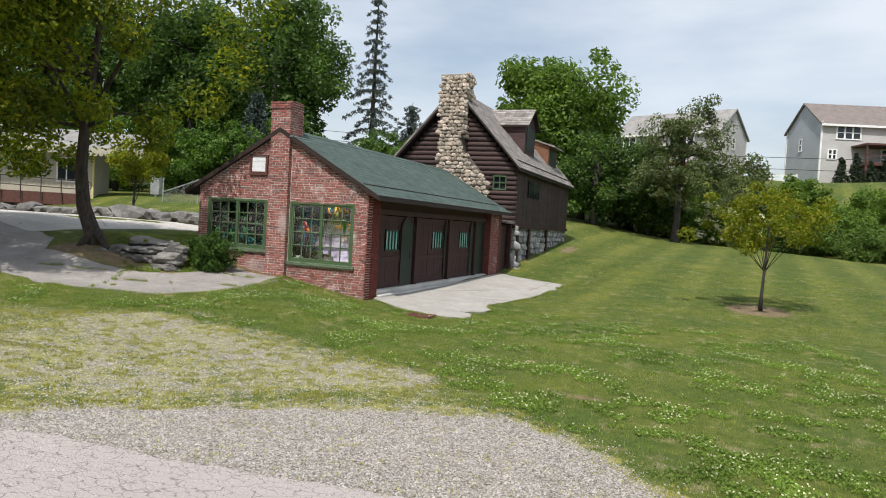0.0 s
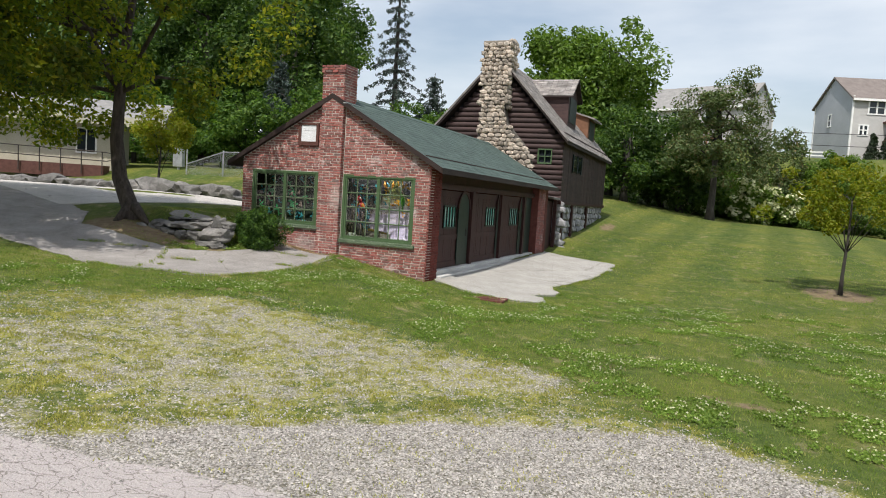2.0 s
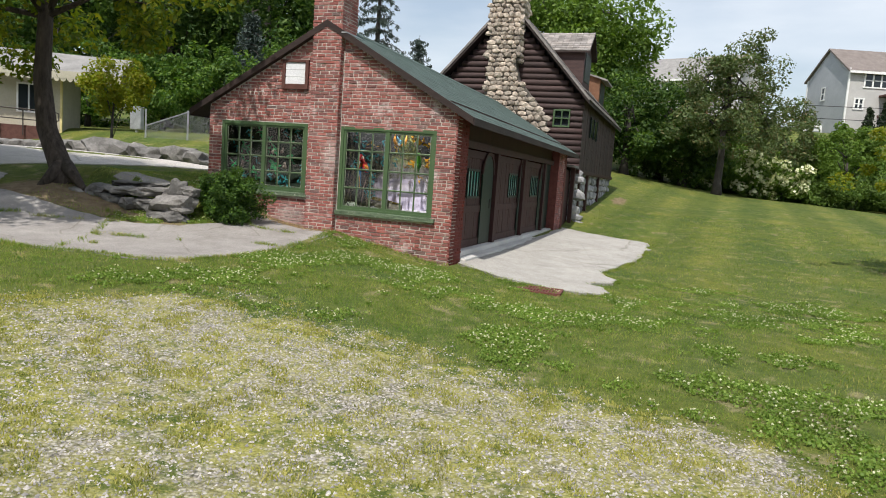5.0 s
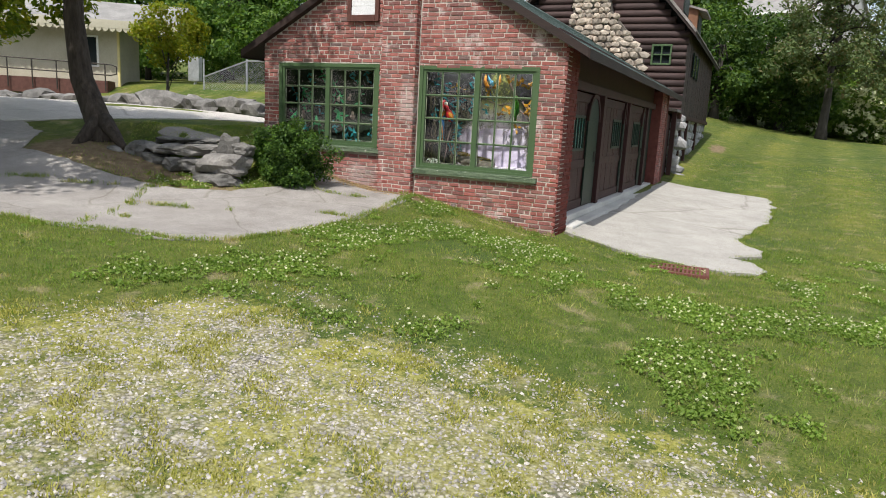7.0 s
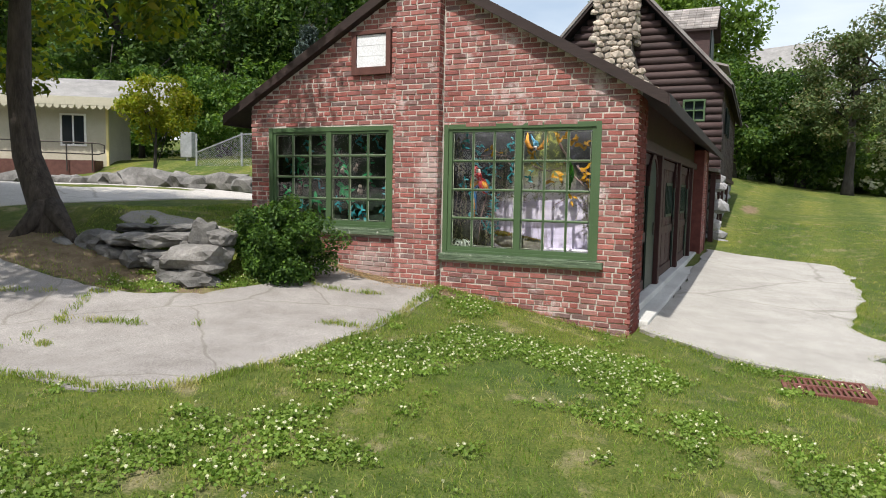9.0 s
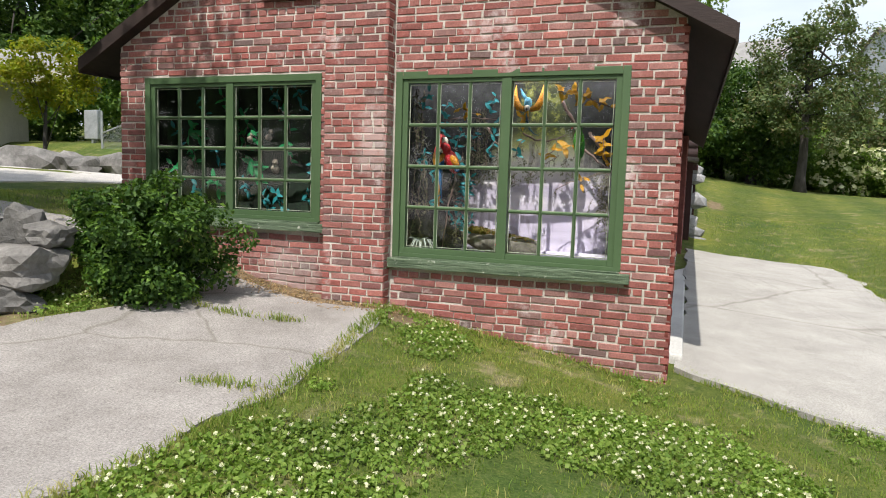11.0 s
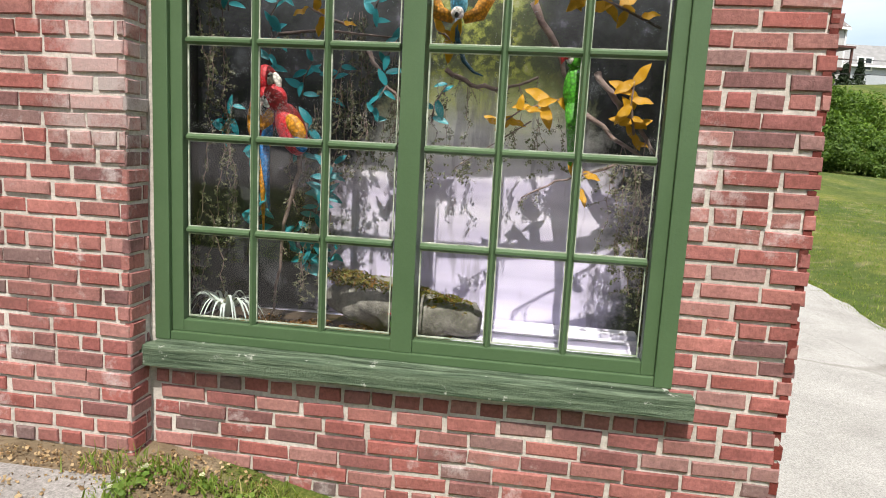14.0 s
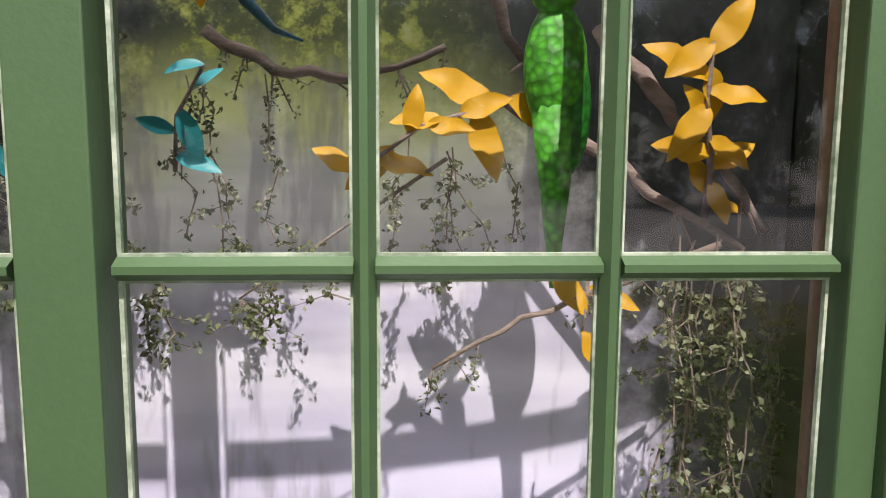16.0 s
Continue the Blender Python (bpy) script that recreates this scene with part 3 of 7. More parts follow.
APRON_POLY = [(-10.42, 14.64), (-10.2, 13.4), (-10.14, 12.6), (-10.2, 11.4), (-10.4, 10.5), (-10.75, 10.2), (-11.2, 10.2), (-11.7, 10.1), (-12.4, 9.95), (-13.2, 9.95), (-16.5, 10.3), (-24, 11.5), (-24, 15.5), (-17.2, 13.3), (-16.2, 12.2), (-14.6, 12.2), (-12.8, 12.4), (-12.2, 12.75), (-12.05, 13.6), (-12.3, 14.66)]
SLAB_POLY = [(-8.0, 15.4), (-7.7, 15.12), (-7.08, 14.76), (-6.45, 14.54), (-6.0, 14.47), (-5.62, 14.48), (-5.3, 14.6), (-5.17, 14.95), (-5.27, 15.45), (-5.62, 15.66), (-5.58, 15.85), (-5.22, 16.3), (-5.2, 16.75), (-5.5, 17.2), (-5.62, 17.7), (-5.45, 18.5), (-5.12, 20.5), (-4.98, 23.5), (-5.05, 25.4), (-5.4, 25.9), (-6.5, 26.15), (-8.0, 26.5)]
APRON = pavement_material("worn_asphalt", (0.225, 0.207, 0.195), (0.365, 0.342, 0.325), 0.5)
DRIVE = pavement_material("driveway_asphalt", (0.43, 0.405, 0.375), (0.54, 0.51, 0.48), 0.25)
SLAB = pavement_material("slab_concrete", (0.31, 0.295, 0.27), (0.44, 0.42, 0.39), 0.2)

tagged(part("pavement", draped_bm(APRON_POLY, 0.013), APRON, None),
       "worn grey asphalt apron with weedy cracks before the brick shop", "pavement", kind="structure")
tagged(part("pavement", draped_bm([(-14.95, 13.8), (-13.9, 13.66), (-12.75, 13.6), (-12.7, 14.25), (-13.7, 14.35), (-14.9, 14.4)], 0.02), APRON, None),
       "narrow grey gravelly strip behind the boulders", "pavement", kind="structure")
tagged(part("road", draped_bm([(-14.2, 18.2), (-17.3, 17.2), (-18.4, 13.4), (-24, 14.4), (-40, 17.0), (-60, 18), (-60, 21.5), (-40, 21.2), (-28, 21.3), (-20, 21.2), (-14.2, 21.0)], 0.02, 0.6), DRIVE, None),
       "pale sunlit asphalt driveway behind the stones", "road", kind="structure")
tagged(part("concrete_slab", draped_bm(SLAB_POLY, 0.045), SLAB, None),
       "pale broken-edged concrete slab before the garage doors", "slab", kind="structure")


# ---- the brick shop ----
FX0, FX1, FY, BACK = -13.56, -8.09, 14.945, 26.75
RIDGE_X, RIDGE_Z, SLOPE = -10.82, 4.10, 0.562


def roof_z(x):
    return RIDGE_Z - SLOPE * abs(x - RIDGE_X)


SHOP_WINDOWS = [(-13.22, -11.22, 0.80, 2.14), (-10.46, -8.51, 0.54, 2.13)]


def wall_with_holes(name, x0, x1, z0, top, holes, y0, y1, material):
    """A gable wall in strips, with its openings left free."""
    bm = bmesh.new()
    cuts = sorted({x0, x1, RIDGE_X, *[v for h in holes for v in h[:2]]})
    for a, b in zip(cuts, cuts[1:]):
        inside = [h for h in holes if h[0] <= a and b <= h[1]]
        zs = [(z0, None)] if not inside else [(z0, inside[0][2]), (inside[0][3], None)]
        for lo, hi in zs:
            ta, tb = (top(a), top(b)) if hi is None else (hi, hi)
            v = [bm.verts.new(p) for y in (y0, y1) for p in ((a, y, lo), (b, y, lo), (b, y, tb), (a, y, ta))]
            for f in ((0, 1, 2, 3), (7, 6, 5, 4), (0, 4, 5, 1), (1, 5, 6, 2), (2, 6, 7, 3), (3, 7, 4, 0)):
                bm.faces.new([v[i] for i in f])
    bmesh.ops.recalc_face_normals(bm, faces=bm.faces)
    return part(name, bm, material, None)


front = tagged(wall_with_holes("wall_south", FX0 + 0.01, FX1 - 0.022, -0.75, lambda x: roof_z(x) - 0.03, SHOP_WINDOWS, FY, FY + 0.28, MORTAR),
               "weathered red brick gable wall with pale mortar and lime stains", "wall", kind="structure")
tagged(part("wall_west", box_bm(FX0, FX0 + 0.28, FY + 0.28, BACK - 0.28, -0.5, roof_z(FX0) - 0.05), MORTAR, None), "brick side wall of the shop", "wall", kind="structure")
tagged(part("wall_north", prism_bm([(FX0, -0.7), (FX1, -0.7), (FX1, roof_z(FX1) - 0.05), (RIDGE_X, RIDGE_Z - 0.05), (FX0, roof_z(FX0) - 0.05)], BACK - 0.28, BACK), PAINTED_JOINT, None),
       "brick rear gable wall of the shop", "wall", kind="structure")
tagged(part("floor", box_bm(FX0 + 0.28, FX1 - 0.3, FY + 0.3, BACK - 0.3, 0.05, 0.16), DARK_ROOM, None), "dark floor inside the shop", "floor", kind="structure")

# roof: two slopes of overlapping shingle courses
shop_roof = empty("shop_roof", (RIDGE_X, FY, RIDGE_Z), "low gable roof of dark green asphalt shingles", "roof", kind="structure")
OVER_R, OVER_L, OVER_F = -7.78, -13.96, 0.13
for side, edge in (("R", OVER_R), ("L", OVER_L)):
    sgn = 1 if side == "R" else -1
    run = abs(edge - RIDGE_X)
    y0, y1 = -OVER_F, BACK - FY + 0.35
    outline = [(0, 0), (sgn * run, -SLOPE * run), (sgn * run, -SLOPE * run - 0.10), (0, -0.10)]
    part("roof_deck", prism_bm(outline, y0 + 0.01, y1), FASCIA, shop_roof, "dark brown boards under the shingles")
    verts, faces, n = [], [], 20
    for i in range(n):
        a, b = run * i / n, run * (i + 1) / n + 0.012
        k = 0
        while k < 40:
            ya, yb = y0 + (y1 - y0) * k / 40, y0 + (y1 - y0) * (k + 1) / 40
            o = len(verts)
            lift = 0.008 + random.uniform(0, 0.002)
            for yy in (ya, yb):
                verts += [(sgn * a, yy, -SLOPE * a + 0.004), (sgn * b, yy, -SLOPE * b + lift), (sgn * b, yy, -SLOPE * b - 0.002)]
            faces += [(o, o + 1, o + 4, o + 3), (o + 1, o + 2, o + 5, o + 4)]
            k += 1
    put("shingles", mesh_of("shingles", verts, faces, ROOF_GREEN), shop_roof)
    # barge board along the gable and fascia along the eave
    barge = [(0, 0.012), (sgn * run, -SLOPE * run + 0.012), (sgn * run, -SLOPE * run - 0.115), (0, -0.115)]
    part("barge_board", prism_bm(barge, y0 - 0.02, y0 + 0.012), FASCIA, shop_roof)
    part("fascia", box_bm(min(sgn * run, sgn * (run + 0.02)), max(sgn * run, sgn * (run + 0.02)), y0, y1, -SLOPE * run - 0.13, -SLOPE * run + 0.01, 0.004), FASCIA, shop_roof)
part("ridge_cap", prism_bm([(-0.14, -0.06), (0, 0.035), (0.14, -0.06), (0.14, -0.075), (-0.14, -0.075)], -OVER_F, BACK - FY + 0.35), ROOF_GREEN, shop_roof)

# ---- shop windows ----
def muntin_bm(a, b, width, depth, along):
    """A bar with sloped faces; along 'x' or 'z', on the glass plane."""
    bm = bmesh.new()
    prof = [(-width / 2, 0.012), (-width / 2, -depth * 0.35), (-width * 0.17, -depth), (width * 0.17, -depth), (width / 2, -depth * 0.35), (width / 2, 0.012)]
    rings = []
    for k in (a, b):
        rings.append([bm.verts.new((k, y, u) if along == "x" else (u, y, k)) for u, y in prof])
    for i in range(len(prof)):
        j = (i + 1) % len(prof)
        bm.faces.new((rings[0][i], rings[0][j], rings[1][j], rings[1][i]))
    bm.faces.new(rings[0][::-1])
    bm.faces.new(rings[1])
    bmesh.ops.recalc_face_normals(bm, faces=bm.faces)
    return bm


def shop_window(name, x0, x1, z0, z1, label):
    win = empty(name, ((x0 + x1) / 2, FY, z0), label, "window", kind="structure")
    w, h = (x1 - x0) / 2, z1 - z0
    gy = 0.032
    part("window_frame", box_bm(-w - 0.012, -w + 0.05, -0.014, 0.09, 0, h + 0.012, 0.004), GREEN_PAINT, win)
    part("window_frame", box_bm(w - 0.05, w + 0.012, -0.014, 0.09, 0, h + 0.012, 0.004), GREEN_PAINT, win)
    part("window_frame", box_bm(-w + 0.05, w - 0.05, -0.010, 0.09, h - 0.05, h + 0.012, 0.004), GREEN_PAINT, win)
    part("window_frame", box_bm(-w + 0.05, w - 0.05, -0.008, 0.09, 0, 0.035, 0.004), GREEN_PAINT, win)
    part("mullion", box_bm(-0.041, 0.041, -0.002, 0.09, 0.035, h - 0.05, 0.003), GREEN_PAINT, win)
    inner0, inner1 = 0.035, h - 0.05
    for s in (-1, 1):
        a, b = (-w + 0.05, -0.041) if s < 0 else (0.041, w - 0.05)
        out, inn = (a, b) if s < 0 else (b, a)
        sash = part("sash", box_bm(min(out, out - s * 0.048), max(out, out - s * 0.048), 0.006, 0.062, inner0, inner1, 0.004), GREEN_PAINT, win)
        part("sash_rail", box_bm(min(out - s * 0.048, inn), max(out - s * 0.048, inn), 0.006, 0.062, inner0, inner0 + 0.048, 0.004), GREEN_PAINT, sash)
        part("sash_rail", box_bm(min(out - s * 0.048, inn), max(out - s * 0.048, inn), 0.006, 0.062, inner1 - 0.034, inner1, 0.004), GREEN_PAINT, sash)
        ga, gb, g0, g1 = min(out - s * 0.048, inn), max(out - s * 0.048, inn), inner0 + 0.048, inner1 - 0.034
        for i in (1, 2):
            part("glazing_bar", muntin_bm(g0, g1, 0.026, 0.026, "z"), GREEN_PAINT, sash, m=Matrix.Translation((ga + (gb - ga) * i / 3, gy, 0)))
        for i in (1, 2, 3):
            zz = g0 + (g1 - g0) * i / 4
            for c in range(3):
                xa, xb = ga + (gb - ga) * c / 3 + 0.012, ga + (gb - ga) * (c + 1) / 3 - 0.012
                part("glazing_bar", muntin_bm(xa, xb, 0.026, 0.024, "x"), GREEN_PAINT, sash, m=Matrix.Translation((0, gy, zz)))
        for c in range(3):
            for r in range(4):
                xa, xb = ga + (gb - ga) * c / 3, ga + (gb - ga) * (c + 1) / 3
                za, zb = g0 + (g1 - g0) * r / 4, g0 + (g1 - g0) * (r + 1) / 4
                tilt = pose((xa + xb) / 2, gy + 0.004, (za + zb) / 2, random.uniform(-0.25, 0.25), 0, random.uniform(-0.25, 0.25))
                ww, hh = (xb - xa) / 2, (zb - za) / 2
                pane = put("pane", mesh_of("pane", [(-ww, 0, -hh), (ww, 0, -hh), (ww, 0, hh), (-ww, 0, hh)], [(0, 1, 2, 3)], GLASS), sash, tilt)
                pane.visible_shadow = False
                bm = bmesh.new()
                e = 0.0165
                box_bm(xa + 0.012, xb - 0.012, gy - 0.006, gy + 0.001, za + e - 0.005, za + e, 0, bm)
                box_bm(xa + 0.012, xb - 0.012, gy - 0.006, gy + 0.001, zb - e, zb - e + 0.003, 0, bm)
                box_bm(xa + e - 0.005, xa + e, gy - 0.006, gy + 0.001, za + e, zb - e, 0, bm)
                box_bm(xb - e, xb - e + 0.004, gy - 0.006, gy + 0.001, za + e, zb - e, 0, bm)
                part("putty", bm, PUTTY, sash, "cracked pale putty")
    # worn sill with split grain
    bm = box_bm(-w - 0.10, w + 0.085, -0.075, 0.05, -0.092, -0.012, 0.008)
    bmesh.ops.subdivide_edges(bm, edges=[e for e in bm.edges if e.calc_length() > 0.5], cuts=60)
    for v in bm.verts:
        v.co.z += 0.007 * noise.noise(Vector((v.co.x * 3.5, v.co.y * 40, v.co.z * 60))) + 0.004 * noise.noise(Vector((v.co.x * 1.1, 2, 5)))
        v.co.y += 0.004 * noise.noise(Vector((v.co.x * 6, 3, v.co.z * 70)))
    part("window_sill", bm, GREEN_SILL, win, "split and peeling green wooden sill")
    part("sill_board", box_bm(-w, w, -0.035, 0.09, -0.012, 0.0, 0.002), GREEN_SILL, win)
    return win


shop_window("window_1", *SHOP_WINDOWS[0], "green-painted twenty-four-pane shop window over a dim leafy display")
shop_window("window_2", *SHOP_WINDOWS[1], "green-painted twenty-four-pane shop window with parrots displayed behind it")

# ---- vent board high on the gable ----
vent = empty("gable_board", (-11.53, FY - 0.01, 3.10), "brown-framed white board fixed high on the brick gable", "board")
part("frame_side", box_bm(-0.295, -0.225, -0.05, 0.02, -0.29, 0.28, 0.006), BROWN_FRAME, vent)
part("frame_side", box_bm(0.225, 0.295, -0.05, 0.02, -0.29, 0.28, 0.006), BROWN_FRAME, vent)
part("frame_top", box_bm(-0.225, 0.225, -0.05, 0.02, 0.23, 0.28, 0.006), BROWN_FRAME, vent)
part("frame_bottom", box_bm(-0.225, 0.225, -0.05, 0.02, -0.29, -0.19, 0.006), BROWN_FRAME, vent)
for i in range(3):
    part("panel", box_bm(-0.222, 0.222, -0.028 + 0.002 * i, 0.0, -0.187 + 0.138 * i, -0.052 + 0.138 * i, 0.004), SIGN_WHITE, vent, "white painted board")

# ---- brick pilaster running up into a chimney ----
chimney = empty("brick_chimney", (-10.80, FY, 0), "square red brick chimney with a corbelled cap on a wall pilaster", "chimney")
PIL0, PIL1, PILY = -11.11, -10.49, FY - 0.145
part("core", box_bm(PIL0 + 0.012 + 10.80, PIL1 - 0.012 + 10.80, PILY + 0.012 - FY, -0.002, -0.6, 3.95), MORTAR, chimney)
part("stack", box_bm(PIL0 - 0.01 + 10.80, PIL1 + 10.80 - 0.012, PILY - FY + 0.012, 0.47, 3.95, 4.78), MORTAR, chimney)
part("flashing", box_bm(PIL1 + 10.80 - 0.01, PIL1 + 10.80 + 0.10, PILY - FY - 0.01, 0.5, 3.86, 3.885), GALVANISED, chimney)

# ---- garage side ----
GX = FX1 - 0.26
garage = empty("wall_east", (GX, FY, 0), "dark red timber garage front under a deep eave", "wall", kind="structure")
part("wall_board", box_bm(-0.10, -0.0, 0.75, 10.4, 1.98, roof_z(GX) - 0.07), DARK_WOOD, garage)
part("head_beam", box_bm(0.0, 0.08, 0.72, 10.4, 1.93, 2.08, 0.01), DARK_WOOD, garage)
GSIL = -0.30
part("threshold", box_bm(-0.15, 0.36, 0.72, 10.42, GSIL - 0.5, GSIL + 0.06, 0.02), CONCRETE, garage, "chipped pale concrete threshold")
part("threshold_curb", box_bm(-0.15, 0.16, 0.75, 10.4, GSIL + 0.06, GSIL + 0.17, 0.02), CONCRETE, garage, "chipped pale concrete threshold")
part("wall_top", box_bm(-0.12, 0.10, 0.0, BACK - FY - 0.1, roof_z(GX) - 0.08, roof_z(GX) - 0.02), DARK_WOOD, garage)
for py in (0.80, 3.55, 6.35, 9.1):
    part("door_post", box_bm(-0.06, 0.10, py - 0.10, py + 0.10, GSIL + 0.17, 1.93, 0.01), DARK_WOOD, garage)


def garage_door(y0, y1, wy0, wy1, name):
    door = empty(name, (GX, y0, GSIL + 0.18), "closed dark red plank garage door with small barred window", "door", "garage doors", kind="structure")
    w, h = y1 - y0, 1.92 - GSIL - 0.19
    n = max(6, int(w / 0.14))
    a, b, c, d = wy0 - y0, wy1 - y0, 0.93 - GSIL - 0.18, 1.50 - GSIL - 0.18
    for i in range(n):
        p, q = w * i / n + 0.004, w * (i + 1) / n - 0.004
        spans = [(0.0, h)] if q < a or p > b else [(0.0, c), (d, h)]
        for lo, hi in spans:
            part("plank", box_bm(-0.05, -0.012 + random.uniform(-0.003, 0.003), p, q, lo, hi), DARK_WOOD, door)
    for lo, hi in ((0, 0.16), (h * 0.36, h * 0.36 + 0.14), (h - 0.16, h)):
        part("rail", box_bm(-0.011, 0.012, 0.02, w - 0.02, lo, hi, 0.004), DARK_WOOD, door)
    win = part("window_light", box_bm(-0.035, -0.03, a, b, c, d), TEAL_GLASS, door, "teal-tinted glass")
    for k in range(5):
        yy = a + (b - a) * k / 4
        part("window_bar", box_bm(-0.028, 0.004, yy - 0.018, yy + 0.018, c, d, 0.003), DARK_GREEN, win)
    for zz in (c, d):
        part("window_bar", box_bm(-0.028, 0.006, a - 0.03, b + 0.03, zz - 0.025, zz + 0.025, 0.003), DARK_GREEN, win)
    lo, hi, top = b + 0.16, w - 0.06, 1.86 - GSIL - 0.18
    arch = [(lo, 0.02), (hi, 0.02)] + [((lo + hi) / 2 + (hi - lo) / 2 * math.cos(k * math.pi / 10), top - 0.42 + 0.42 * math.sin(k * math.pi / 10)) for k in range(11)]
    leaf = part("arched_leaf", prism_bm(arch, -0.03, 0.0), DARK_GREEN, door, "dark green arched door leaf", m=pose(0.0, 0, 0, 0, 0, 90))
    rim = [((lo + hi) / 2 + ((hi - lo) / 2 + q) * math.cos(k * math.pi / 10), top - 0.42 + (0.42 + q) * math.sin(k * math.pi / 10)) for q, ks in ((0.07, range(11)), (0.0, range(10, -1, -1))) for k in ks]
    part("arch_trim", prism_bm(rim, -0.05, 0.0), DARK_WOOD, leaf)
    part("handle", box_bm(0.0, 0.05, w - 0.25, w - 0.22, 0.8, 1.0, 0.008), RAIL_METAL, door)


garage_door(FY + 0.92, FY + 3.43, 16.55, 17.35, "door_1")
garage_door(FY + 3.67, FY + 6.23, 19.95, 20.8, "door_2")
garage_door(FY + 6.47, FY + 8.98, 22.5, 23.4, "door_3")
part("panel_board", box_bm(-0.10, -0.02, 9.2, 10.4, GSIL + 0.17, 1.95), DARK_GREEN, garage)

# ---- log house ----
LX0, LX1, LY0, LY1 = -13.75, -7.92, 28.0, 39.4
LRX, LRZ, LS = -10.83, 7.85, 1.09
log_house = empty("log_house", (LRX, LY0, 1.9), "dark stained log house on a fieldstone base", "house")


def gable_half(z):
    return max(0.0, min(LX1 - LRX, (LRZ - 0.22 - z) / LS))


def log_mesh(length, r, seed):
    bm = bmesh.new()
    n = 10
    pts = [(length * i / n, 0.012 * noise.noise(Vector((i * 0.7, seed, 1))), 0.010 * noise.noise(Vector((i * 0.7, seed, 5)))) for i in range(n + 1)]
    tube_bm(pts, [r * (1 + 0.05 * noise.noise(Vector((i, seed, 9)))) for i in range(n + 1)], 9, bm)
    me = bpy.data.meshes.new("log")
    bm.to_mesh(me)
    bm.free()
    me.materials.append(LOG)
    me.polygons.foreach_set("use_smooth", [True] * len(me.polygons))
    return me


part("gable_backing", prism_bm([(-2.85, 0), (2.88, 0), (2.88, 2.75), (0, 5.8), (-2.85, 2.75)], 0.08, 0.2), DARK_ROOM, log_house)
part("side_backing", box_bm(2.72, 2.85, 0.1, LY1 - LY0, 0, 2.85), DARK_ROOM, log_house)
part("rear_wall", prism_bm([(-2.85, 0), (2.88, 0), (2.88, 2.75), (0, 5.8), (-2.85, 2.75)], LY1 - LY0 - 0.2, LY1 - LY0), LOG, log_house)
part("west_wall", box_bm(-2.9, -2.75, 0.1, LY1 - LY0, 0, 2.85), LOG, log_house)
LWIN = (-8.95 - LRX, -8.33 - LRX, 3.40 - 1.9, 4.03 - 1.9)
z, i = 0.1, 0
while z < 5.7:
    half = gable_half(z + 1.9 + 0.1) - 0.02
    if half > 0.15:
        if LWIN[2] - 0.08 < z < LWIN[3] + 0.08:
            put("log", log_mesh(LWIN[0] + half, 0.118, i), log_house, pose(-half, 0, z))
            put("log", log_mesh(half - LWIN[1] + 0.05, 0.118, i + 50), log_house, pose(LWIN[1], 0, z))
        else:
            put("log", log_mesh(2 * half + (0.08 if z < 2.7 else 0), 0.118, i), log_house, pose(-half, 0, z))
    z += 0.212
    i += 1
board_rnd = random.Random(19)
for k in range(46):
    a = 0.06 + k * (LY1 - LY0 - 0.1) / 46
    part("board", box_bm(2.84, 2.925 + board_rnd.uniform(0, 0.012), a, a + (LY1 - LY0 - 0.1) / 46 - 0.012, 0.0, 2.86), LOG, log_house)
lw = part("window", box_bm(LWIN[0], LWIN[1], 0.02, 0.05, LWIN[2], LWIN[3]), DARK_GLASS, log_house, "small dark four-pane window")
for a, b, c, d in ((0, 1, 0, 0.09), (0, 1, 0.91, 1), (0, 0.09, 0.09, 0.91), (0.91, 1, 0.09, 0.91), (0.47, 0.53, 0.09, 0.91), (0.09, 0.47, 0.47, 0.53), (0.53, 0.91, 0.47, 0.53)):
    ww, hh = LWIN[1] - LWIN[0], LWIN[3] - LWIN[2]
    part("frame", box_bm(LWIN[0] + a * ww, LWIN[0] + b * ww, -0.09, 0.03, LWIN[2] + c * hh, LWIN[2] + d * hh, 0.006), GREEN_PAINT, lw)
sw = part("side_window", box_bm(2.965, 2.98, 2.0, 4.0, 1.35, 2.05), DARK_GLASS, log_house)
for a in (2.0, 2.95, 3.92):
    part("frame", box_bm(2.94, 3.0, a, a + 0.08, 1.3, 2.1, 0.006), DARK_GREEN, sw)

# roof of the log house, in courses of weathered shakes
def shake_slope(parent, run, rise, length, n, k, m, material=SHAKES):
    verts, faces = [], []
    for i in range(n):
        a, b = i / n, (i + 1) / n + 0.012
        for j in range(k):
            y0, y1 = length * j / k + 0.004, length * (j + 1) / k - 0.004
            o, lift = len(verts), 0.03 + random.uniform(0, 0.022)
            for yy in (y0, y1):
                verts.extend([(run * a, yy, -rise * a + 0.012), (run * b, yy, -rise * b + lift), (run * b, yy, -rise * b)])
            faces.extend([(o, o + 1, o + 4, o + 3), (o + 1, o + 2, o + 5, o + 4), (o, o + 2, o + 1), (o + 3, o + 4, o + 5)])
    return put("shake_course", mesh_of("shake_course", verts, faces, material), parent, m)


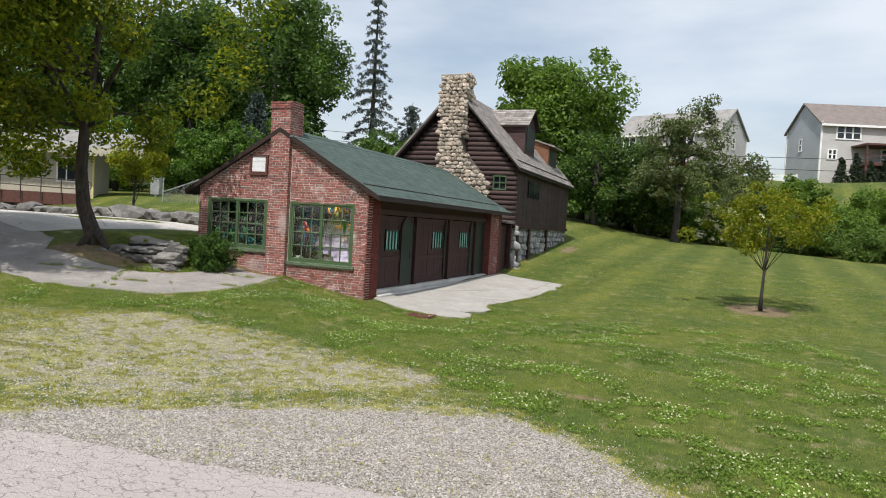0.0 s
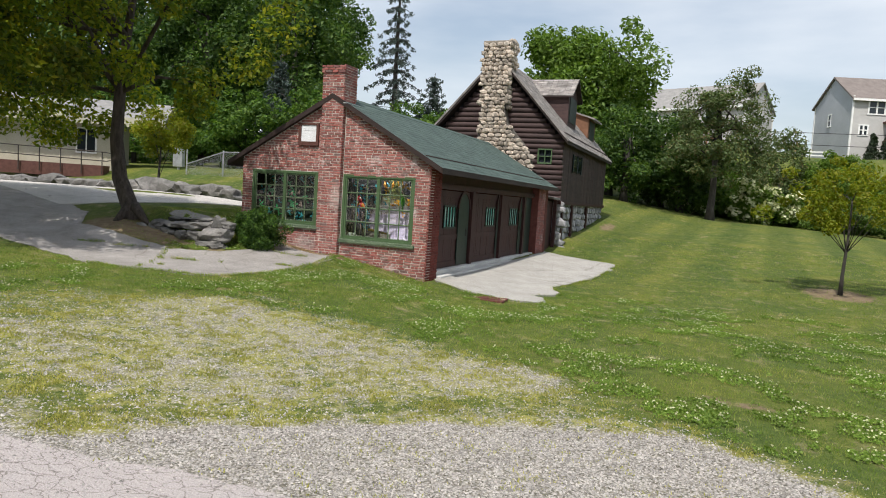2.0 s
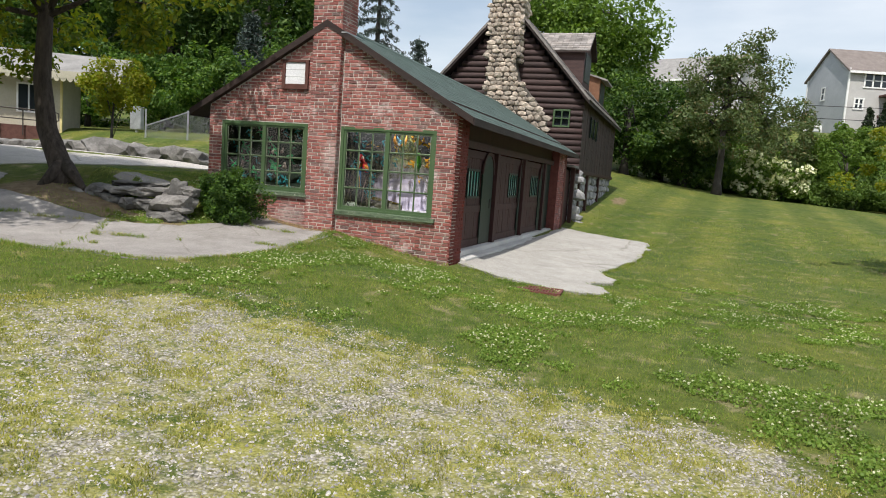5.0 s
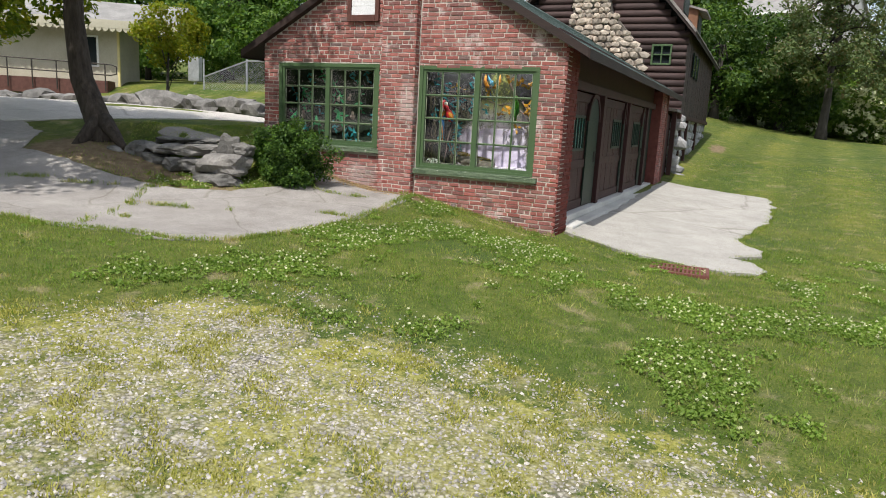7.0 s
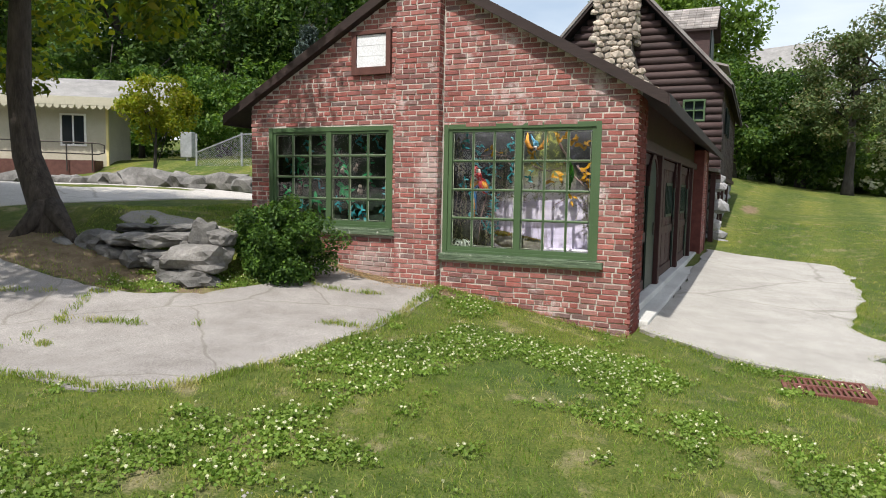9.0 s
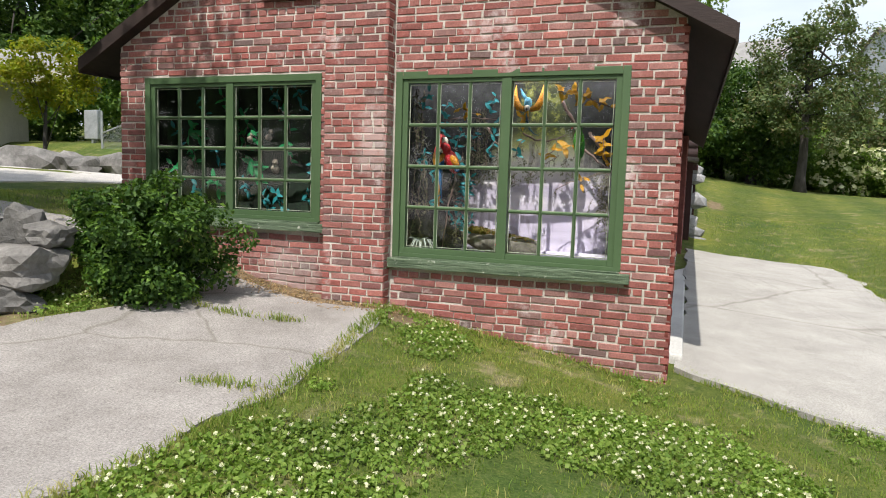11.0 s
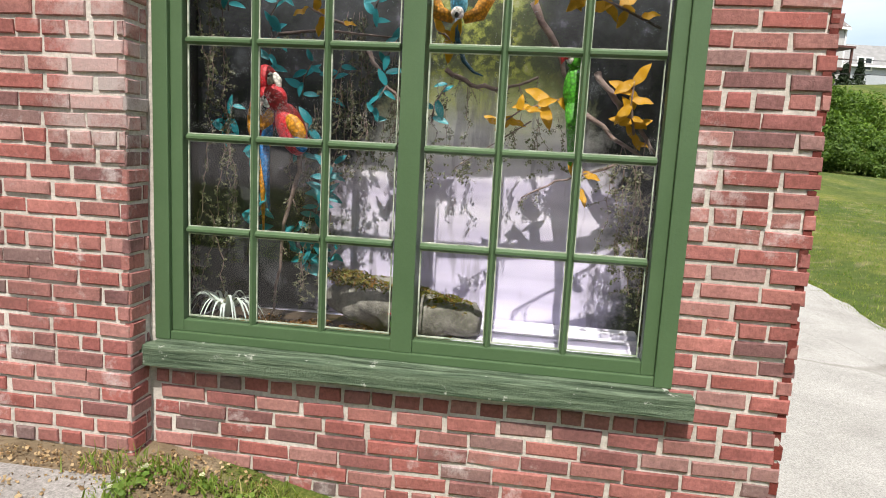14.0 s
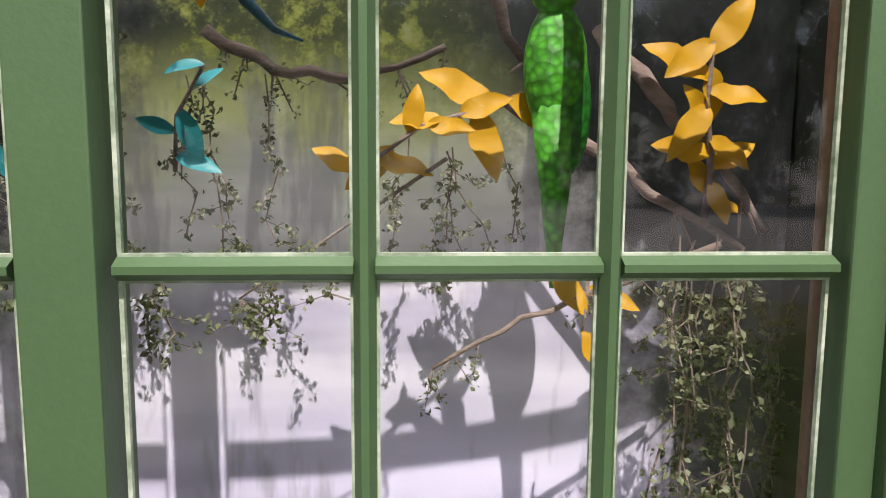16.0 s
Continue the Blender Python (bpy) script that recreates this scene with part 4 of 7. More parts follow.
for s in (1, -1):
    run = 3.18
    ro = prism_bm([(0, 0), (s * run, -LS * run), (s * run, -LS * run - 0.16), (0, -0.16)], -0.38, LY1 - LY0 + 0.3)
    rf = part("roof", ro, FASCIA, log_house, "steep roof of weathered grey wooden shakes", m=pose(0, 0, LRZ - 1.9))
    shake_slope(rf, s * run, LS * run, LY1 - LY0 + 0.68, 26, 60, pose(0, -0.38, 0.0))
    part("barge_board", prism_bm([(0, 0.06), (s * run, -LS * run + 0.06), (s * run, -LS * run - 0.05), (0, -0.05)], -0.41, -0.385), SHAKES, rf)


# dormers that look out to the side
def dormer_gable(y, half, front_x, ridge_z, eave_z):
    d = part("dormer", prism_bm([(-half, -2.6), (half, -2.6), (half, eave_z - ridge_z), (0, -0.08), (-half, eave_z - ridge_z)], 0.0, 1.9), LOG, log_house,
             "small shingled dormer of dark logs", m=pose(front_x - LRX, y - LY0, ridge_z - 1.9, 0, 0, 90))
    for s in (1, -1):
        w = half + 0.18
        sl = (ridge_z - eave_z) / half
        r = part("roof", prism_bm([(0, 0.05), (s * w, 0.05 - sl * w), (s * w, -0.03 - sl * w), (0, -0.03)], -0.22, 2.2), FASCIA, d)
        v, f = [], []
        for i in range(8):
            for j in range(10):
                a, b = w * i / 8, w * (i + 1) / 8 + 0.01
                y0, y1 = -0.22 + 2.42 * j / 10 + 0.004, -0.22 + 2.42 * (j + 1) / 10 - 0.004
                o = len(v)
                for yy in (y0, y1):
                    v += [(s * a, yy, 0.06 - sl * a), (s * b, yy, 0.08 - sl * b + random.uniform(0, 0.015)), (s * b, yy, 0.05 - sl * b)]
                f += [(o, o + 1, o + 4, o + 3), (o + 1, o + 2, o + 5, o + 4)]
        put("shake_course", mesh_of("dormer_shakes", v, f, SHAKES), d)
    part("dormer_window", box_bm(-half + 0.25, half - 0.25, -0.03, 0.02, -2.0, eave_z - ridge_z - 0.1), DARK_GREEN, d)
    return d


dormer_gable(32.3, 0.95, -8.55, 7.62, 6.85)
shed = part("dormer", box_bm(-1.7, 0.0, -1.0, 1.0, -2.2, 0.0), LOG_TAN, log_house, "shed dormer of reddish logs", m=pose(-8.5 - LRX, 37.3 - LY0, 6.45 - 1.9))
sr = part("roof", prism_bm([(-2.2, 0.72), (0.35, -0.06), (0.35, -0.14), (-2.2, 0.64)], -1.15, 1.15), SHAKES, shed)
part("dormer_cheek", prism_bm([(-1.72, -0.002), (0.002, -0.002), (-1.72, 0.52)], -0.998, 0.998), LOG_TAN, shed)
part("dormer_window", box_bm(0.002, 0.03, -0.7, 0.7, -1.1, -0.15, 0.01), DARK_GREEN, shed)

# stone base of the log house
base = part("stone_base", box_bm(-2.8, 2.78, 0.12, LY1 - LY0 - 0.05, -3.2, -0.02), STONE_JOINT, log_house, "rubble fieldstone base")
part("base_sill", box_bm(2.7, 3.0, 0.0, LY1 - LY0, -0.14, 0.0, 0.01), DARK_WOOD, log_house)


def stone_face(parent, along, u0, u1, z0, z1, keep, size, face, material, depth=0.09, seed=1, jitter=0.28, name="stone"):
    """Rounded stones of uneven size packed over a face; along 'x' or 'y'."""
    rnd = random.Random(seed)
    protos = []
    for k in range(10):
        bm = rock_bm(0.56, 0.5, 0.56, seed * 13 + k, 1, 0.3, 0.35)
        for v in bm.verts:
            v.co.z -= 0.45
        me = bpy.data.meshes.new(name)
        bm.to_mesh(me)
        bm.free()
        me.materials.append(material)
        protos.append(me)
    z, made = z0, 0
    while z < z1:
        hgt = size * rnd.uniform(0.65, 1.05)
        u = u0 - rnd.uniform(0, size)
        while u < u1:
            w = size * rnd.uniform(0.8, 1.75)
            cu, cz = u + w / 2, z + hgt / 2 + rnd.uniform(-0.12, 0.12) * size
            if keep(cu, cz):
                ro = Matrix.Rotation(rnd.uniform(-jitter, jitter), 4, "Y" if along == "x" else "X")
                sc = Matrix.Diagonal((w, depth * 2, hgt * 1.15, 1) if along == "x" else (depth * 2, w, hgt * 1.15, 1))
                place = (cu, face + rnd.uniform(-0.02, 0.02), cz) if along == "x" else (face + rnd.uniform(-0.02, 0.02), cu, cz)
                put(name, rnd.choice(protos), parent, Matrix.Translation(place) @ ro @ sc)
                made += 1
            u += w
        z += hgt
    return made


# ---- fieldstone chimney on the gable ----
stone_chimney = empty("stone_chimney", (LRX, LY0, 0), "tapering pale fieldstone chimney against the log gable", "chimney")


def chim_span(z):
    left = -0.66 + 0.10 * smooth(5.5, 3.6, z) * -1
    right = 0.50 + 0.02 * smooth(6, 7.5, z)
    if z < 5.3:
        right += 1.25 * smooth(5.4, 3.5, z)
    if z > 7.55:
        left, right = left - 0.03, right + 0.10
    return left, right


outline_l = [(chim_span(0.5 * k)[0] + 0.05, 0.5 * k) for k in range(2, 17)] + [(chim_span(8.3)[0] + 0.05, 8.32)]
outline_r = [(chim_span(0.5 * k)[1] - 0.05, 0.5 * k) for k in range(2, 17)] + [(chim_span(8.3)[1] - 0.05, 8.32)]
part("core", prism_bm(outline_l + outline_r[::-1], -0.52, -0.05), STONE_JOINT, stone_chimney)
part("cap", box_bm(-0.66, 0.62, -0.56, 0.35, 8.28, 8.40, 0.03), STONE, stone_chimney)
part("stack", box_bm(-0.6, 0.52, -0.5, 0.32, 6.9, 8.3), STONE_JOINT, stone_chimney)
stone_face(stone_chimney, "x", -0.85, 1.9, 2.6, 8.3, lambda u, z: chim_span(z)[0] < u < chim_span(z)[1], 0.20, -0.53, STONE, 0.10, 3)
stone_face(stone_chimney, "y", -0.5, 0.32, 5.6, 8.3, lambda u, z: u < -0.05 or z > 7.4, 0.23, 0.55, STONE, 0.08, 4)
stone_face(base, "y", 0.1, LY1 - LY0, -2.6, -0.15, lambda u, z: 0.15 < u < 11.3 and z > height(LX1 + 0.1, LY0 + u) - 1.95, 0.34, 2.80, STONE_GREY, 0.10, 5)
stone_face(base, "x", 2.0, 2.8, -2.2, -0.15, lambda u, z: True, 0.34, 0.10, STONE_GREY, 0.10, 6)
for yy in (0.55, 2.6, 6.2):
    part("base_post", box_bm(2.86, 2.97, yy, yy + 0.28, height(LX1, LY0 + yy) - 2.1, -0.1, 0.01), DARK_WOOD, base)

# lean-to between garage and log house
lean = empty("lean_to", (FX1, BACK, 0), "narrow dark timber lean-to behind the garage", "shed")
part("wall", box_bm(-1.2, -0.05, 0.05, 1.15, -0.6, 1.85), DARK_WOOD, lean)
part("roof", prism_bm([(-1.5, 2.25), (0.25, 2.02), (0.25, 1.94), (-1.5, 2.17)], 0.02, 1.12), SHAKES, lean)
part("post", box_bm(0.0, 0.14, 1.0, 1.14, -0.5, 1.95, 0.01), DARK_WOOD, lean)


# ---- trees and other plants ----
def leaf_cloud(name, centres, radii, per, size, material, rnd, droop=0.3, shell=0.35, aspect=0.55):
    """Many small folded leaves round clump centres."""
    c, r = np.array(centres, dtype=np.float64), np.array(radii, dtype=np.float64)
    n = len(c) * per
    idx = np.repeat(np.arange(len(c)), per)
    d = rnd.normal(size=(n, 3))
    d /= np.linalg.norm(d, axis=1)[:, None]
    k = shell + (1 - shell) * rnd.random(n) ** 0.6
    if r.ndim == 1:
        r = np.stack([r, r, r * 0.75], 1)
    p = c[idx] + d * r[idx] * k[:, None]
    up = d * 0.5 + rnd.normal(size=(n, 3)) * 0.6 + np.array([0, 0, 0.55])
    up /= np.linalg.norm(up, axis=1)[:, None]
    t = rnd.normal(size=(n, 3))
    t[:, 2] -= droop
    t -= up * (t * up).sum(1)[:, None]
    t /= np.linalg.norm(t, axis=1)[:, None]
    b = np.cross(up, t)
    s = (size * (0.6 + 0.8 * rnd.random(n)))[:, None]
    v = np.empty((n, 4, 3))
    v[:, 0] = p - t * s * 0.5
    v[:, 1] = p + b * s * aspect * 0.5 + up * s * 0.10
    v[:, 2] = p + t * s * 0.5 - up * s * 0.08
    v[:, 3] = p - b * s * aspect * 0.5 + up * s * 0.10
    me = bpy.data.meshes.new(name)
    me.vertices.add(n * 4)
    me.vertices.foreach_set("co", v.reshape(-1))
    me.loops.add(n * 6)
    o = np.arange(n)[:, None] * 4
    me.loops.foreach_set("vertex_index", (o + np.array([[0, 1, 2, 0, 2, 3]])).reshape(-1).astype(np.int32))
    me.polygons.add(n * 2)
    me.polygons.foreach_set("loop_start", (np.arange(n * 2) * 3).astype(np.int32))
    me.materials.append(material)
    me.update(calc_edges=True)
    me.validate()
    return me


def crown_clumps(rnd, centre, radii, count, clump, hollow=0.45, wobble=0.25):
    out, rad = [], []
    off = rnd.random() * 90
    while len(out) < count:
        d = rnd.normal(size=3)
        d /= np.linalg.norm(d)
        k = hollow + (1 - hollow) * rnd.random() ** 0.55
        k *= 1 + wobble * 1.6 * noise.noise(Vector(d * 1.8) + Vector((off, 0, 0)))
        p = np.array(centre) + d * np.array(radii) * k
        out.append(tuple(p))
        rad.append(clump * (0.65 + 0.7 * rnd.random()))
    return out, rad


def tree(label, base, trunk, radius, centre, radii, clumps, clump, per, leaf, leaf_mat, bark, seed, limbs=9, name="tree", category="tree", hollow=0.45, wobble=0.25, extra=None, droop=0.3):
    """base: foot; trunk: points above it; centre and radii: the crown, from the foot."""
    rnd = np.random.default_rng(seed)
    ob = empty(name, base, label, category)
    pts = [(0, 0, -0.15)] + trunk
    rr = [radius * 1.5] + [radius * (1 - 0.75 * i / len(trunk)) for i in range(len(trunk))]
    bm = tube_bm(pts, rr, 12)
    cs, rs = crown_clumps(rnd, centre, radii, clumps, clump, hollow, wobble)
    if extra:
        for c, r in extra:
            cs.append(c)
            rs.append(r)
    top = [Vector(p) for p in trunk]
    for i in rnd.choice(len(cs), min(limbs, len(cs)), replace=False):
        a = top[int(rnd.integers(max(0, len(top) - 3), len(top)))]
        b = Vector(cs[i])
        mid = a.lerp(b, 0.5) + Vector((0, 0, 0.12 * (b - a).length))
        tube_bm([a, mid, b], [radius * 0.28, radius * 0.17, radius * 0.05], 6, bm)
    part("trunk", bm, bark, ob, flat=False)
    put("crown", leaf_cloud("crown", cs, rs, per, leaf, leaf_mat, rnd, droop), ob)
    return ob


def foot(x, y, sink=0.0):
    return (x, y, height(x, y) - sink)


# old leaning tree by the driveway, its crown over the walk
shade_tree = tree("old leaning shade tree with dark bark by the stones", foot(-15.7, 13.3), [(0.1, 0, 0.0), (-0.1, 0, 0.35), (-0.5, 0.05, 1.0), (-0.7, 0.1, 2.0), (-0.68, 0.15, 3.2), (-0.55, 0.2, 4.6), (-0.4, 0.3, 6.2)],
                  0.235, (-2.0, -3.3, 6.3), (4.9, 3.9, 3.3), 175, 0.85, 330, 0.15, LEAF_NEAR, BARK, 11, 16, hollow=0.35,
                  extra=[((1.5, 0.5, 3.5), 0.7), ((2.2, 1.6, 4.2), 0.8), ((-3.2, -0.6, 2.9), 0.8), ((-2.2, 0.0, 3.0), 0.7), ((1.2, 0.8, 3.0), 0.6), ((2.8, 2.2, 5.2), 0.9), ((-4.2, 1, 3.0), 0.9), ((2.4, 2.6, 6.4), 1.0), ((3.0, 3.0, 7.4), 1.0), ((3.0, -0.8, 6.4), 0.9), ((3.4, 0.2, 7.6), 0.9), ((2.6, -1.8, 5.6), 0.8), ((3.9, 1.2, 8.4), 0.9), ((-1.6, -2.6, 2.9), 0.75), ((0.6, -2.8, 3.3), 0.6), ((-3.0, -2.0, 2.7), 0.8), ((-4.6, -1.0, 2.6), 0.85), ((1.4, -1.4, 3.5), 0.55), ((-0.4, -3.4, 3.4), 0.7), ((-5.4, -2.4, 3.0), 0.9), ((-2.4, -3.6, 3.2), 0.8), ((-3.8, -3.2, 3.3), 0.8), ((-1.2, 1.2, 3.2), 0.7), ((-6.2, 0.5, 2.6), 0.9), ((-7.4, -0.5, 2.5), 0.9), ((-5.2, 1.6, 2.3), 0.75), ((-3.6, 0.8, 2.2), 0.6), ((-8.4, 0.4, 2.9), 1.0), ((-6.6, 2.2, 2.9), 0.9), ((-2.6, 1.4, 2.5), 0.6)])
roots = tube_bm([(0.05, 0, 0.30), (0.45, -0.1, 0.08), (0.8, -0.2, -0.15)], [0.16, 0.10, 0.05], 8)
tube_bm([(0.0, -0.05, 0.3), (0.0, -0.35, 0.02), (0.0, -0.6, -0.2)], [0.16, 0.10, 0.05], 8, roots)
part("root_flare", roots, BARK, shade_tree, flat=False)

tree("young ornamental tree with yellow-green leaves before the cream building", foot(-25.6, 24.0), [(0, 0, 0.5), (0.05, 0, 1.3), (0.1, 0, 2.0)], 0.06, (0.1, 0, 2.7), (1.35, 1.2, 1.0), 34, 0.42, 160, 0.13, LEAF_YELLOW, BARK_GREY, 12, 7)
tree("rounded maple with dense olive leaves on the lawn edge", foot(-2.3, 51.0), [(0, 0, 0.8), (0.05, 0, 2.2), (0, 0, 4.0), (0.1, 0, 6.0), (0, 0, 8.0)], 0.26, (0.1, 0, 5.9), (3.6, 3.3, 4.3), 100, 0.72, 160, 0.2, LEAF_OLIVE, BARK_GREY, 13, 26, hollow=0.25, wobble=0.35)
tree("slim young tree with yellow-green leaves in a mulch ring", foot(1.65, 22.3), [(0, 0, 0.5), (0.03, 0, 1.2), (0.05, 0, 1.8), (0.05, 0, 2.7)], 0.05, (0.1, 0, 2.75), (2.0, 1.8, 0.95), 64, 0.30, 120, 0.10, LEAF_YELLOW, BARK_GREY, 14, 13, name="sapling", hollow=0.15, wobble=0.4)
tree("tall bright green tree behind the log house", foot(-12.2, 58), [(0, 0, 2), (0, 0, 5), (0.2, 0, 9), (0, 0, 12)], 0.4, (0, 0, 8.2), (4.6, 3.6, 5.2), 110, 1.5, 170, 0.38, LEAF_BRIGHT, BARK_GREY, 15, 12, wobble=0.45)
tree("bright green tree beside the taller one", foot(-16.0, 60), [(0, 0, 2), (0, 0, 5), (0.2, 0, 9)], 0.35, (0, 0, 8.6), (3.2, 3.4, 5.4), 70, 1.4, 160, 0.38, LEAF_BRIGHT, BARK_GREY, 16, 10, wobble=0.45)
dark_tree = tree("dark leafy tree behind the log house", foot(-4.5, 54.5), [(0, 0, 1), (0, 0, 3), (0.2, 0, 5)], 0.25, (0, 0, 3.6), (3.2, 2.5, 3.4), 60, 1.0, 150, 0.28, LEAF_DEEP, BARK_GREY, 17, 8)
for x, y, a in ((-8.4, 52.0, 80), (-10.2, 56.5, 170), (-6.2, 57, 260)):
    copy_thing(dark_tree, pose(*foot(x, y), 0, 0, a))


def spruce(label, base, tall, spread, seed, first=0.12, material=None):
    rnd = np.random.default_rng(seed)
    ob = empty("spruce", base, label, "conifer")
    bm = tube_bm([(0, 0, -0.2), (0, 0, tall * 0.5), (0.05, 0, tall)], [tall * 0.014, tall * 0.009, 0.02], 8)
    cs, rs = [], []
    z = tall * first
    while z < tall * 0.985:
        k = 1 - (z / tall)
        reach = spread * (0.12 + k) * rnd.uniform(0.7, 1.15)
        n = 6 if z < tall * 0.75 else 4
        a0 = rnd.random() * 6
        for i in range(n):
            a = a0 + i * math.tau / n + rnd.normal() * 0.2
            rr = reach * rnd.uniform(0.6, 1.1)
            tip = (math.cos(a) * rr, math.sin(a) * rr, z - rr * 0.38)
            tube_bm([(0, 0, z), (tip[0] * 0.6, tip[1] * 0.6, z - rr * 0.12), tip], [0.05, 0.03, 0.012], 4, bm)
            for f in np.linspace(0.3, 1.0, max(2, int(rr / 0.45))):
                cs.append((tip[0] * f, tip[1] * f, z - rr * 0.38 * f * f - 0.12))
                rs.append((0.36 * (1.15 - 0.4 * f), 0.36 * (1.15 - 0.4 * f), 0.20))
        z += tall * 0.046
    part("trunk", bm, BARK_GREY, ob)
    put("crown", leaf_cloud("needles", cs, np.array(rs), 22, 0.30, material or LEAF_SPRUCE, rnd, 1.2, 0.1, 0.28), ob)
    return ob


spruce("tall thin blue-green spruce behind the shop", foot(-28.0, 52, 0), 18.5, 3.3, 21)
spruce("smaller dark spruce behind the shop", foot(-27.0, 58, 0), 8.5, 3.6, 22)
spruce("blue spruce beside the dark woods", foot(-29.5, 38, 0), 7.5, 2.2, 23)

# dark woods behind the cream building and the shop
wood = tree("tall dark green woodland tree", foot(-34, 46), [(0, 0, 2), (0.2, 0, 5), (0, 0, 9), (0, 0, 12)], 0.35, (0, 0, 8.6), (5.2, 4.8, 7.2), 120, 1.35, 170, 0.36, LEAF_DEEP, BARK_GREY, 31, 10, wobble=0.4)
wood["group"] = "woods behind the shop"
for x, y, a in ((-41, 44, 40), (-48, 41, 110), (-56, 39, 200), (-39, 54, 290), (-47, 52, 20), (-65, 42, 170), (-75, 46, 10), (-58, 50, 75), (-52, 56, 300)):
    copy_thing(wood, pose(*foot(x, y, 0.4 if y < 50 else -1.0), 0, 0, a))
# unseen row behind the camera, added so the shop glass reflects dark trees, not sky
for k, x in enumerate((-74, -67, -59, -52, -44, -37, -31, -24, -18, -11, -5, 2, 9, 16)):
    copy_thing(wood, pose(*foot(x, -26 - 3.0 * (k % 2), 0.4), 0, 0, k * 53))
low = tree("spreading green undergrowth tree at the wood edge", foot(-30.5, 36), [(0, 0, 1), (0, 0, 2.5), (0, 0, 3.6)], 0.14, (0, 0, 2.6), (3.0, 2.6, 2.6), 60, 0.75, 170, 0.24, LEAF_BUSH, BARK_GREY, 32, 8, hollow=0.3)
low["group"] = "wood edge"
for x, y, a in ((-35, 37, 60), (-26.5, 38, 130), (-40, 36, 220), (-46, 37, 100), (-23, 46, 15)):
    copy_thing(low, pose(*foot(x, y), 0, 0, a))

# shrubs of the bank, one thing each, over the vine-grown slope
def shrub(label, base, radii, count, clump, per, leaf, material, seed, blossom=0, name="shrub"):
    rnd = np.random.default_rng(seed)
    ob = empty(name, base, label, "shrub")
    bm = bmesh.new()
    cs, rs = crown_clumps(rnd, (0, 0, radii[2] * 0.75), radii, count, clump, 0.3, 0.3)
    cs = [(x, y, max(0.08, z)) for x, y, z in cs]
    for i in range(min(9, len(cs))):
        tube_bm([(0, 0, -0.1), (cs[i][0] * 0.5, cs[i][1] * 0.5, cs[i][2] * 0.6), cs[i]], [0.03, 0.02, 0.008], 5, bm)
    part("stems", bm, BARK_GREY, ob)
    put("foliage", leaf_cloud("foliage", cs, rs, per, leaf, material, rnd, 0.2), ob)
    if blossom:
        pts = [(x * 1.05, y - 0.25, z + 0.2) for x, y, z in cs if y < 0.4][:blossom]
        put("blossoms", leaf_cloud("blossoms", pts, [clump * 0.7] * len(pts), 22, leaf * 1.25, BLOSSOM, rnd, 0.0, 0.6, 0.9), ob, label="creamy white flower heads")
    return ob


shrub("low clipped evergreen bush at the shop corner", (-12.2, 13.85, height(-12.0, 13.7) - 0.05), (0.64, 0.54, 0.58), 120, 0.16, 200, 0.048, LEAF_YEW, 41, name="bush")
shrub("white-flowering shrub at the lawn edge", foot(1.2, 55.0), (2.6, 1.5, 1.7), 60, 0.6, 110, 0.20, LEAF_BRIGHT, 42, 40)
shrub("bright green shrub at the lawn edge", foot(-3.8, 55.2), (2.4, 1.5, 1.5), 50, 0.6, 110, 0.20, LEAF_BRIGHT, 43, 6)
bank = shrub("dense dark green hedge shrub on the bank", foot(6.2, 54.6), (2.6, 1.6, 1.3), 60, 0.55, 130, 0.19, LEAF_BANK, 44)
bank["group"] = "shrubs along the bank"
for x, y, a in ((10.2, 53.9, 70), (14.2, 53.2, 150), (18.4, 52.6, 220), (23, 52, 300), (28, 51.4, 30), (33, 51, 100), (38, 50.5, 190), (8, 57.5, 250), (13, 57, 330), (18, 56.5, 50), (24, 56, 130), (-1.5, 58, 200), (3.5, 57.5, 280)):
    copy_thing(bank, pose(*foot(x, y), 0, 0, a))
light = shrub("tangled bright vines and brush on the bank", foot(9.5, 62), (3.4, 2.6, 1.5), 60, 0.8, 110, 0.26, LEAF_BRIGHT, 45)
light["group"] = "brush on the bank"
for i, (x, y) in enumerate(((4, 62), (15, 61.5), (21, 61), (27, 60.5), (33, 60), (7, 67), (13, 67), (19, 66.5), (25, 66), (31, 65.5), (38, 65), (0, 66), (44, 68))):
    copy_thing(light, pose(*foot(x, y, 0.2), 0, 0, i * 67))
tree("yellow-green tree on the bank", foot(6.0, 56.5), [(0, 0, 0.8), (0.1, 0, 2.0), (0, 0, 3.4)], 0.14, (0, 0, 3.6), (2.2, 2.0, 2.2), 50, 0.6, 130, 0.22, LEAF_BRIGHT, BARK_GREY, 46, 9)
tree("olive tree in the shade of the bank", foot(2.2, 57.5), [(0, 0, 0.8), (0.1, 0, 2.4), (0, 0, 4.0)], 0.16, (0, 0, 4.0), (2.6, 2.2, 3.2), 60, 0.75, 130, 0.24, LEAF_OLIVE, BARK_GREY, 47, 9)


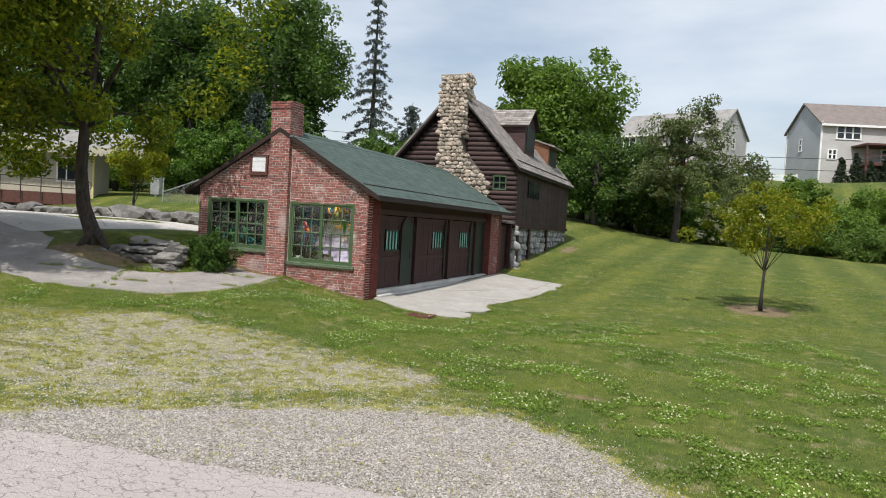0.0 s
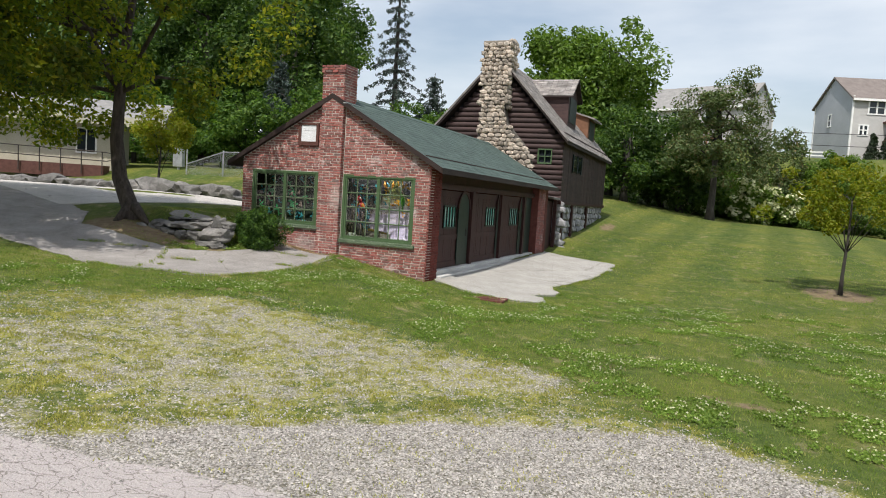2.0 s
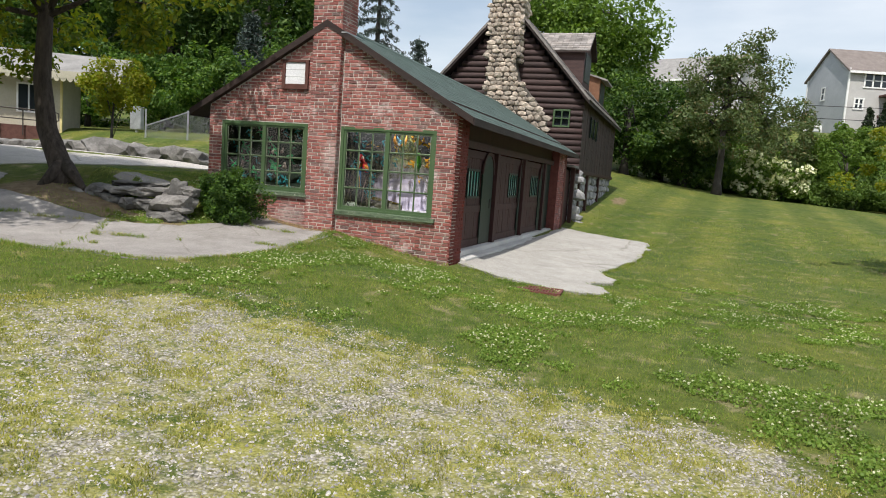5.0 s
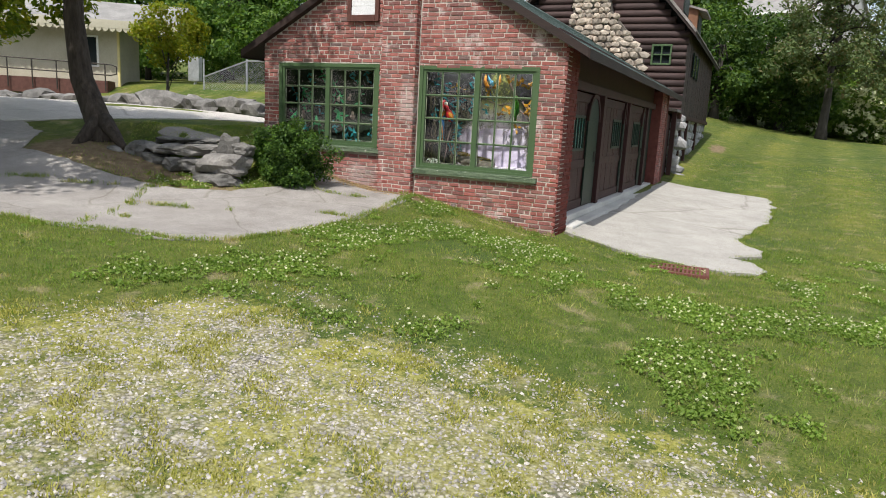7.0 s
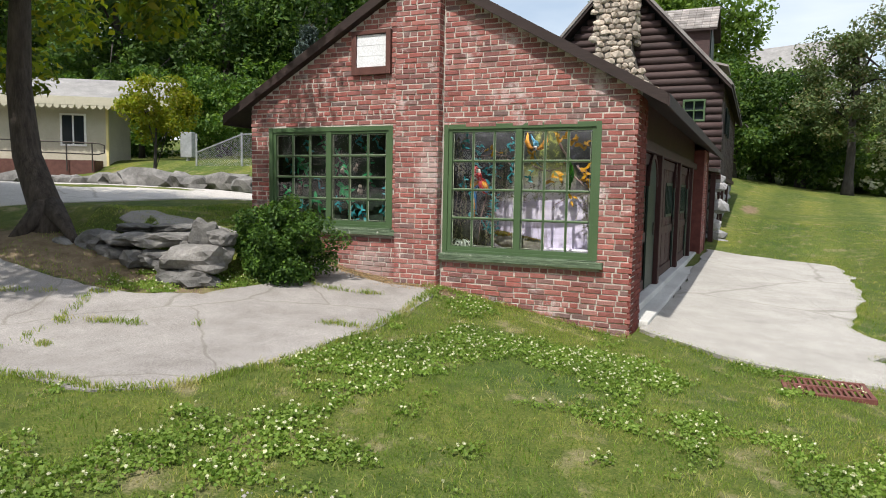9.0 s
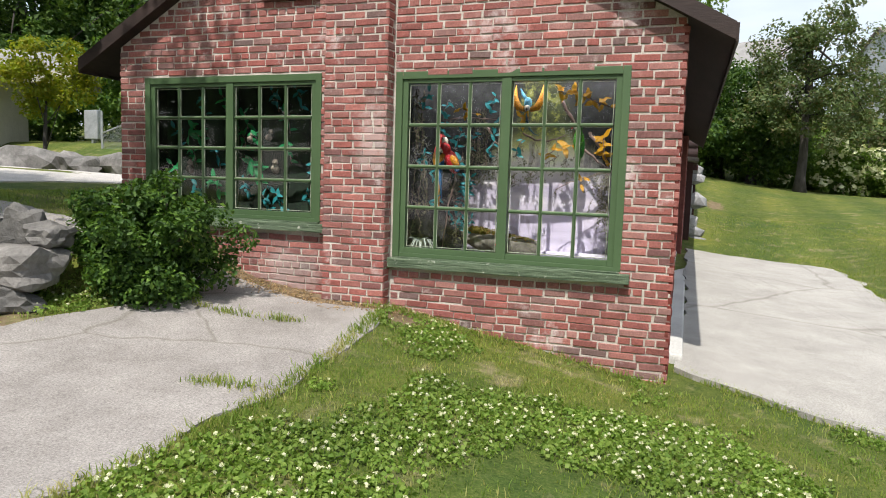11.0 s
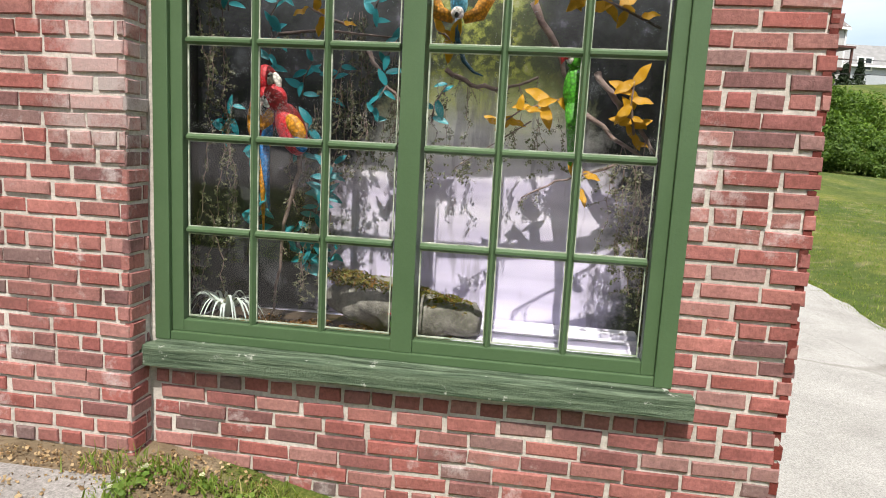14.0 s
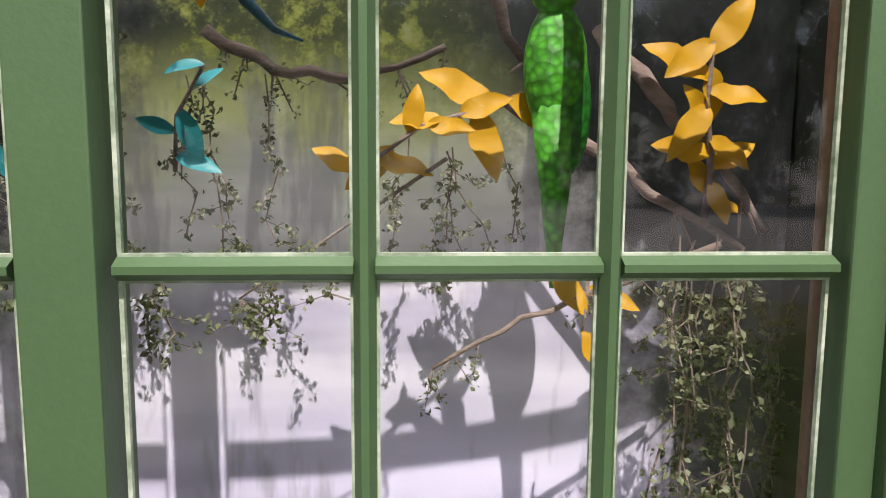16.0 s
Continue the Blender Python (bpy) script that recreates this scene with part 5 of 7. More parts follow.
# ---- far houses on the hill ----
def far_house(name, place, rz, width, depth, eave, ridge, wall_mat, side_mat, roof_mat, label, windows, deck=None):
    """Ridge along the house's own x; front towards its -y."""
    h = empty(name, place, label, "house", rz=rz)
    part("wall", box_bm(-width / 2, width / 2, -depth / 2, depth / 2, -2.0, eave), wall_mat, h)
    for s in (-1, 1):
        g = prism_bm([(-depth / 2 - 0.003, -2.0), (depth / 2 + 0.003, -2.0), (depth / 2 + 0.003, eave), (0, ridge - 0.15), (-depth / 2 - 0.003, eave)], -0.06, 0.06)
        part("gable_wall", g, side_mat, h, m=pose(s * (width / 2 + 0.02), 0, 0, 0, 0, 90))
        for e in (-1, 1):
            part("corner_board", box_bm(-0.09, 0.09, -0.09, 0.09, -2.0, eave), WHITE_TRIM, h, m=pose(s * (width / 2 + 0.06), e * (depth / 2 + 0.02), 0))
    sl = (ridge - eave) / (depth / 2)
    w = depth / 2 + 0.45
    for s in (-1, 1):
        r = prism_bm([(0, ridge), (s * w, ridge - sl * w), (s * w, ridge - sl * w - 0.2), (0, ridge - 0.2)], -width / 2 - 0.35, width / 2 + 0.35)
        part("roof", r, roof_mat, h, m=pose(0, 0, 0, 0, 0, 90))
    part("eave_trim", box_bm(-width / 2 - 0.3, width / 2 + 0.3, -w - 0.05, -w + 0.02, ridge - sl * w - 0.28, ridge - sl * w - 0.02), WHITE_TRIM, h)
    for side, u, z, ww, hh, n in windows:
        m = pose(u, -depth / 2 - 0.01, z) if side == "front" else pose((width / 2 + 0.1) * (1 if side == "east" else -1), u, z, 0, 0, 90 if side == "east" else -90)
        win = part("window", box_bm(-ww / 2, ww / 2, -0.04, 0.0, 0, hh), DARK_GLASS, h, m=m)
        part("frame", box_bm(-ww / 2 - 0.12, ww / 2 + 0.12, -0.08, 0.0, -0.14, 0.0), WHITE_TRIM, win)
        part("frame", box_bm(-ww / 2 - 0.12, ww / 2 + 0.12, -0.08, 0.0, hh, hh + 0.14), WHITE_TRIM, win)
        for k in range(n + 1):
            xx = -ww / 2 + ww * k / n
            part("frame", box_bm(xx - 0.09, xx + 0.09, -0.07, -0.041, 0, hh), WHITE_TRIM, win)
        part("frame", box_bm(-ww / 2, ww / 2, -0.066, -0.042, hh / 2 - 0.05, hh / 2 + 0.05), WHITE_TRIM, win)
    return h


far_house("house", (15.1, 95.0, 8.8), 18, 10.8, 9, 7.5, 10.4, VINYL, VINYL_GREY, BROWN_ROOF, "two-storey pale vinyl house with brown roof on the hill",
          [("front", -2.4, 5.6, 2.7, 1.35, 3), ("front", -4.1, 3.2, 0.95, 1.0, 2), ("front", 3.4, 5.6, 1.8, 1.35, 2), ("front", 2.6, 2.4, 2.4, 2.0, 3), ("west", 0.5, 4.6, 0.7, 1.3, 1)])
far_house("house", (-4.6, 96.0, 8.9), -22, 14, 9, 6.6, 9.7, VINYL, VINYL, GREY_ROOF, "two-storey pale house behind the maple on the hill",
          [("front", -5.0, 4.6, 1.8, 1.3, 2), ("front", -1.5, 4.6, 1.8, 1.3, 2), ("front", 3.0, 4.6, 1.8, 1.3, 2), ("east", 0, 4.6, 0.8, 1.3, 1), ("front", -4.0, 1.2, 2.2, 2.0, 3)])
far_house("house", (-17.0, 106, 9.0), 12, 9, 8, 5.2, 8.0, VINYL, VINYL, GREY_ROOF, "pale gabled house half hidden by trees", [("front", 0, 3.2, 1.6, 1.2, 2), ("front", 2.6, 3.2, 1.2, 1.2, 1)])
far_house("house", (31, 107, 8.8), 10, 13, 9, 5.0, 7.8, VINYL_GREY, VINYL, GREY_ROOF, "grey two-storey house far along the hill", [("front", -4, 4.2, 1.8, 1.3, 2), ("front", 0, 4.2, 1.8, 1.3, 2), ("front", 4, 4.2, 1.8, 1.3, 2)])

deck = empty("deck", (18.0, 89.6, 8.8), "raised timber deck behind the pale house", "deck", rz=18)
part("platform", box_bm(-3, 3, -1.6, 1.6, 2.3, 2.6), BROWN_FRAME, deck)
for x in (-2.9, 0, 2.9):
    part("post", box_bm(x - 0.09, x + 0.09, -1.6, -1.4, -1.0, 4.6), BROWN_FRAME, deck)
part("rail", box_bm(-3, 3, -1.6, -1.5, 3.4, 3.5), BROWN_FRAME, deck)
part("awning", box_bm(-3.1, 3.1, -1.8, 1.6, 4.55, 4.75), BROWN_FRAME, deck)
deck2 = empty("deck", (-6.0, 89.6, 8.9), "red-brown timber deck of the far house", "deck", rz=-22)
part("platform", box_bm(-3, 3, -1.4, 1.4, 2.0, 2.3), LOG_TAN, deck2)
part("rail", box_bm(-3, 3, -1.4, -1.3, 3.0, 3.1), LOG_TAN, deck2)
for x in (-2.9, -1, 1, 2.9):
    part("post", box_bm(x - 0.09, x + 0.09, -1.4, -1.25, -1.0, 3.0), LOG_TAN, deck2)


def arborvitae(x, y, tall, seed):
    rnd = np.random.default_rng(seed)
    ob = empty("arborvitae", (x, y, height(x, y)), "narrow dark evergreen in a row by the house", "conifer", "evergreen row")
    cs = [(rnd.normal() * 0.08, rnd.normal() * 0.08, tall * k) for k in np.linspace(0.05, 0.93, 9)]
    rs = [(0.85 * (1.02 - k / 9) + 0.12, 0.85 * (1.02 - k / 9) + 0.12, tall * 0.12) for k in range(9)]
    part("trunk", tube_bm([(0, 0, -0.2), (0, 0, tall * 0.7)], [0.07, 0.02], 6), BARK_GREY, ob)
    put("foliage", leaf_cloud("foliage", cs, np.array(rs), 120, 0.34, LEAF_ARBOR, rnd, -0.8, 0.3, 0.4), ob)
    return ob


for i in range(7):
    arborvitae(13.2 + i * 1.5, 86.6 + i * 0.42, 3.2 + 0.5 * math.sin(i * 2.1), 60 + i)

fence_w = empty("white_fence", (7.2, 86.5, height(7.2, 86.5)), "short run of white rail fence at the hilltop", "fence")
for x in (-1.6, 0, 1.6):
    part("post", box_bm(x - 0.08, x + 0.08, -0.08, 0.08, -0.3, 1.1), WHITE_TRIM, fence_w)
for zz in (0.45, 0.85):
    part("rail", box_bm(-1.6, 1.6, -0.04, 0.04, zz, zz + 0.14), WHITE_TRIM, fence_w)

pole = empty("utility_pole", (20, 76.2, height(20, 76.2)), "weathered wooden utility pole with a crossarm on the bank", "pole")
part("post", tube_bm([(0, 0, -0.5), (0, 0, 11)], [0.16, 0.10], 8), BARK_GREY, pole)
part("crossarm", box_bm(-1.1, 1.1, -0.06, 0.06, 10.0, 10.14), BARK_GREY, pole)
for zz, yy in ((9.2, 76.1), (10.4, 76.3)):
    pts = [(x, yy, zz + 0.0006 * (x - 20) ** 2) for x in range(-60, 101, 10)]
    tagged(part("power_line", tube_bm(pts, [0.035] * len(pts), 4), WIRE, None), "thin dark power line strung before the houses", "cable")

# ---- cream building with a ramp ----
CBX, CBY = -31.4, 29.4
cream = empty("cream_building", (CBX, CBY, 2.3), "long cream single-storey building with pale metal roof", "building", rz=35)
part("wall", box_bm(-16, -2.1, 0, 3.6, -0.9, 2.7), CREAM, cream)
part("corner_board", box_bm(-2.16, -2.06, -0.04, 0.1, -0.4, 2.7, 0.01), surface("yellow_trim", (0.62, 0.52, 0.22), (0.7, 0.6, 0.3), 3), cream)
part("roof", prism_bm([(-0.9, 2.66), (1.9, 3.8), (4.2, 2.66), (4.2, 2.54), (1.9, 3.68), (-0.9, 2.54)], -16.5, 0.7), GREY_ROOF, cream, m=Matrix(((0, 1, 0, 0), (1, 0, 0, 0), (0, 0, 1, 0), (0, 0, 0, 1))))
part("gutter_board", box_bm(-16.4, 0.7, -0.95, -0.88, 2.32, 2.67), CREAM, cream)
for k in range(54):
    x = -14.98 + k * 0.29
    part("scallop", prism_bm([(x, 2.34), (x + 0.27, 2.34), (x + 0.24, 2.22), (x + 0.135, 2.15), (x + 0.03, 2.22)], -0.94, -0.90), CREAM, cream)
for x in (-3.5, -9.0, -13.5):
    cwin = part("window", box_bm(x - 0.45, x + 0.45, -0.03, 0.02, 0.7, 1.95), DARK_GLASS, cream)
    for a, b, c, d in ((-0.53, 0.53, 1.95, 2.03), (-0.53, 0.53, 0.62, 0.7), (-0.53, -0.45, 0.7, 1.95), (0.45, 0.53, 0.7, 1.95), (-0.03, 0.03, 0.7, 1.95)):
        part("frame", box_bm(x + a, x + b, -0.05, 0.0, c, d), WHITE_TRIM, cwin)
meter = empty("meter_box", (-29.6, 29.4, 2.35), "pale grey utility box on a post", "utility box")
part("housing", box_bm(-0.33, 0.33, -0.12, 0.12, 0.15, 1.25, 0.03), GALVANISED, meter)
part("leg", box_bm(-0.05, 0.05, -0.05, 0.05, -0.4, 0.15), GALVANISED, meter)

rail = empty("ramp_railing", (-37.5, 24.3, 2.3), "dark metal pipe railing along an access ramp", "railing", rz=30)
for k in range(12):
    x = -6.0 + k * 1.05
    part("post", tube_bm([(x, 0, -0.5), (x, 0, 0.95 - 0.02 * k)], [0.03, 0.03], 6), RAIL_METAL, rail)
for zz in (0.92, 0.45):
    part("rail", tube_bm([(-6.2, 0, zz + 0.02), (5.8, 0, zz - 0.22)], [0.03, 0.03], 6), RAIL_METAL, rail)
part("end_loop", tube_bm([(5.8, 0, 0.70), (6.05, 0, 0.62), (6.05, 0, 0.3), (5.8, 0, 0.23)], [0.03] * 4, 6), RAIL_METAL, rail)
part("ramp", box_bm(-8, 5.6, 0.1, 1.0, -0.7, -0.02), BROWN_FRAME, rail)


def wire_mesh_material():
    m, N, L, B = shader("chain_link")
    geo, xyz = N.new("ShaderNodeNewGeometry"), N.new("ShaderNodeSeparateXYZ")
    L.new(geo.outputs["Position"], xyz.inputs["Vector"])
    hit = None
    for sgn in (1, -1):
        d = mathn(N, L, "MULTIPLY_ADD", xyz.outputs["Z"], sgn, xyz.outputs["X"])
        f = mathn(N, L, "FRACT", mathn(N, L, "MULTIPLY", d, 11.0))
        k = mathn(N, L, "LESS_THAN", f, 0.10)
        hit = k if hit is None else mathn(N, L, "MAXIMUM", hit, k)
    B.inputs["Base Color"].default_value, B.inputs["Metallic"].default_value, B.inputs["Roughness"].default_value = (0.42, 0.43, 0.44, 1), 0.6, 0.5
    L.new(hit, B.inputs["Alpha"])
    return m


LINK = wire_mesh_material()
fence = empty("chain_link_fence", (-22, 28.3, height(-22, 28.3)), "galvanised chain-link fence with a small white sign", "fence")
FENCE_X = (-6.0, -3.6, -1.8, -0.2, 1.6, 3.6, 5.6, 7.6)
for x in FENCE_X:
    part("post", tube_bm([(x, 0, -0.4), (x, 0, 1.32)], [0.04, 0.04], 6), GALVANISED, fence)
part("top_rail", tube_bm([(-6.0, 0, 0.55), (-3.6, 0, 1.25), (7.6, 0, 1.3)], [0.028] * 3, 6), GALVANISED, fence)
put("netting", mesh_of("netting", [(-6, 0, -0.2), (-3.6, 0, -0.1), (7.6, 0, -0.1), (7.6, 0, 1.3), (-3.6, 0, 1.25), (-6, 0, 0.55)], [(0, 1, 4, 5), (1, 2, 3, 4)], LINK), fence)
part("sign", box_bm(-1.05, -0.65, -0.06, -0.04, 0.7, 0.98), SIGN_WHITE, fence, "small white sign")

# ---- stones ----
stone_wall = empty("stone_wall", (-26, 21.8, 0), "low retaining wall of rough grey boulders beside the driveway", "wall")
rnd = random.Random(5)
x = -36.0
while x < -14.2:
    w = rnd.uniform(0.5, 1.2)
    tall = rnd.uniform(0.32, 0.55) * (1 if x < -20 else 0.55)
    if -24.9 < x < -23.8:
        w, tall = 1.7, 0.55
    part("boulder", rock_bm(w * 0.55, 0.4, tall * 0.62, rnd.random() * 50, 2, 0.3, 0.5), BOULDER, stone_wall, m=pose(x + w / 2 + 26, rnd.uniform(-0.1, 0.15), height(x + w / 2, 21.4) - 0.06, 0, 0, rnd.uniform(-14, 14)))
    x += w * 0.98

# the low dry wall of boulders by the bush: place, half sizes, turn
for px, py, pz, sx, sy, sz, rz, sd in ((-14.74, 13.3, 0.52, 0.27, 0.24, 0.15, 10, 1.2), (-14.14, 13.28, 0.60, 0.31, 0.24, 0.085, -4, 2.6), (-13.50, 13.25, 0.62, 0.37, 0.26, 0.09, 3, 3.1), (-14.3, 13.2, 0.40, 0.2, 0.16, 0.10, 20, 4.4),
                                       (-13.80, 13.12, 0.38, 0.17, 0.16, 0.10, -20, 8.8), (-13.45, 13.12, 0.40, 0.20, 0.16, 0.10, 12, 10.4), (-12.77, 13.1, 0.44, 0.39, 0.26, 0.155, 6, 6.7), (-12.78, 12.95, 0.20, 0.33, 0.24, 0.13, -10, 7.9),
                                       (-12.85, 13.28, 0.66, 0.17, 0.10, 0.21, 24, 5.3), (-12.56, 13.25, 0.68, 0.15, 0.14, 0.09, 5, 9.5), (-13.1, 13.3, 0.62, 0.14, 0.14, 0.08, 30, 11.6), (-13.2, 13.1, 0.24, 0.18, 0.16, 0.10, 15, 12.1),
                                       (-14.55, 13.75, 0.72, 0.34, 0.22, 0.06, -14, 13.3), (-13.95, 13.85, 0.74, 0.30, 0.2, 0.05, 8, 14.2), (-15.1, 13.15, 0.46, 0.22, 0.2, 0.12, 0, 15.8)):
    b = part("boulder", rock_bm(sx, sy, sz, sd, 3, 0.28, 0.5), BOULDER, None, m=pose(px, py, pz - sz * 0.55, 0, 0, rz))
    tagged(b, "rough grey lichen-marked boulder stacked beside the apron", "boulder", "boulder heap")

# ---- rusty drain grate in the turf ----
grate = empty("drain_grate", (-6.2, 14.13, height(-6.2, 14.13) + 0.022), "rusty red iron drain grate set in the turf", "grate", rz=4)
for a, b, c, d in ((-0.36, 0.36, -0.28, -0.24), (-0.36, 0.36, 0.24, 0.28), (-0.36, -0.32, -0.24, 0.24), (0.32, 0.36, -0.24, 0.24), (-0.32, 0.32, -0.02, 0.02)):
    part("rim", box_bm(a, b, c, d, -0.05, 0.015, 0.004), IRON, grate)
for k in range(13):
    x = -0.30 + k * 0.05
    for c, d in ((-0.24, -0.02), (0.02, 0.24)):
        part("bar", box_bm(x - 0.011, x + 0.011, c, d, -0.04, 0.010), IRON, grate)
part("pit", box_bm(-0.33, 0.33, -0.25, 0.25, -0.07, -0.042), DARK_ROOM, grate)


# ---- the displays behind the shop windows ----
def painted_mist():
    """A hand-painted forest clearing: dark trees at both sides, sunlit leaves above, lilac mist below."""
    m, N, L, B = shader("painted_mist")
    geo, xyz = N.new("ShaderNodeNewGeometry"), N.new("ShaderNodeSeparateXYZ")
    L.new(geo.outputs["Position"], xyz.inputs["Vector"])
    soft, blot = noise_node(N, L, 2.2, 4, 0.55, stretch=(1, 1, 0.7)), noise_node(N, L, 11, 8, 0.72)
    wob = mathn(N, L, "MULTIPLY", mathn(N, L, "SUBTRACT", soft, 0.5), 0.5)
    fringe = mathn(N, L, "MULTIPLY", mathn(N, L, "SUBTRACT", blot, 0.5), 0.5)
    up = mathn(N, L, "MULTIPLY", mathn(N, L, "ADD", xyz.outputs["Z"], mathn(N, L, "ADD", wob, mathn(N, L, "MULTIPLY", fringe, 0.5))), 0.5)
    mist = ramp(N, L, up, [(0.28, (0.78, 0.74, 0.90)), (0.42, (0.68, 0.63, 0.80)), (0.50, (0.72, 0.68, 0.78)), (0.58, (0.50, 0.46, 0.60)), (0.64, (0.74, 0.71, 0.74)), (0.71, (0.86, 0.86, 0.78)), (0.79, (0.78, 0.82, 0.36)), (0.88, (0.42, 0.47, 0.08)), (0.98, (0.04, 0.05, 0.03))])
    bands = ramp(N, L, noise_node(N, L, 5, 3, 0.5, stretch=(0.25, 1, 2.2)), [(0.35, (0.78, 0.76, 0.82)), (0.65, (1.08, 1.06, 1.08))])
    mist = mixed(N, L, 1.0, mist, bands, "MULTIPLY")
    trees = ramp(N, L, noise_node(N, L, 3.0, 5, 0.62, stretch=(2.6, 1, 0.45)), [(0.56, (0, 0, 0)), (0.62, (0.55, 0.55, 0.55))])
    mist = mixed(N, L, trees, mist, (0.27, 0.24, 0.31))
    sides = mathn(N, L, "ABSOLUTE", mathn(N, L, "ADD", mathn(N, L, "ADD", xyz.outputs["X"], 9.27), mathn(N, L, "ADD", fringe, wob)))
    dusk = ramp(N, L, blot, [(0.38, (0.006, 0.008, 0.007)), (0.58, (0.035, 0.035, 0.04)), (0.72, (0.14, 0.13, 0.17))])
    high = mathn(N, L, "ADD", mathn(N, L, "MULTIPLY", xyz.outputs["Z"], 0.5), mathn(N, L, "MULTIPLY", fringe, 0.25))
    leaves = ramp(N, L, blot, [(0.36, (0.012, 0.016, 0.010)), (0.50, (0.05, 0.06, 0.02)), (0.58, (0.26, 0.28, 0.05)), (0.72, (0.50, 0.48, 0.24))])
    col = mixed(N, L, ramp(N, L, high, [(0.74, (0, 0, 0)), (0.84, (0.97, 0.97, 0.97))]), mist, leaves)
    sides = mathn(N, L, "ADD", sides, mathn(N, L, "MULTIPLY", mathn(N, L, "MAXIMUM", mathn(N, L, "SUBTRACT", xyz.outputs["Z"], 1.2), -0.1), 0.50))
    col = mixed(N, L, ramp(N, L, sides, [(0.44, (0, 0, 0)), (0.64, (1, 1, 1))]), col, dusk)
    L.new(col, B.inputs["Base Color"])
    B.inputs["Roughness"].default_value = 0.8
    return m


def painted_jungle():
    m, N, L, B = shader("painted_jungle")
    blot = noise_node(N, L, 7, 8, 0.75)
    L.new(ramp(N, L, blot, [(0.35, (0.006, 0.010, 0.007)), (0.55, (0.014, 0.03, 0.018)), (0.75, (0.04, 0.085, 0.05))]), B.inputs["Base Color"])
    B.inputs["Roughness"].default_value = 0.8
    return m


D0 = FY + 0.105   # front edge of the display floors


def display(name, x0, x1, z0, z1, depth, backdrop_mat, floor_mat, label):
    d = empty(name, ((x0 + x1) / 2, D0, z0), label, "display case")
    w, h, n = (x1 - x0) / 2, z1 - z0, 28
    v = []
    for i in range(n + 1):
        a = math.pi * (i / n)
        px, py = -w * math.cos(a), depth * (0.35 + 0.65 * math.sin(a) ** 0.5)
        v += [(px, py, 0), (px, py, h)]
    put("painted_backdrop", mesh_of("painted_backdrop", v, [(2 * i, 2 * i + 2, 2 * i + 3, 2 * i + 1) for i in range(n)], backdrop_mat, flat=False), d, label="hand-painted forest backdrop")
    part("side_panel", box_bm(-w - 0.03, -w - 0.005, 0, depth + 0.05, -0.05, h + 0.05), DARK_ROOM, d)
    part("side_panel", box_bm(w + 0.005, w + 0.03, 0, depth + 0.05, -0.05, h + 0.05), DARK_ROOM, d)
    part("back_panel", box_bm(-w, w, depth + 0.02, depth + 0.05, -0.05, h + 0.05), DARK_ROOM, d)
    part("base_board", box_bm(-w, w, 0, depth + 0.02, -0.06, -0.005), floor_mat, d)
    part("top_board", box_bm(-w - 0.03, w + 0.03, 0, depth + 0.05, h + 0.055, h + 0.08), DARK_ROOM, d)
    # solid brown strip stands in for the inner jamb's blurred reflection
    part("jamb_reflection_strip", box_bm(w - 0.028, w, 0.004, 0.04, -0.004, h, 0.005), surface("brown_jamb_reflection", (0.16, 0.09, 0.055), (0.26, 0.16, 0.10), 6, 0.6), d)
    return d


PALE_TUBE, _n, _l, _b = shader("lamp_tube")
_b.inputs["Emission Color"].default_value, _b.inputs["Emission Strength"].default_value = (1.0, 0.97, 0.93, 1), 2.0


def strip_light(x, y, z, length, watts):
    s = empty("strip_light", (x, y, z), "slim fluorescent strip light inside the display top", "lamp")
    part("housing", box_bm(-length / 2, length / 2, -0.04, 0.04, 0.0, 0.035, 0.006), SIGN_WHITE, s)
    part("tube", tube_bm([(-length / 2 + 0.03, 0, -0.02), (length / 2 - 0.03, 0, -0.02)], [0.012, 0.012], 8), PALE_TUBE, s)
    lamp = bpy.data.lights.new("strip_lamp", "AREA")
    lamp.shape, lamp.size, lamp.size_y, lamp.energy, lamp.color = "RECTANGLE", length, 0.07, watts, (1.0, 0.98, 0.97)
    lo = new("strip_lamp", lamp)
    lo.matrix_world = look((x, y, z - 0.04), (x, y + 0.32, z - 0.75))


WATER_PAINT = surface("painted_water", (0.62, 0.58, 0.72), (0.80, 0.77, 0.88), 5, 0.7, 0.2, 30, stretch=(0.4, 2, 1))
EARTH = surface("dark_earth", (0.03, 0.022, 0.014), (0.075, 0.05, 0.03), 9, 0.95, 0.6, 60)
display("display_case", -10.43, -8.54, 0.575, 2.17, 0.42, painted_mist(), WATER_PAINT, "shop-window display with a painted misty forest backdrop")
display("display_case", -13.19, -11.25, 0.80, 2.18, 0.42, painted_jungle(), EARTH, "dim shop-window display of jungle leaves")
strip_light(-9.485, D0 + 0.17, 2.195, 1.7, 15)
strip_light(-12.22, D0 + 0.12, 2.205, 1.7, 19)
for i, (yy, zz) in enumerate(((0.30, 0.06), (0.22, 0.04), (0.14, 0.022))):
    tagged(part("painted_step", box_bm(-9.36 + 0.02 * i, -8.58, D0 + yy - 0.08, D0 + yy, 0.572, 0.572 + zz, 0.006), WATER_PAINT, None), "low lilac-white painted step on the display floor", "display step", "display steps")

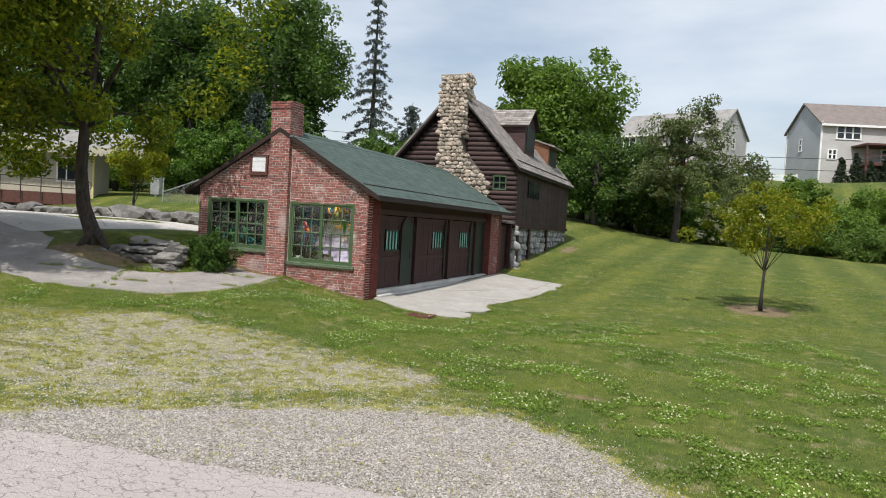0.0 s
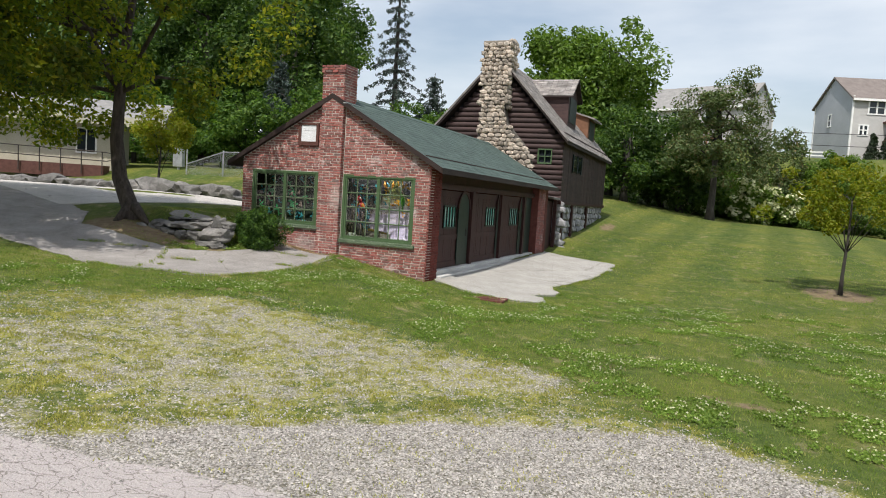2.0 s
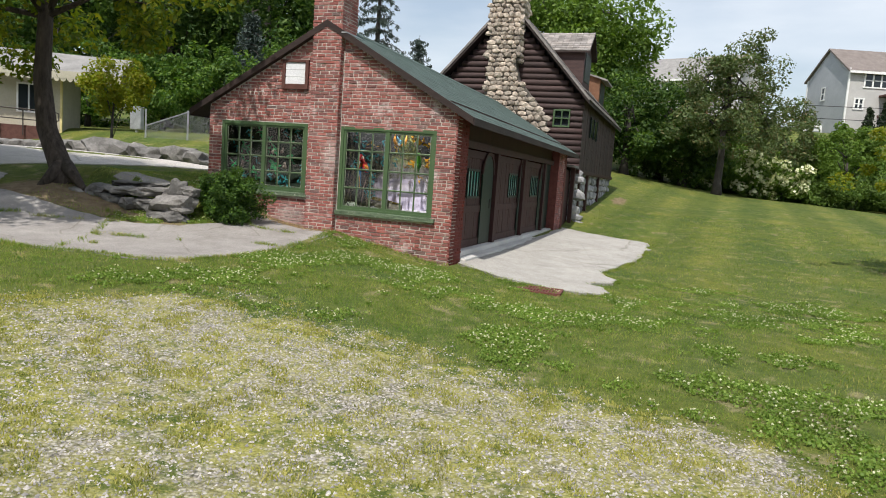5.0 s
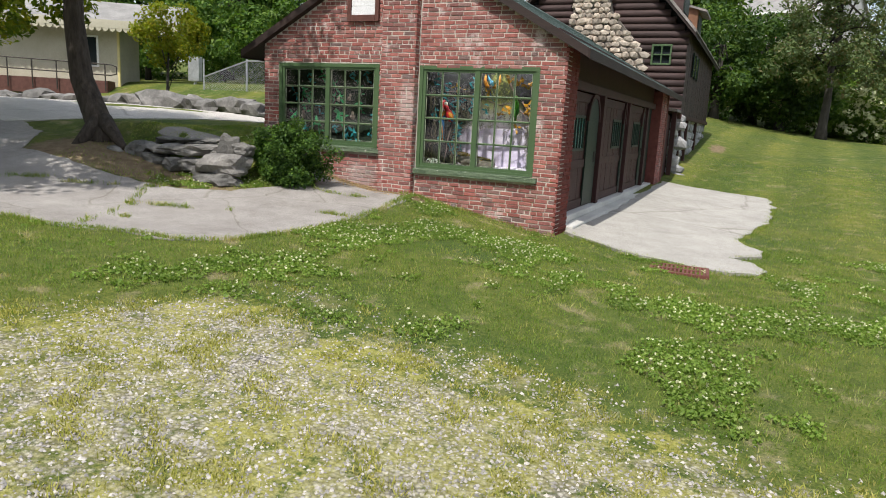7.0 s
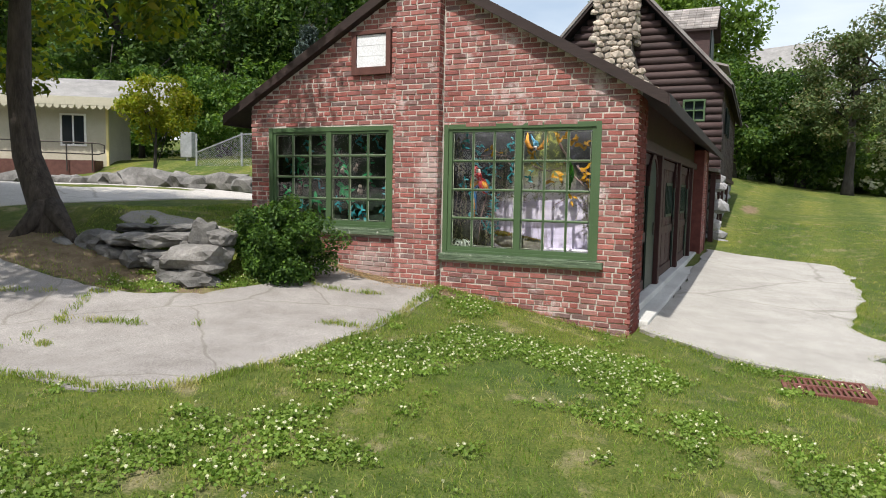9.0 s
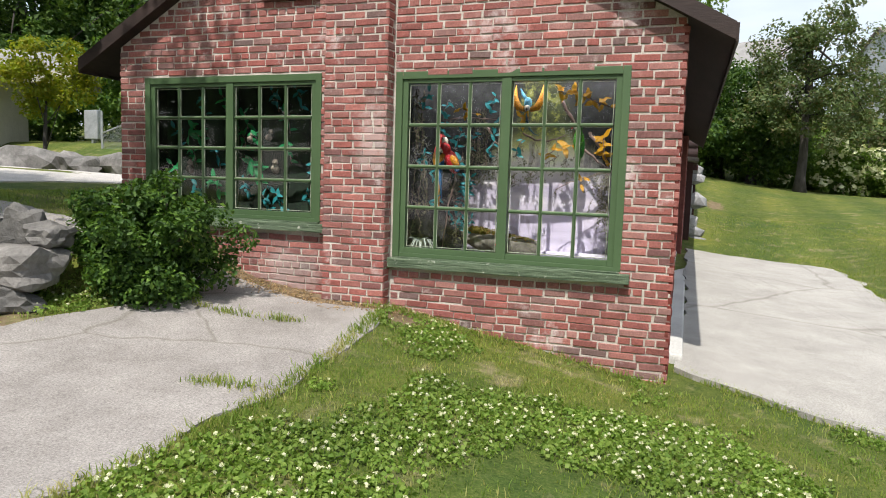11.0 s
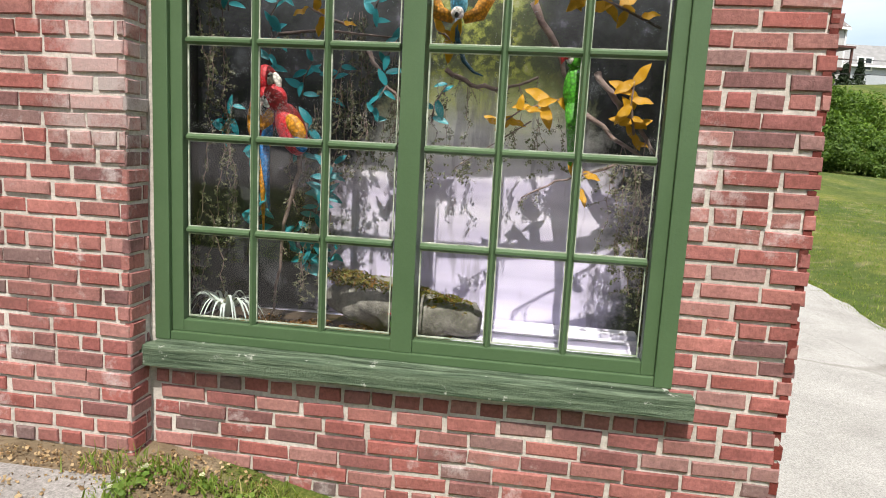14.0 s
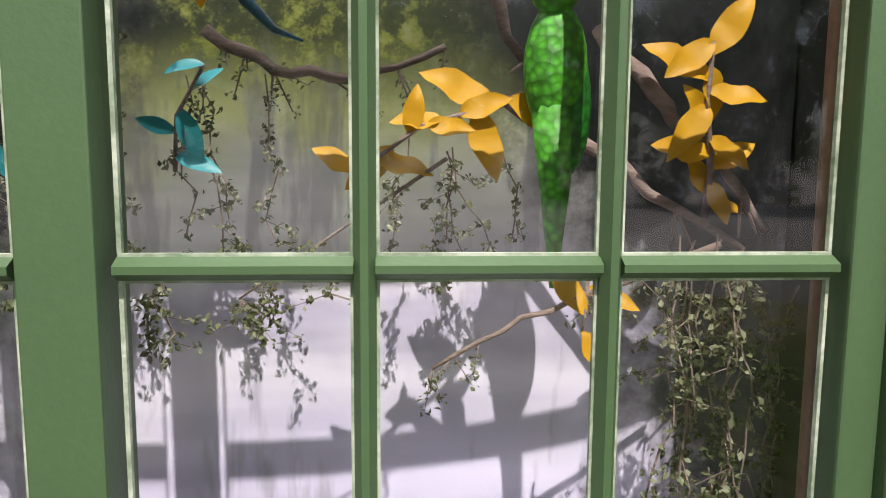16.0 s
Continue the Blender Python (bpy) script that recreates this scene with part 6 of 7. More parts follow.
TEAL_LEAF = leaf_surface("teal_leaf", [(0.015, 0.13, 0.17), (0.03, 0.25, 0.30), (0.11, 0.44, 0.50), (0.012, 0.09, 0.11)], 0.4, 0.1)
GOLD_LEAF = leaf_surface("gold_leaf", [(0.38, 0.16, 0.004), (0.48, 0.25, 0.008), (0.26, 0.085, 0.003), (0.52, 0.31, 0.012)], 0.5, 0.12)
JUNGLE_LEAF = leaf_surface("jungle_leaf", [(0.02, 0.22, 0.07), (0.03, 0.32, 0.12), (0.08, 0.45, 0.09), (0.12, 0.45, 0.30)], 0.35, 0.1)
PALE_SPRIG = leaf_surface("pale_sprig", [(0.07, 0.075, 0.04), (0.14, 0.145, 0.085), (0.26, 0.27, 0.19)], 0.6, 0.1)
PALE_BLADE = leaf_surface("pale_blade", [(0.50, 0.60, 0.60), (0.66, 0.74, 0.74)], 0.5, 0.1)
DRIFT = surface("driftwood", (0.13, 0.085, 0.075), (0.30, 0.22, 0.20), 9, 0.9, 0.6, 60, stretch=(1, 1, 3))
GREY_LOG = surface("grey_log", (0.06, 0.055, 0.045), (0.30, 0.28, 0.25), 11, 0.9, 0.9, 45)


def broad_leaf(bm, foot_at, way, up, length, width, fold=0.12, curl=0.25, wave=0.0):
    """One pointed leaf, folded along its midrib and bent down at the tip."""
    way, up = Vector(way).normalized(), Vector(up)
    up = (up - way * up.dot(way)).normalized()
    side = way.cross(up)
    n, rows = 8, []
    for i in range(n + 1):
        k = i / n
        wd = width * 0.5 * (math.sin(math.pi * min(1, k * 0.97 + 0.03)) ** 0.75) * (1.12 - 0.35 * k)
        mid = Vector(foot_at) + way * length * k - up * curl * length * k * k
        w1, w2 = wave * wd * math.sin(k * 11), wave * wd * math.sin(k * 9 + 1.5)
        rows.append([bm.verts.new(mid - side * wd + up * (fold * wd * 2 + w1)), bm.verts.new(mid), bm.verts.new(mid + side * wd + up * (fold * wd * 2 + w2))])
    for a, b in zip(rows, rows[1:]):
        bm.faces.new((a[0], a[1], b[1], b[0]))
        bm.faces.new((a[1], a[2], b[2], b[1]))


def spray(name, label, stem, stem_r, material, leaves, length, width, seed, stem_mat=None, category="artificial plant", spread=1.0, wave=0.45):
    """An artificial branch: a stem along points with single broad leaves."""
    rnd = random.Random(seed)
    ob = empty(name, stem[0], label, category)
    o = Vector(stem[0])
    pts = [Vector(p) - o for p in stem]
    part("stem", tube_bm(pts, [stem_r * (1 - 0.6 * i / len(pts)) for i in range(len(pts))], 6), stem_mat or DRIFT, ob, flat=False)
    for k in range(leaves):
        f = (0.15 + 0.85 * k / max(1, leaves - 1)) * (len(pts) - 1)
        i = min(int(f), len(pts) - 2)
        p = pts[i].lerp(pts[i + 1], f - i)
        a = k * 2.4 + rnd.uniform(-0.5, 0.5)
        way = Vector((math.cos(a) * spread, rnd.uniform(-0.35, 0.1), math.sin(a) * spread * 0.9))
        bm = bmesh.new()
        s = rnd.uniform(0.7, 1.2)
        broad_leaf(bm, p, way, (rnd.uniform(-0.5, 0.5), -1, rnd.uniform(0.2, 0.9)), length * s, width * s, rnd.uniform(0.05, 0.22), rnd.uniform(0.0, 0.35), wave)
        part("leaf", bm, material, ob, flat=False)
    return ob


GOLD = "branch of golden yellow artificial leaves"
YF, YM, YB = 15.13, 15.22, 15.32   # near, middle and far planes of the display
spray("gold_branch", GOLD, [(-8.66, YM, 1.36), (-8.685, YF + 0.02, 1.44), (-8.705, YF, 1.54), (-8.70, YF, 1.62)], 0.006, GOLD_LEAF, 13, 0.085, 0.038, 71, wave=0.3)
spray("gold_branch", GOLD, [(-8.93, YM, 1.56), (-9.02, YF + 0.02, 1.525), (-9.10, YF, 1.50), (-9.18, YF, 1.44)], 0.005, GOLD_LEAF, 10, 0.092, 0.042, 72, wave=0.3)
spray("gold_branch", GOLD, [(-9.46, YB, 1.80), (-9.42, YM, 1.78), (-9.39, YM, 1.75)], 0.005, GOLD_LEAF, 4, 0.085, 0.042, 73)
spray("gold_branch", GOLD, [(-8.60, YB, 1.84), (-8.78, YM, 1.90), (-8.95, YM, 1.97), (-9.12, YM, 2.0)], 0.006, GOLD_LEAF, 17, 0.095, 0.045, 74)
spray("gold_branch", "sprig of golden artificial leaves high in the display", [(-9.80, YM, 1.80), (-9.88, YF + 0.03, 1.82), (-9.94, YF, 1.85)], 0.006, GOLD_LEAF, 5, 0.075, 0.036, 75)
spray("gold_branch", "hanging golden artificial leaves", [(-8.855, YF + 0.03, 1.29), (-8.865, YF, 1.25), (-8.87, YF, 1.22)], 0.003, GOLD_LEAF, 3, 0.10, 0.04, 79, spread=0.35)
for k, (sx, sz, n) in enumerate(((-10.10, 1.71, 7), (-9.98, 1.61, 7), (-9.88, 1.60, 6), (-9.66, 1.52, 7), (-10.32, 1.42, 9), (-9.93, 1.08, 10), (-10.15, 1.04, 8), (-9.95, 0.88, 11), (-9.88, 0.84, 7), (-9.86, 1.21, 9), (-9.43, 1.54, 5), (-10.22, 1.31, 8),
                                 (-10.28, 1.95, 7), (-10.12, 1.86, 6), (-9.70, 1.92, 7), (-9.62, 1.70, 5), (-9.98, 1.36, 7), (-10.05, 0.95, 6))):
    back = 0.03 + 0.06 * (k % 3)
    spray("teal_plant", "teal artificial leaves on a thin stem", [(sx - 0.04, YF + back + 0.08, sz - 0.10), (sx - 0.02, YF + back + 0.03, sz - 0.02), (sx + 0.03, YF + back, sz + 0.05)], 0.004, TEAL_LEAF, n, 0.075, 0.031, 80 + k, wave=0.05)
for k, (sx, sz, n, tone, size) in enumerate(((-12.86, 1.45, 7, 0, 0.10), (-12.28, 1.83, 6, 0, 0.11), (-11.96, 2.0, 7, 1, 0.10), (-11.60, 2.0, 7, 1, 0.10), (-13.1, 1.62, 7, 1, 0.09), (-12.93, 1.66, 9, 0, 0.13), (-12.56, 1.42, 6, 1, 0.09), (-12.16, 1.30, 11, 0, 0.14),
                                             (-12.07, 0.97, 8, 1, 0.10), (-11.81, 0.99, 10, 1, 0.10), (-11.51, 1.01, 9, 1, 0.09), (-11.45, 1.62, 7, 0, 0.09), (-11.42, 1.30, 6, 1, 0.09), (-12.5, 1.95, 7, 0, 0.10), (-12.85, 1.95, 6, 1, 0.09), (-13.08, 1.25, 7, 0, 0.09),
                                             (-12.62, 1.12, 8, 0, 0.11), (-12.35, 1.62, 7, 0, 0.09), (-11.72, 1.48, 6, 0, 0.09), (-11.45, 1.85, 6, 1, 0.10), (-12.9, 1.05, 8, 1, 0.1), (-12.1, 1.6, 6, 0, 0.08), (-11.78, 1.78, 7, 0, 0.09), (-12.3, 1.1, 7, 1, 0.09))):
    back = 0.02 + 0.07 * (k % 3)
    spray("jungle_plant", "glossy green artificial jungle leaves", [(sx, YF + back + 0.1, sz - 0.14), (sx + 0.02, YF + back + 0.04, sz - 0.02), (sx - 0.02, YF + back, sz + 0.06)], 0.005, (JUNGLE_LEAF, TEAL_LEAF)[tone], n, size, size * 0.42, 120 + k, wave=0.05)


def twig_vine(label, top, length, seed, strands=4, wide=0.05):
    """Hanging strands beset with tiny leaves."""
    rnd = np.random.default_rng(seed)
    ob = empty("hanging_vine", top, label, "artificial plant", "hanging vines")
    bm, cs = bmesh.new(), []
    for j in range(strands):
        p, pts = Vector((rnd.normal() * wide, rnd.normal() * 0.02, rnd.random() * -0.04)), []
        n = max(6, int(length / 0.035))
        for i in range(n):
            pts.append(p.copy())
            p = p + Vector((rnd.normal() * 0.009, rnd.normal() * 0.006, -length / n * (0.7 + 0.5 * rnd.random())))
            cs.append(tuple(p))
            if rnd.random() < 0.6:
                tip = p + Vector((rnd.normal() * 0.028, rnd.normal() * 0.015, -0.012 - 0.02 * rnd.random()))
                tube_bm([p, tip], [0.0009, 0.0006], 3, bm, False)
                cs += [tuple(p.lerp(tip, 0.6)), tuple(tip)]
        tube_bm(pts, [0.0016] * len(pts), 4, bm)
    part("stem", bm, DRIFT, ob)
    put("foliage", leaf_cloud("vine_leaves", cs, [0.013] * len(cs), 8, 0.0115, PALE_SPRIG, rnd, 0.8, 0.3, 0.6), ob)
    return ob


for i, (vx, vz, vl, vy, st) in enumerate(((-8.70, 1.36, 0.42, YF, 7), (-8.64, 1.30, 0.40, YF + 0.03, 6), (-8.69, 1.02, 0.24, YF, 4), (-10.33, 2.05, 0.6, YF + 0.02, 5), (-10.31, 1.50, 0.55, YF, 5), (-10.34, 1.05, 0.4, YF, 4), (-9.80, 1.9, 0.5, YB, 5),
                                           (-9.62, 1.72, 0.4, YB, 5), (-9.42, 1.32, 0.12, YF, 3), (-9.27, 1.34, 0.10, YF, 3), (-10.0, 1.5, 0.4, YB, 5), (-9.66, 1.45, 0.2, YM, 5), (-9.02, 1.50, 0.2, YB, 5), (-9.44, 1.62, 0.3, YB, 4), (-9.95, 1.05, 0.35, YM, 4), (-9.82, 1.62, 0.35, YM, 5))):
    twig_vine("grey-green artificial vine with tiny leaves", (vx, vy, vz), vl, 200 + i, st)


def twig(label, points, r, seed, leafy=True):
    rnd = np.random.default_rng(seed)
    ob = empty("bare_branch", points[0], label, "branch")
    o = Vector(points[0])
    pts = []
    for a, b in zip(points, points[1:]):
        for k in range(4):
            pts.append((Vector(a) - o).lerp(Vector(b) - o, k / 4) + Vector((rnd.normal(), 0, rnd.normal())) * r * 0.35)
    pts.append(Vector(points[-1]) - o)
    bm = tube_bm(pts, [r * (1 - 0.6 * i / len(pts)) * (0.9 + 0.25 * rnd.random()) for i in range(len(pts))], 8)
    cs = []
    for i in range(12 if leafy else 3):
        a = pts[int(rnd.integers(1, len(pts)))]
        b = a + Vector((rnd.normal() * 0.04, -0.01, -0.02 - 0.05 * rnd.random()))
        tube_bm([a, b], [r * 0.25, r * 0.1], 4, bm)
        cs += [tuple(a.lerp(b, k)) for k in (0.4, 0.7, 1.0)]
    part("wood", bm, DRIFT, ob, flat=False)
    if leafy:
        put("foliage", leaf_cloud("twig_leaves", cs, [0.014] * len(cs), 5, 0.010, PALE_SPRIG, rnd, 0.5, 0.2, 0.6), ob)
    return ob


twig("thick pale bare branch across the display corner", [(-8.83, YM, 1.66), (-8.76, YF + 0.05, 1.56), (-8.68, YF + 0.03, 1.47), (-8.60, YF + 0.02, 1.36)], 0.014, 301, False)
twig("leaning bare branch in the display", [(-8.95, YB, 1.56), (-8.80, YM, 1.45), (-8.62, YF + 0.04, 1.33)], 0.012, 302, False)
twig("thin twig with tiny leaves", [(-8.66, YF + 0.03, 1.34), (-8.82, YF + 0.02, 1.28), (-8.95, YF, 1.24), (-9.08, YF, 1.17)], 0.006, 303)
twig("thin twig with tiny leaves", [(-9.06, YF, 1.46), (-9.18, YF, 1.38), (-9.34, YF, 1.27)], 0.003, 304)
twig("slanting branch under the parrots", [(-9.98, YM, 1.42), (-10.0, YM, 1.22), (-10.06, YM, 1.0), (-10.10, YM, 0.62)], 0.012, 305)
twig("dark curved branch in the display", [(-9.42, YB, 1.66), (-9.32, YB, 1.60), (-9.2, YB, 1.58), (-9.05, YB, 1.64)], 0.011, 306)
twig("bare branch across the upper display", [(-9.76, YB, 1.74), (-9.66, YM, 1.60), (-9.56, YM, 1.48)], 0.010, 307)
twig("bare branch over the upper panes", [(-10.1, YM, 1.76), (-9.9, YM, 1.78), (-9.62, YM, 1.76)], 0.007, 308)
twig("dark branch behind the green parrot", [(-9.08, YB, 1.92), (-9.0, YB, 1.78), (-8.92, YB, 1.62)], 0.016, 309, False)


def plumage(name, tone):
    m, N, L, B = shader(name)
    scale = N.new("ShaderNodeTexVoronoi")
    scale.inputs["Scale"].default_value = 85
    L.new(N.new("ShaderNodeNewGeometry").outputs["Position"], scale.inputs["Vector"])
    col = mixed(N, L, 1.0, tone, ramp(N, L, scale.outputs["Distance"], [(0.1, (1.25,) * 3), (0.7, (0.5,) * 3)]), "MULTIPLY")
    L.new(col, B.inputs["Base Color"])
    B.inputs["Roughness"].default_value = 0.55
    bumped(N, L, B, scale.outputs["Distance"], 0.5, 0.004)
    return m


FEATHERS = [plumage("red_plumage", (0.56, 0.015, 0.025)), plumage("gold_plumage", (0.72, 0.30, 0.012)), plumage("blue_plumage", (0.02, 0.16, 0.42)), plumage("pale_face", (0.75, 0.70, 0.64)),
            plumage("dark_beak", (0.02, 0.018, 0.016)), plumage("green_plumage", (0.07, 0.36, 0.015)), plumage("deep_green_plumage", (0.015, 0.16, 0.012)), plumage("sky_plumage", (0.10, 0.40, 0.62))]


def ball(bm, centre, radii, slot, turn=(0, 0, 0)):
    r = bmesh.ops.create_uvsphere(bm, u_segments=14, v_segments=10, radius=1, matrix=pose(*centre, *turn) @ Matrix.Diagonal((*radii, 1)))
    for f in {f for v in r["verts"] for f in v.link_faces}:
        f.material_index = slot
        f.smooth = True


def cone(bm, pts, radii, slot):
    n = len(bm.faces)
    tube_bm(pts, radii, 9, bm)
    bm.faces.ensure_lookup_table()
    for f in bm.faces[n:]:
        f.material_index = slot
        f.smooth = True


def stuffed_bird(name, label, place, shapes, cones, size=1.0, turn=(0, 0, 0), flip=1):
    bm = bmesh.new()
    for b in shapes:
        ball(bm, *b)
    for c in cones:
        cone(bm, *c)
    me = bpy.data.meshes.new(name)
    bm.to_mesh(me)
    bm.free()
    for f in FEATHERS:
        me.materials.append(f)
    return tagged(put(name, me, None, pose(*place, *turn) @ Matrix.Diagonal((size * flip, size, size, 1))), label, "parrot", "stuffed parrots")


MACAW = ([((0, 0, 0), (0.05, 0.045, 0.095), 0), ((0.012, -0.012, 0.115), (0.04, 0.038, 0.048), 0), ((0.036, -0.03, 0.112), (0.021, 0.016, 0.024), 3), ((0.035, -0.044, 0.122), (0.005, 0.004, 0.005), 4),
          ((0.02, -0.035, 0.03), (0.03, 0.02, 0.06), 0), ((0.025, -0.038, -0.02), (0.028, 0.018, 0.045), 1, (0, 12, 0)), ((0.03, -0.036, -0.075), (0.02, 0.014, 0.045), 2, (0, 12, 0)), ((-0.03, -0.02, -0.03), (0.02, 0.02, 0.06), 1)],
         [([(0.05, -0.034, 0.122), (0.068, -0.04, 0.108), (0.072, -0.042, 0.085), (0.066, -0.042, 0.07)], [0.018, 0.015, 0.009, 0.001], 3), ([(0.052, -0.034, 0.095), (0.062, -0.038, 0.085), (0.06, -0.038, 0.075)], [0.012, 0.008, 0.002], 4),
          ([(0, 0, -0.07), (0.015, -0.01, -0.2), (0.03, -0.01, -0.34)], [0.024, 0.014, 0.003], 2), ([(0.01, 0.0, -0.07), (0.0, 0.0, -0.24), (0.005, 0, -0.42)], [0.02, 0.012, 0.003], 1)])
stuffed_bird("macaw", "stuffed scarlet macaw perched upright in the display", (-10.135, YF + 0.04, 1.445), *MACAW, size=1.15)
stuffed_bird("macaw", "stuffed scarlet macaw with golden wing beside its mate", (-10.005, YF + 0.01, 1.385), [MACAW[0][0], MACAW[0][1], MACAW[0][2], MACAW[0][3], ((-0.03, -0.036, -0.005), (0.028, 0.018, 0.05), 1, (0, 14, 0)), ((-0.026, -0.036, -0.062), (0.022, 0.015, 0.032), 2, (0, 10, 0))], MACAW[1][:2], size=1.15, turn=(0, -22, 0), flip=-1)
GREEN_BIRD = ([((0, 0, 0), (0.042, 0.038, 0.085), 5), ((-0.005, -0.01, 0.10), (0.033, 0.032, 0.038), 5), ((-0.022, -0.028, 0.10), (0.018, 0.014, 0.02), 3), ((0.02, 0.005, -0.05), (0.03, 0.03, 0.09), 6)],
              [([(-0.034, -0.034, 0.11), (-0.05, -0.042, 0.10), (-0.054, -0.044, 0.078)], [0.015, 0.012, 0.001], 0), ([(0, 0, -0.05), (0.003, 0, -0.16), (0.004, 0, -0.29)], [0.032, 0.02, 0.005], 5)])
stuffed_bird("parrot", "stuffed bright green parrot on a hidden perch", (-8.91, YF + 0.03, 1.585), *GREEN_BIRD, size=1.06)
stuffed_bird("parrot", "tiny red-headed green parrot figure by the mossy log", (-9.545, YF - 0.03, 0.64), *GREEN_BIRD, size=0.42)
WINGED = ([((0, 0, -0.02), (0.035, 0.035, 0.05), 7), ((0, -0.03, -0.065), (0.026, 0.024, 0.026), 3), ((0, -0.05, -0.075), (0.008, 0.01, 0.012), 4)],
          [([(0.02, 0, -0.08), (0.08, 0, -0.06), (0.12, 0.01, 0.02), (0.125, 0.02, 0.13)], [0.02, 0.032, 0.03, 0.003], 1), ([(-0.02, 0, -0.08), (-0.08, 0, -0.06), (-0.12, 0.01, 0.02), (-0.115, 0.02, 0.13)], [0.02, 0.032, 0.03, 0.003], 1),
           ([(-0.01, 0.01, 0.0), (-0.05, 0.015, 0.05), (-0.075, 0.02, 0.11)], [0.02, 0.016, 0.003], 7)])
stuffed_bird("parrot", "stuffed blue and gold macaw with raised wings", (-9.38, YB - 0.03, 1.93), *WINGED)
tail = tube_bm([(-9.375, YM, 1.84), (-9.37, YM, 1.76), (-9.34, YM, 1.68), (-9.30, YM, 1.64), (-9.26, YM, 1.625)], [0.008, 0.011, 0.010, 0.006, 0.002], 7)
tagged(part("tail_feather", tail, surface("blue_feather", (0.01, 0.015, 0.02), (0.03, 0.12, 0.20), 30, 0.4), None, flat=False), "long dark blue tail plume hanging in the display", "feather")

# small pale furred figures in the leafy window
FUR = surface("pale_fur", (0.07, 0.05, 0.035), (0.42, 0.37, 0.30), 16, 0.9, 0.7, 90)
for fx, fz, s, rz in ((-12.86, 1.28, 0.055, 0), (-11.91, 1.60, 0.045, 40), (-11.84, 1.30, 0.055, 0), (-12.13, 1.58, 0.04, 70)):
    bm = rock_bm(s * 0.75, s * 0.7, s * 0.9, fx * 3, 2, 0.22)
    for c, r in (((s * 0.25, -s * 0.35, s * 1.85), s * 0.52), ((s * 0.1, -s * 0.3, s * 2.35), s * 0.16), ((s * 0.5, -s * 0.3, s * 2.3), s * 0.16), ((s * 0.3, -s * 0.8, s * 1.75), s * 0.22)):
        bmesh.ops.create_icosphere(bm, subdivisions=2, radius=r, matrix=Matrix.Translation(c))
    tagged(part("stuffed_animal", bm, FUR, None, m=pose(fx, YF + 0.02, fz - s, 0, 0, rz), flat=False), "small pale stuffed animal among jungle leaves", "stuffed animal")

# pale strap-leaved plant, mossy log and litter on the display floor
strap = empty("strap_plant", (-10.27, YF - 0.01, 0.575), "pale strap-leaved artificial plant on the display floor", "artificial plant")
for i in range(34):
    a, r = i * 2.399, random.uniform(0.21, 0.33)
    pts = [Vector((math.cos(a) * r * 0.62 * k, math.sin(a) * r * 0.35 * k, r * (1.55 * k - 1.45 * k * k))) for k in (0, 0.15, 0.3, 0.45, 0.6, 0.75, 0.9, 1.0)]
    side = Vector((-math.sin(a), math.cos(a), 0)) * 0.009
    bm = bmesh.new()
    rows = [(bm.verts.new(p - side * (1 - 0.8 * j / 7)), bm.verts.new(p + side * (1 - 0.8 * j / 7))) for j, p in enumerate(pts)]
    for p, q in zip(rows, rows[1:]):
        bm.faces.new((p[0], p[1], q[1], q[0]))
    part("leaf", bm, PALE_BLADE, strap, flat=False)
moss_log = empty("mossy_log", (-9.55, YF + 0.07, 0.575), "grey fallen log covered with moss", "log")
lb = tube_bm([(-0.30 + 0.04 * i, 0.04 - 0.005 * i, 0.135 - 0.0035 * i) for i in range(17)], [0.02 + 0.085 * math.sin(min(1.0, (i + 1.5) / 7) * math.pi / 2) - 0.0042 * max(0, i - 7) - (0.02 if i == 16 else 0) for i in range(17)], 18)
for v in lb.verts:
    v.co += Vector((0.4, 1, 1)) * (0.024 * noise.noise(v.co * 11) + 0.012 * noise.noise(v.co * 30))
part("wood", lb, GREY_LOG, moss_log, flat=False)
mrnd = np.random.default_rng(9)
put("moss", leaf_cloud("moss", [(-0.24 + 0.05 * i, -0.03 + 0.03 * (i % 2), 0.225 - 0.009 * i) for i in range(11)], [(0.06, 0.065, 0.035)] * 11, 330, 0.026, leaf_surface("moss_tuft", [(0.07, 0.09, 0.012), (0.18, 0.18, 0.025), (0.26, 0.20, 0.04), (0.30, 0.12, 0.02)]), mrnd, -0.5, 0.2, 0.3), moss_log)
litter = leaf_cloud("litter", [(-10.25 + 0.07 * i, YF - 0.02 + 0.05 * (i % 3), 0.582) for i in range(15)], [(0.06, 0.06, 0.014)] * 15, 190, 0.017, leaf_surface("litter_tone", [(0.26, 0.10, 0.02), (0.36, 0.20, 0.08), (0.2, 0.14, 0.06)]), mrnd, 0, 0.1, 0.5)
tagged(new("leaf_litter", litter), "rust-brown moss and litter on the display floor", "litter", kind="stuff")
earth = box_bm(-10.40, -9.38, D0 + 0.002, D0 + 0.34, 0.571, 0.577)
tagged(part("earth_bed", earth, EARTH, None), "thin bed of dark earth on the display floor", "earth")


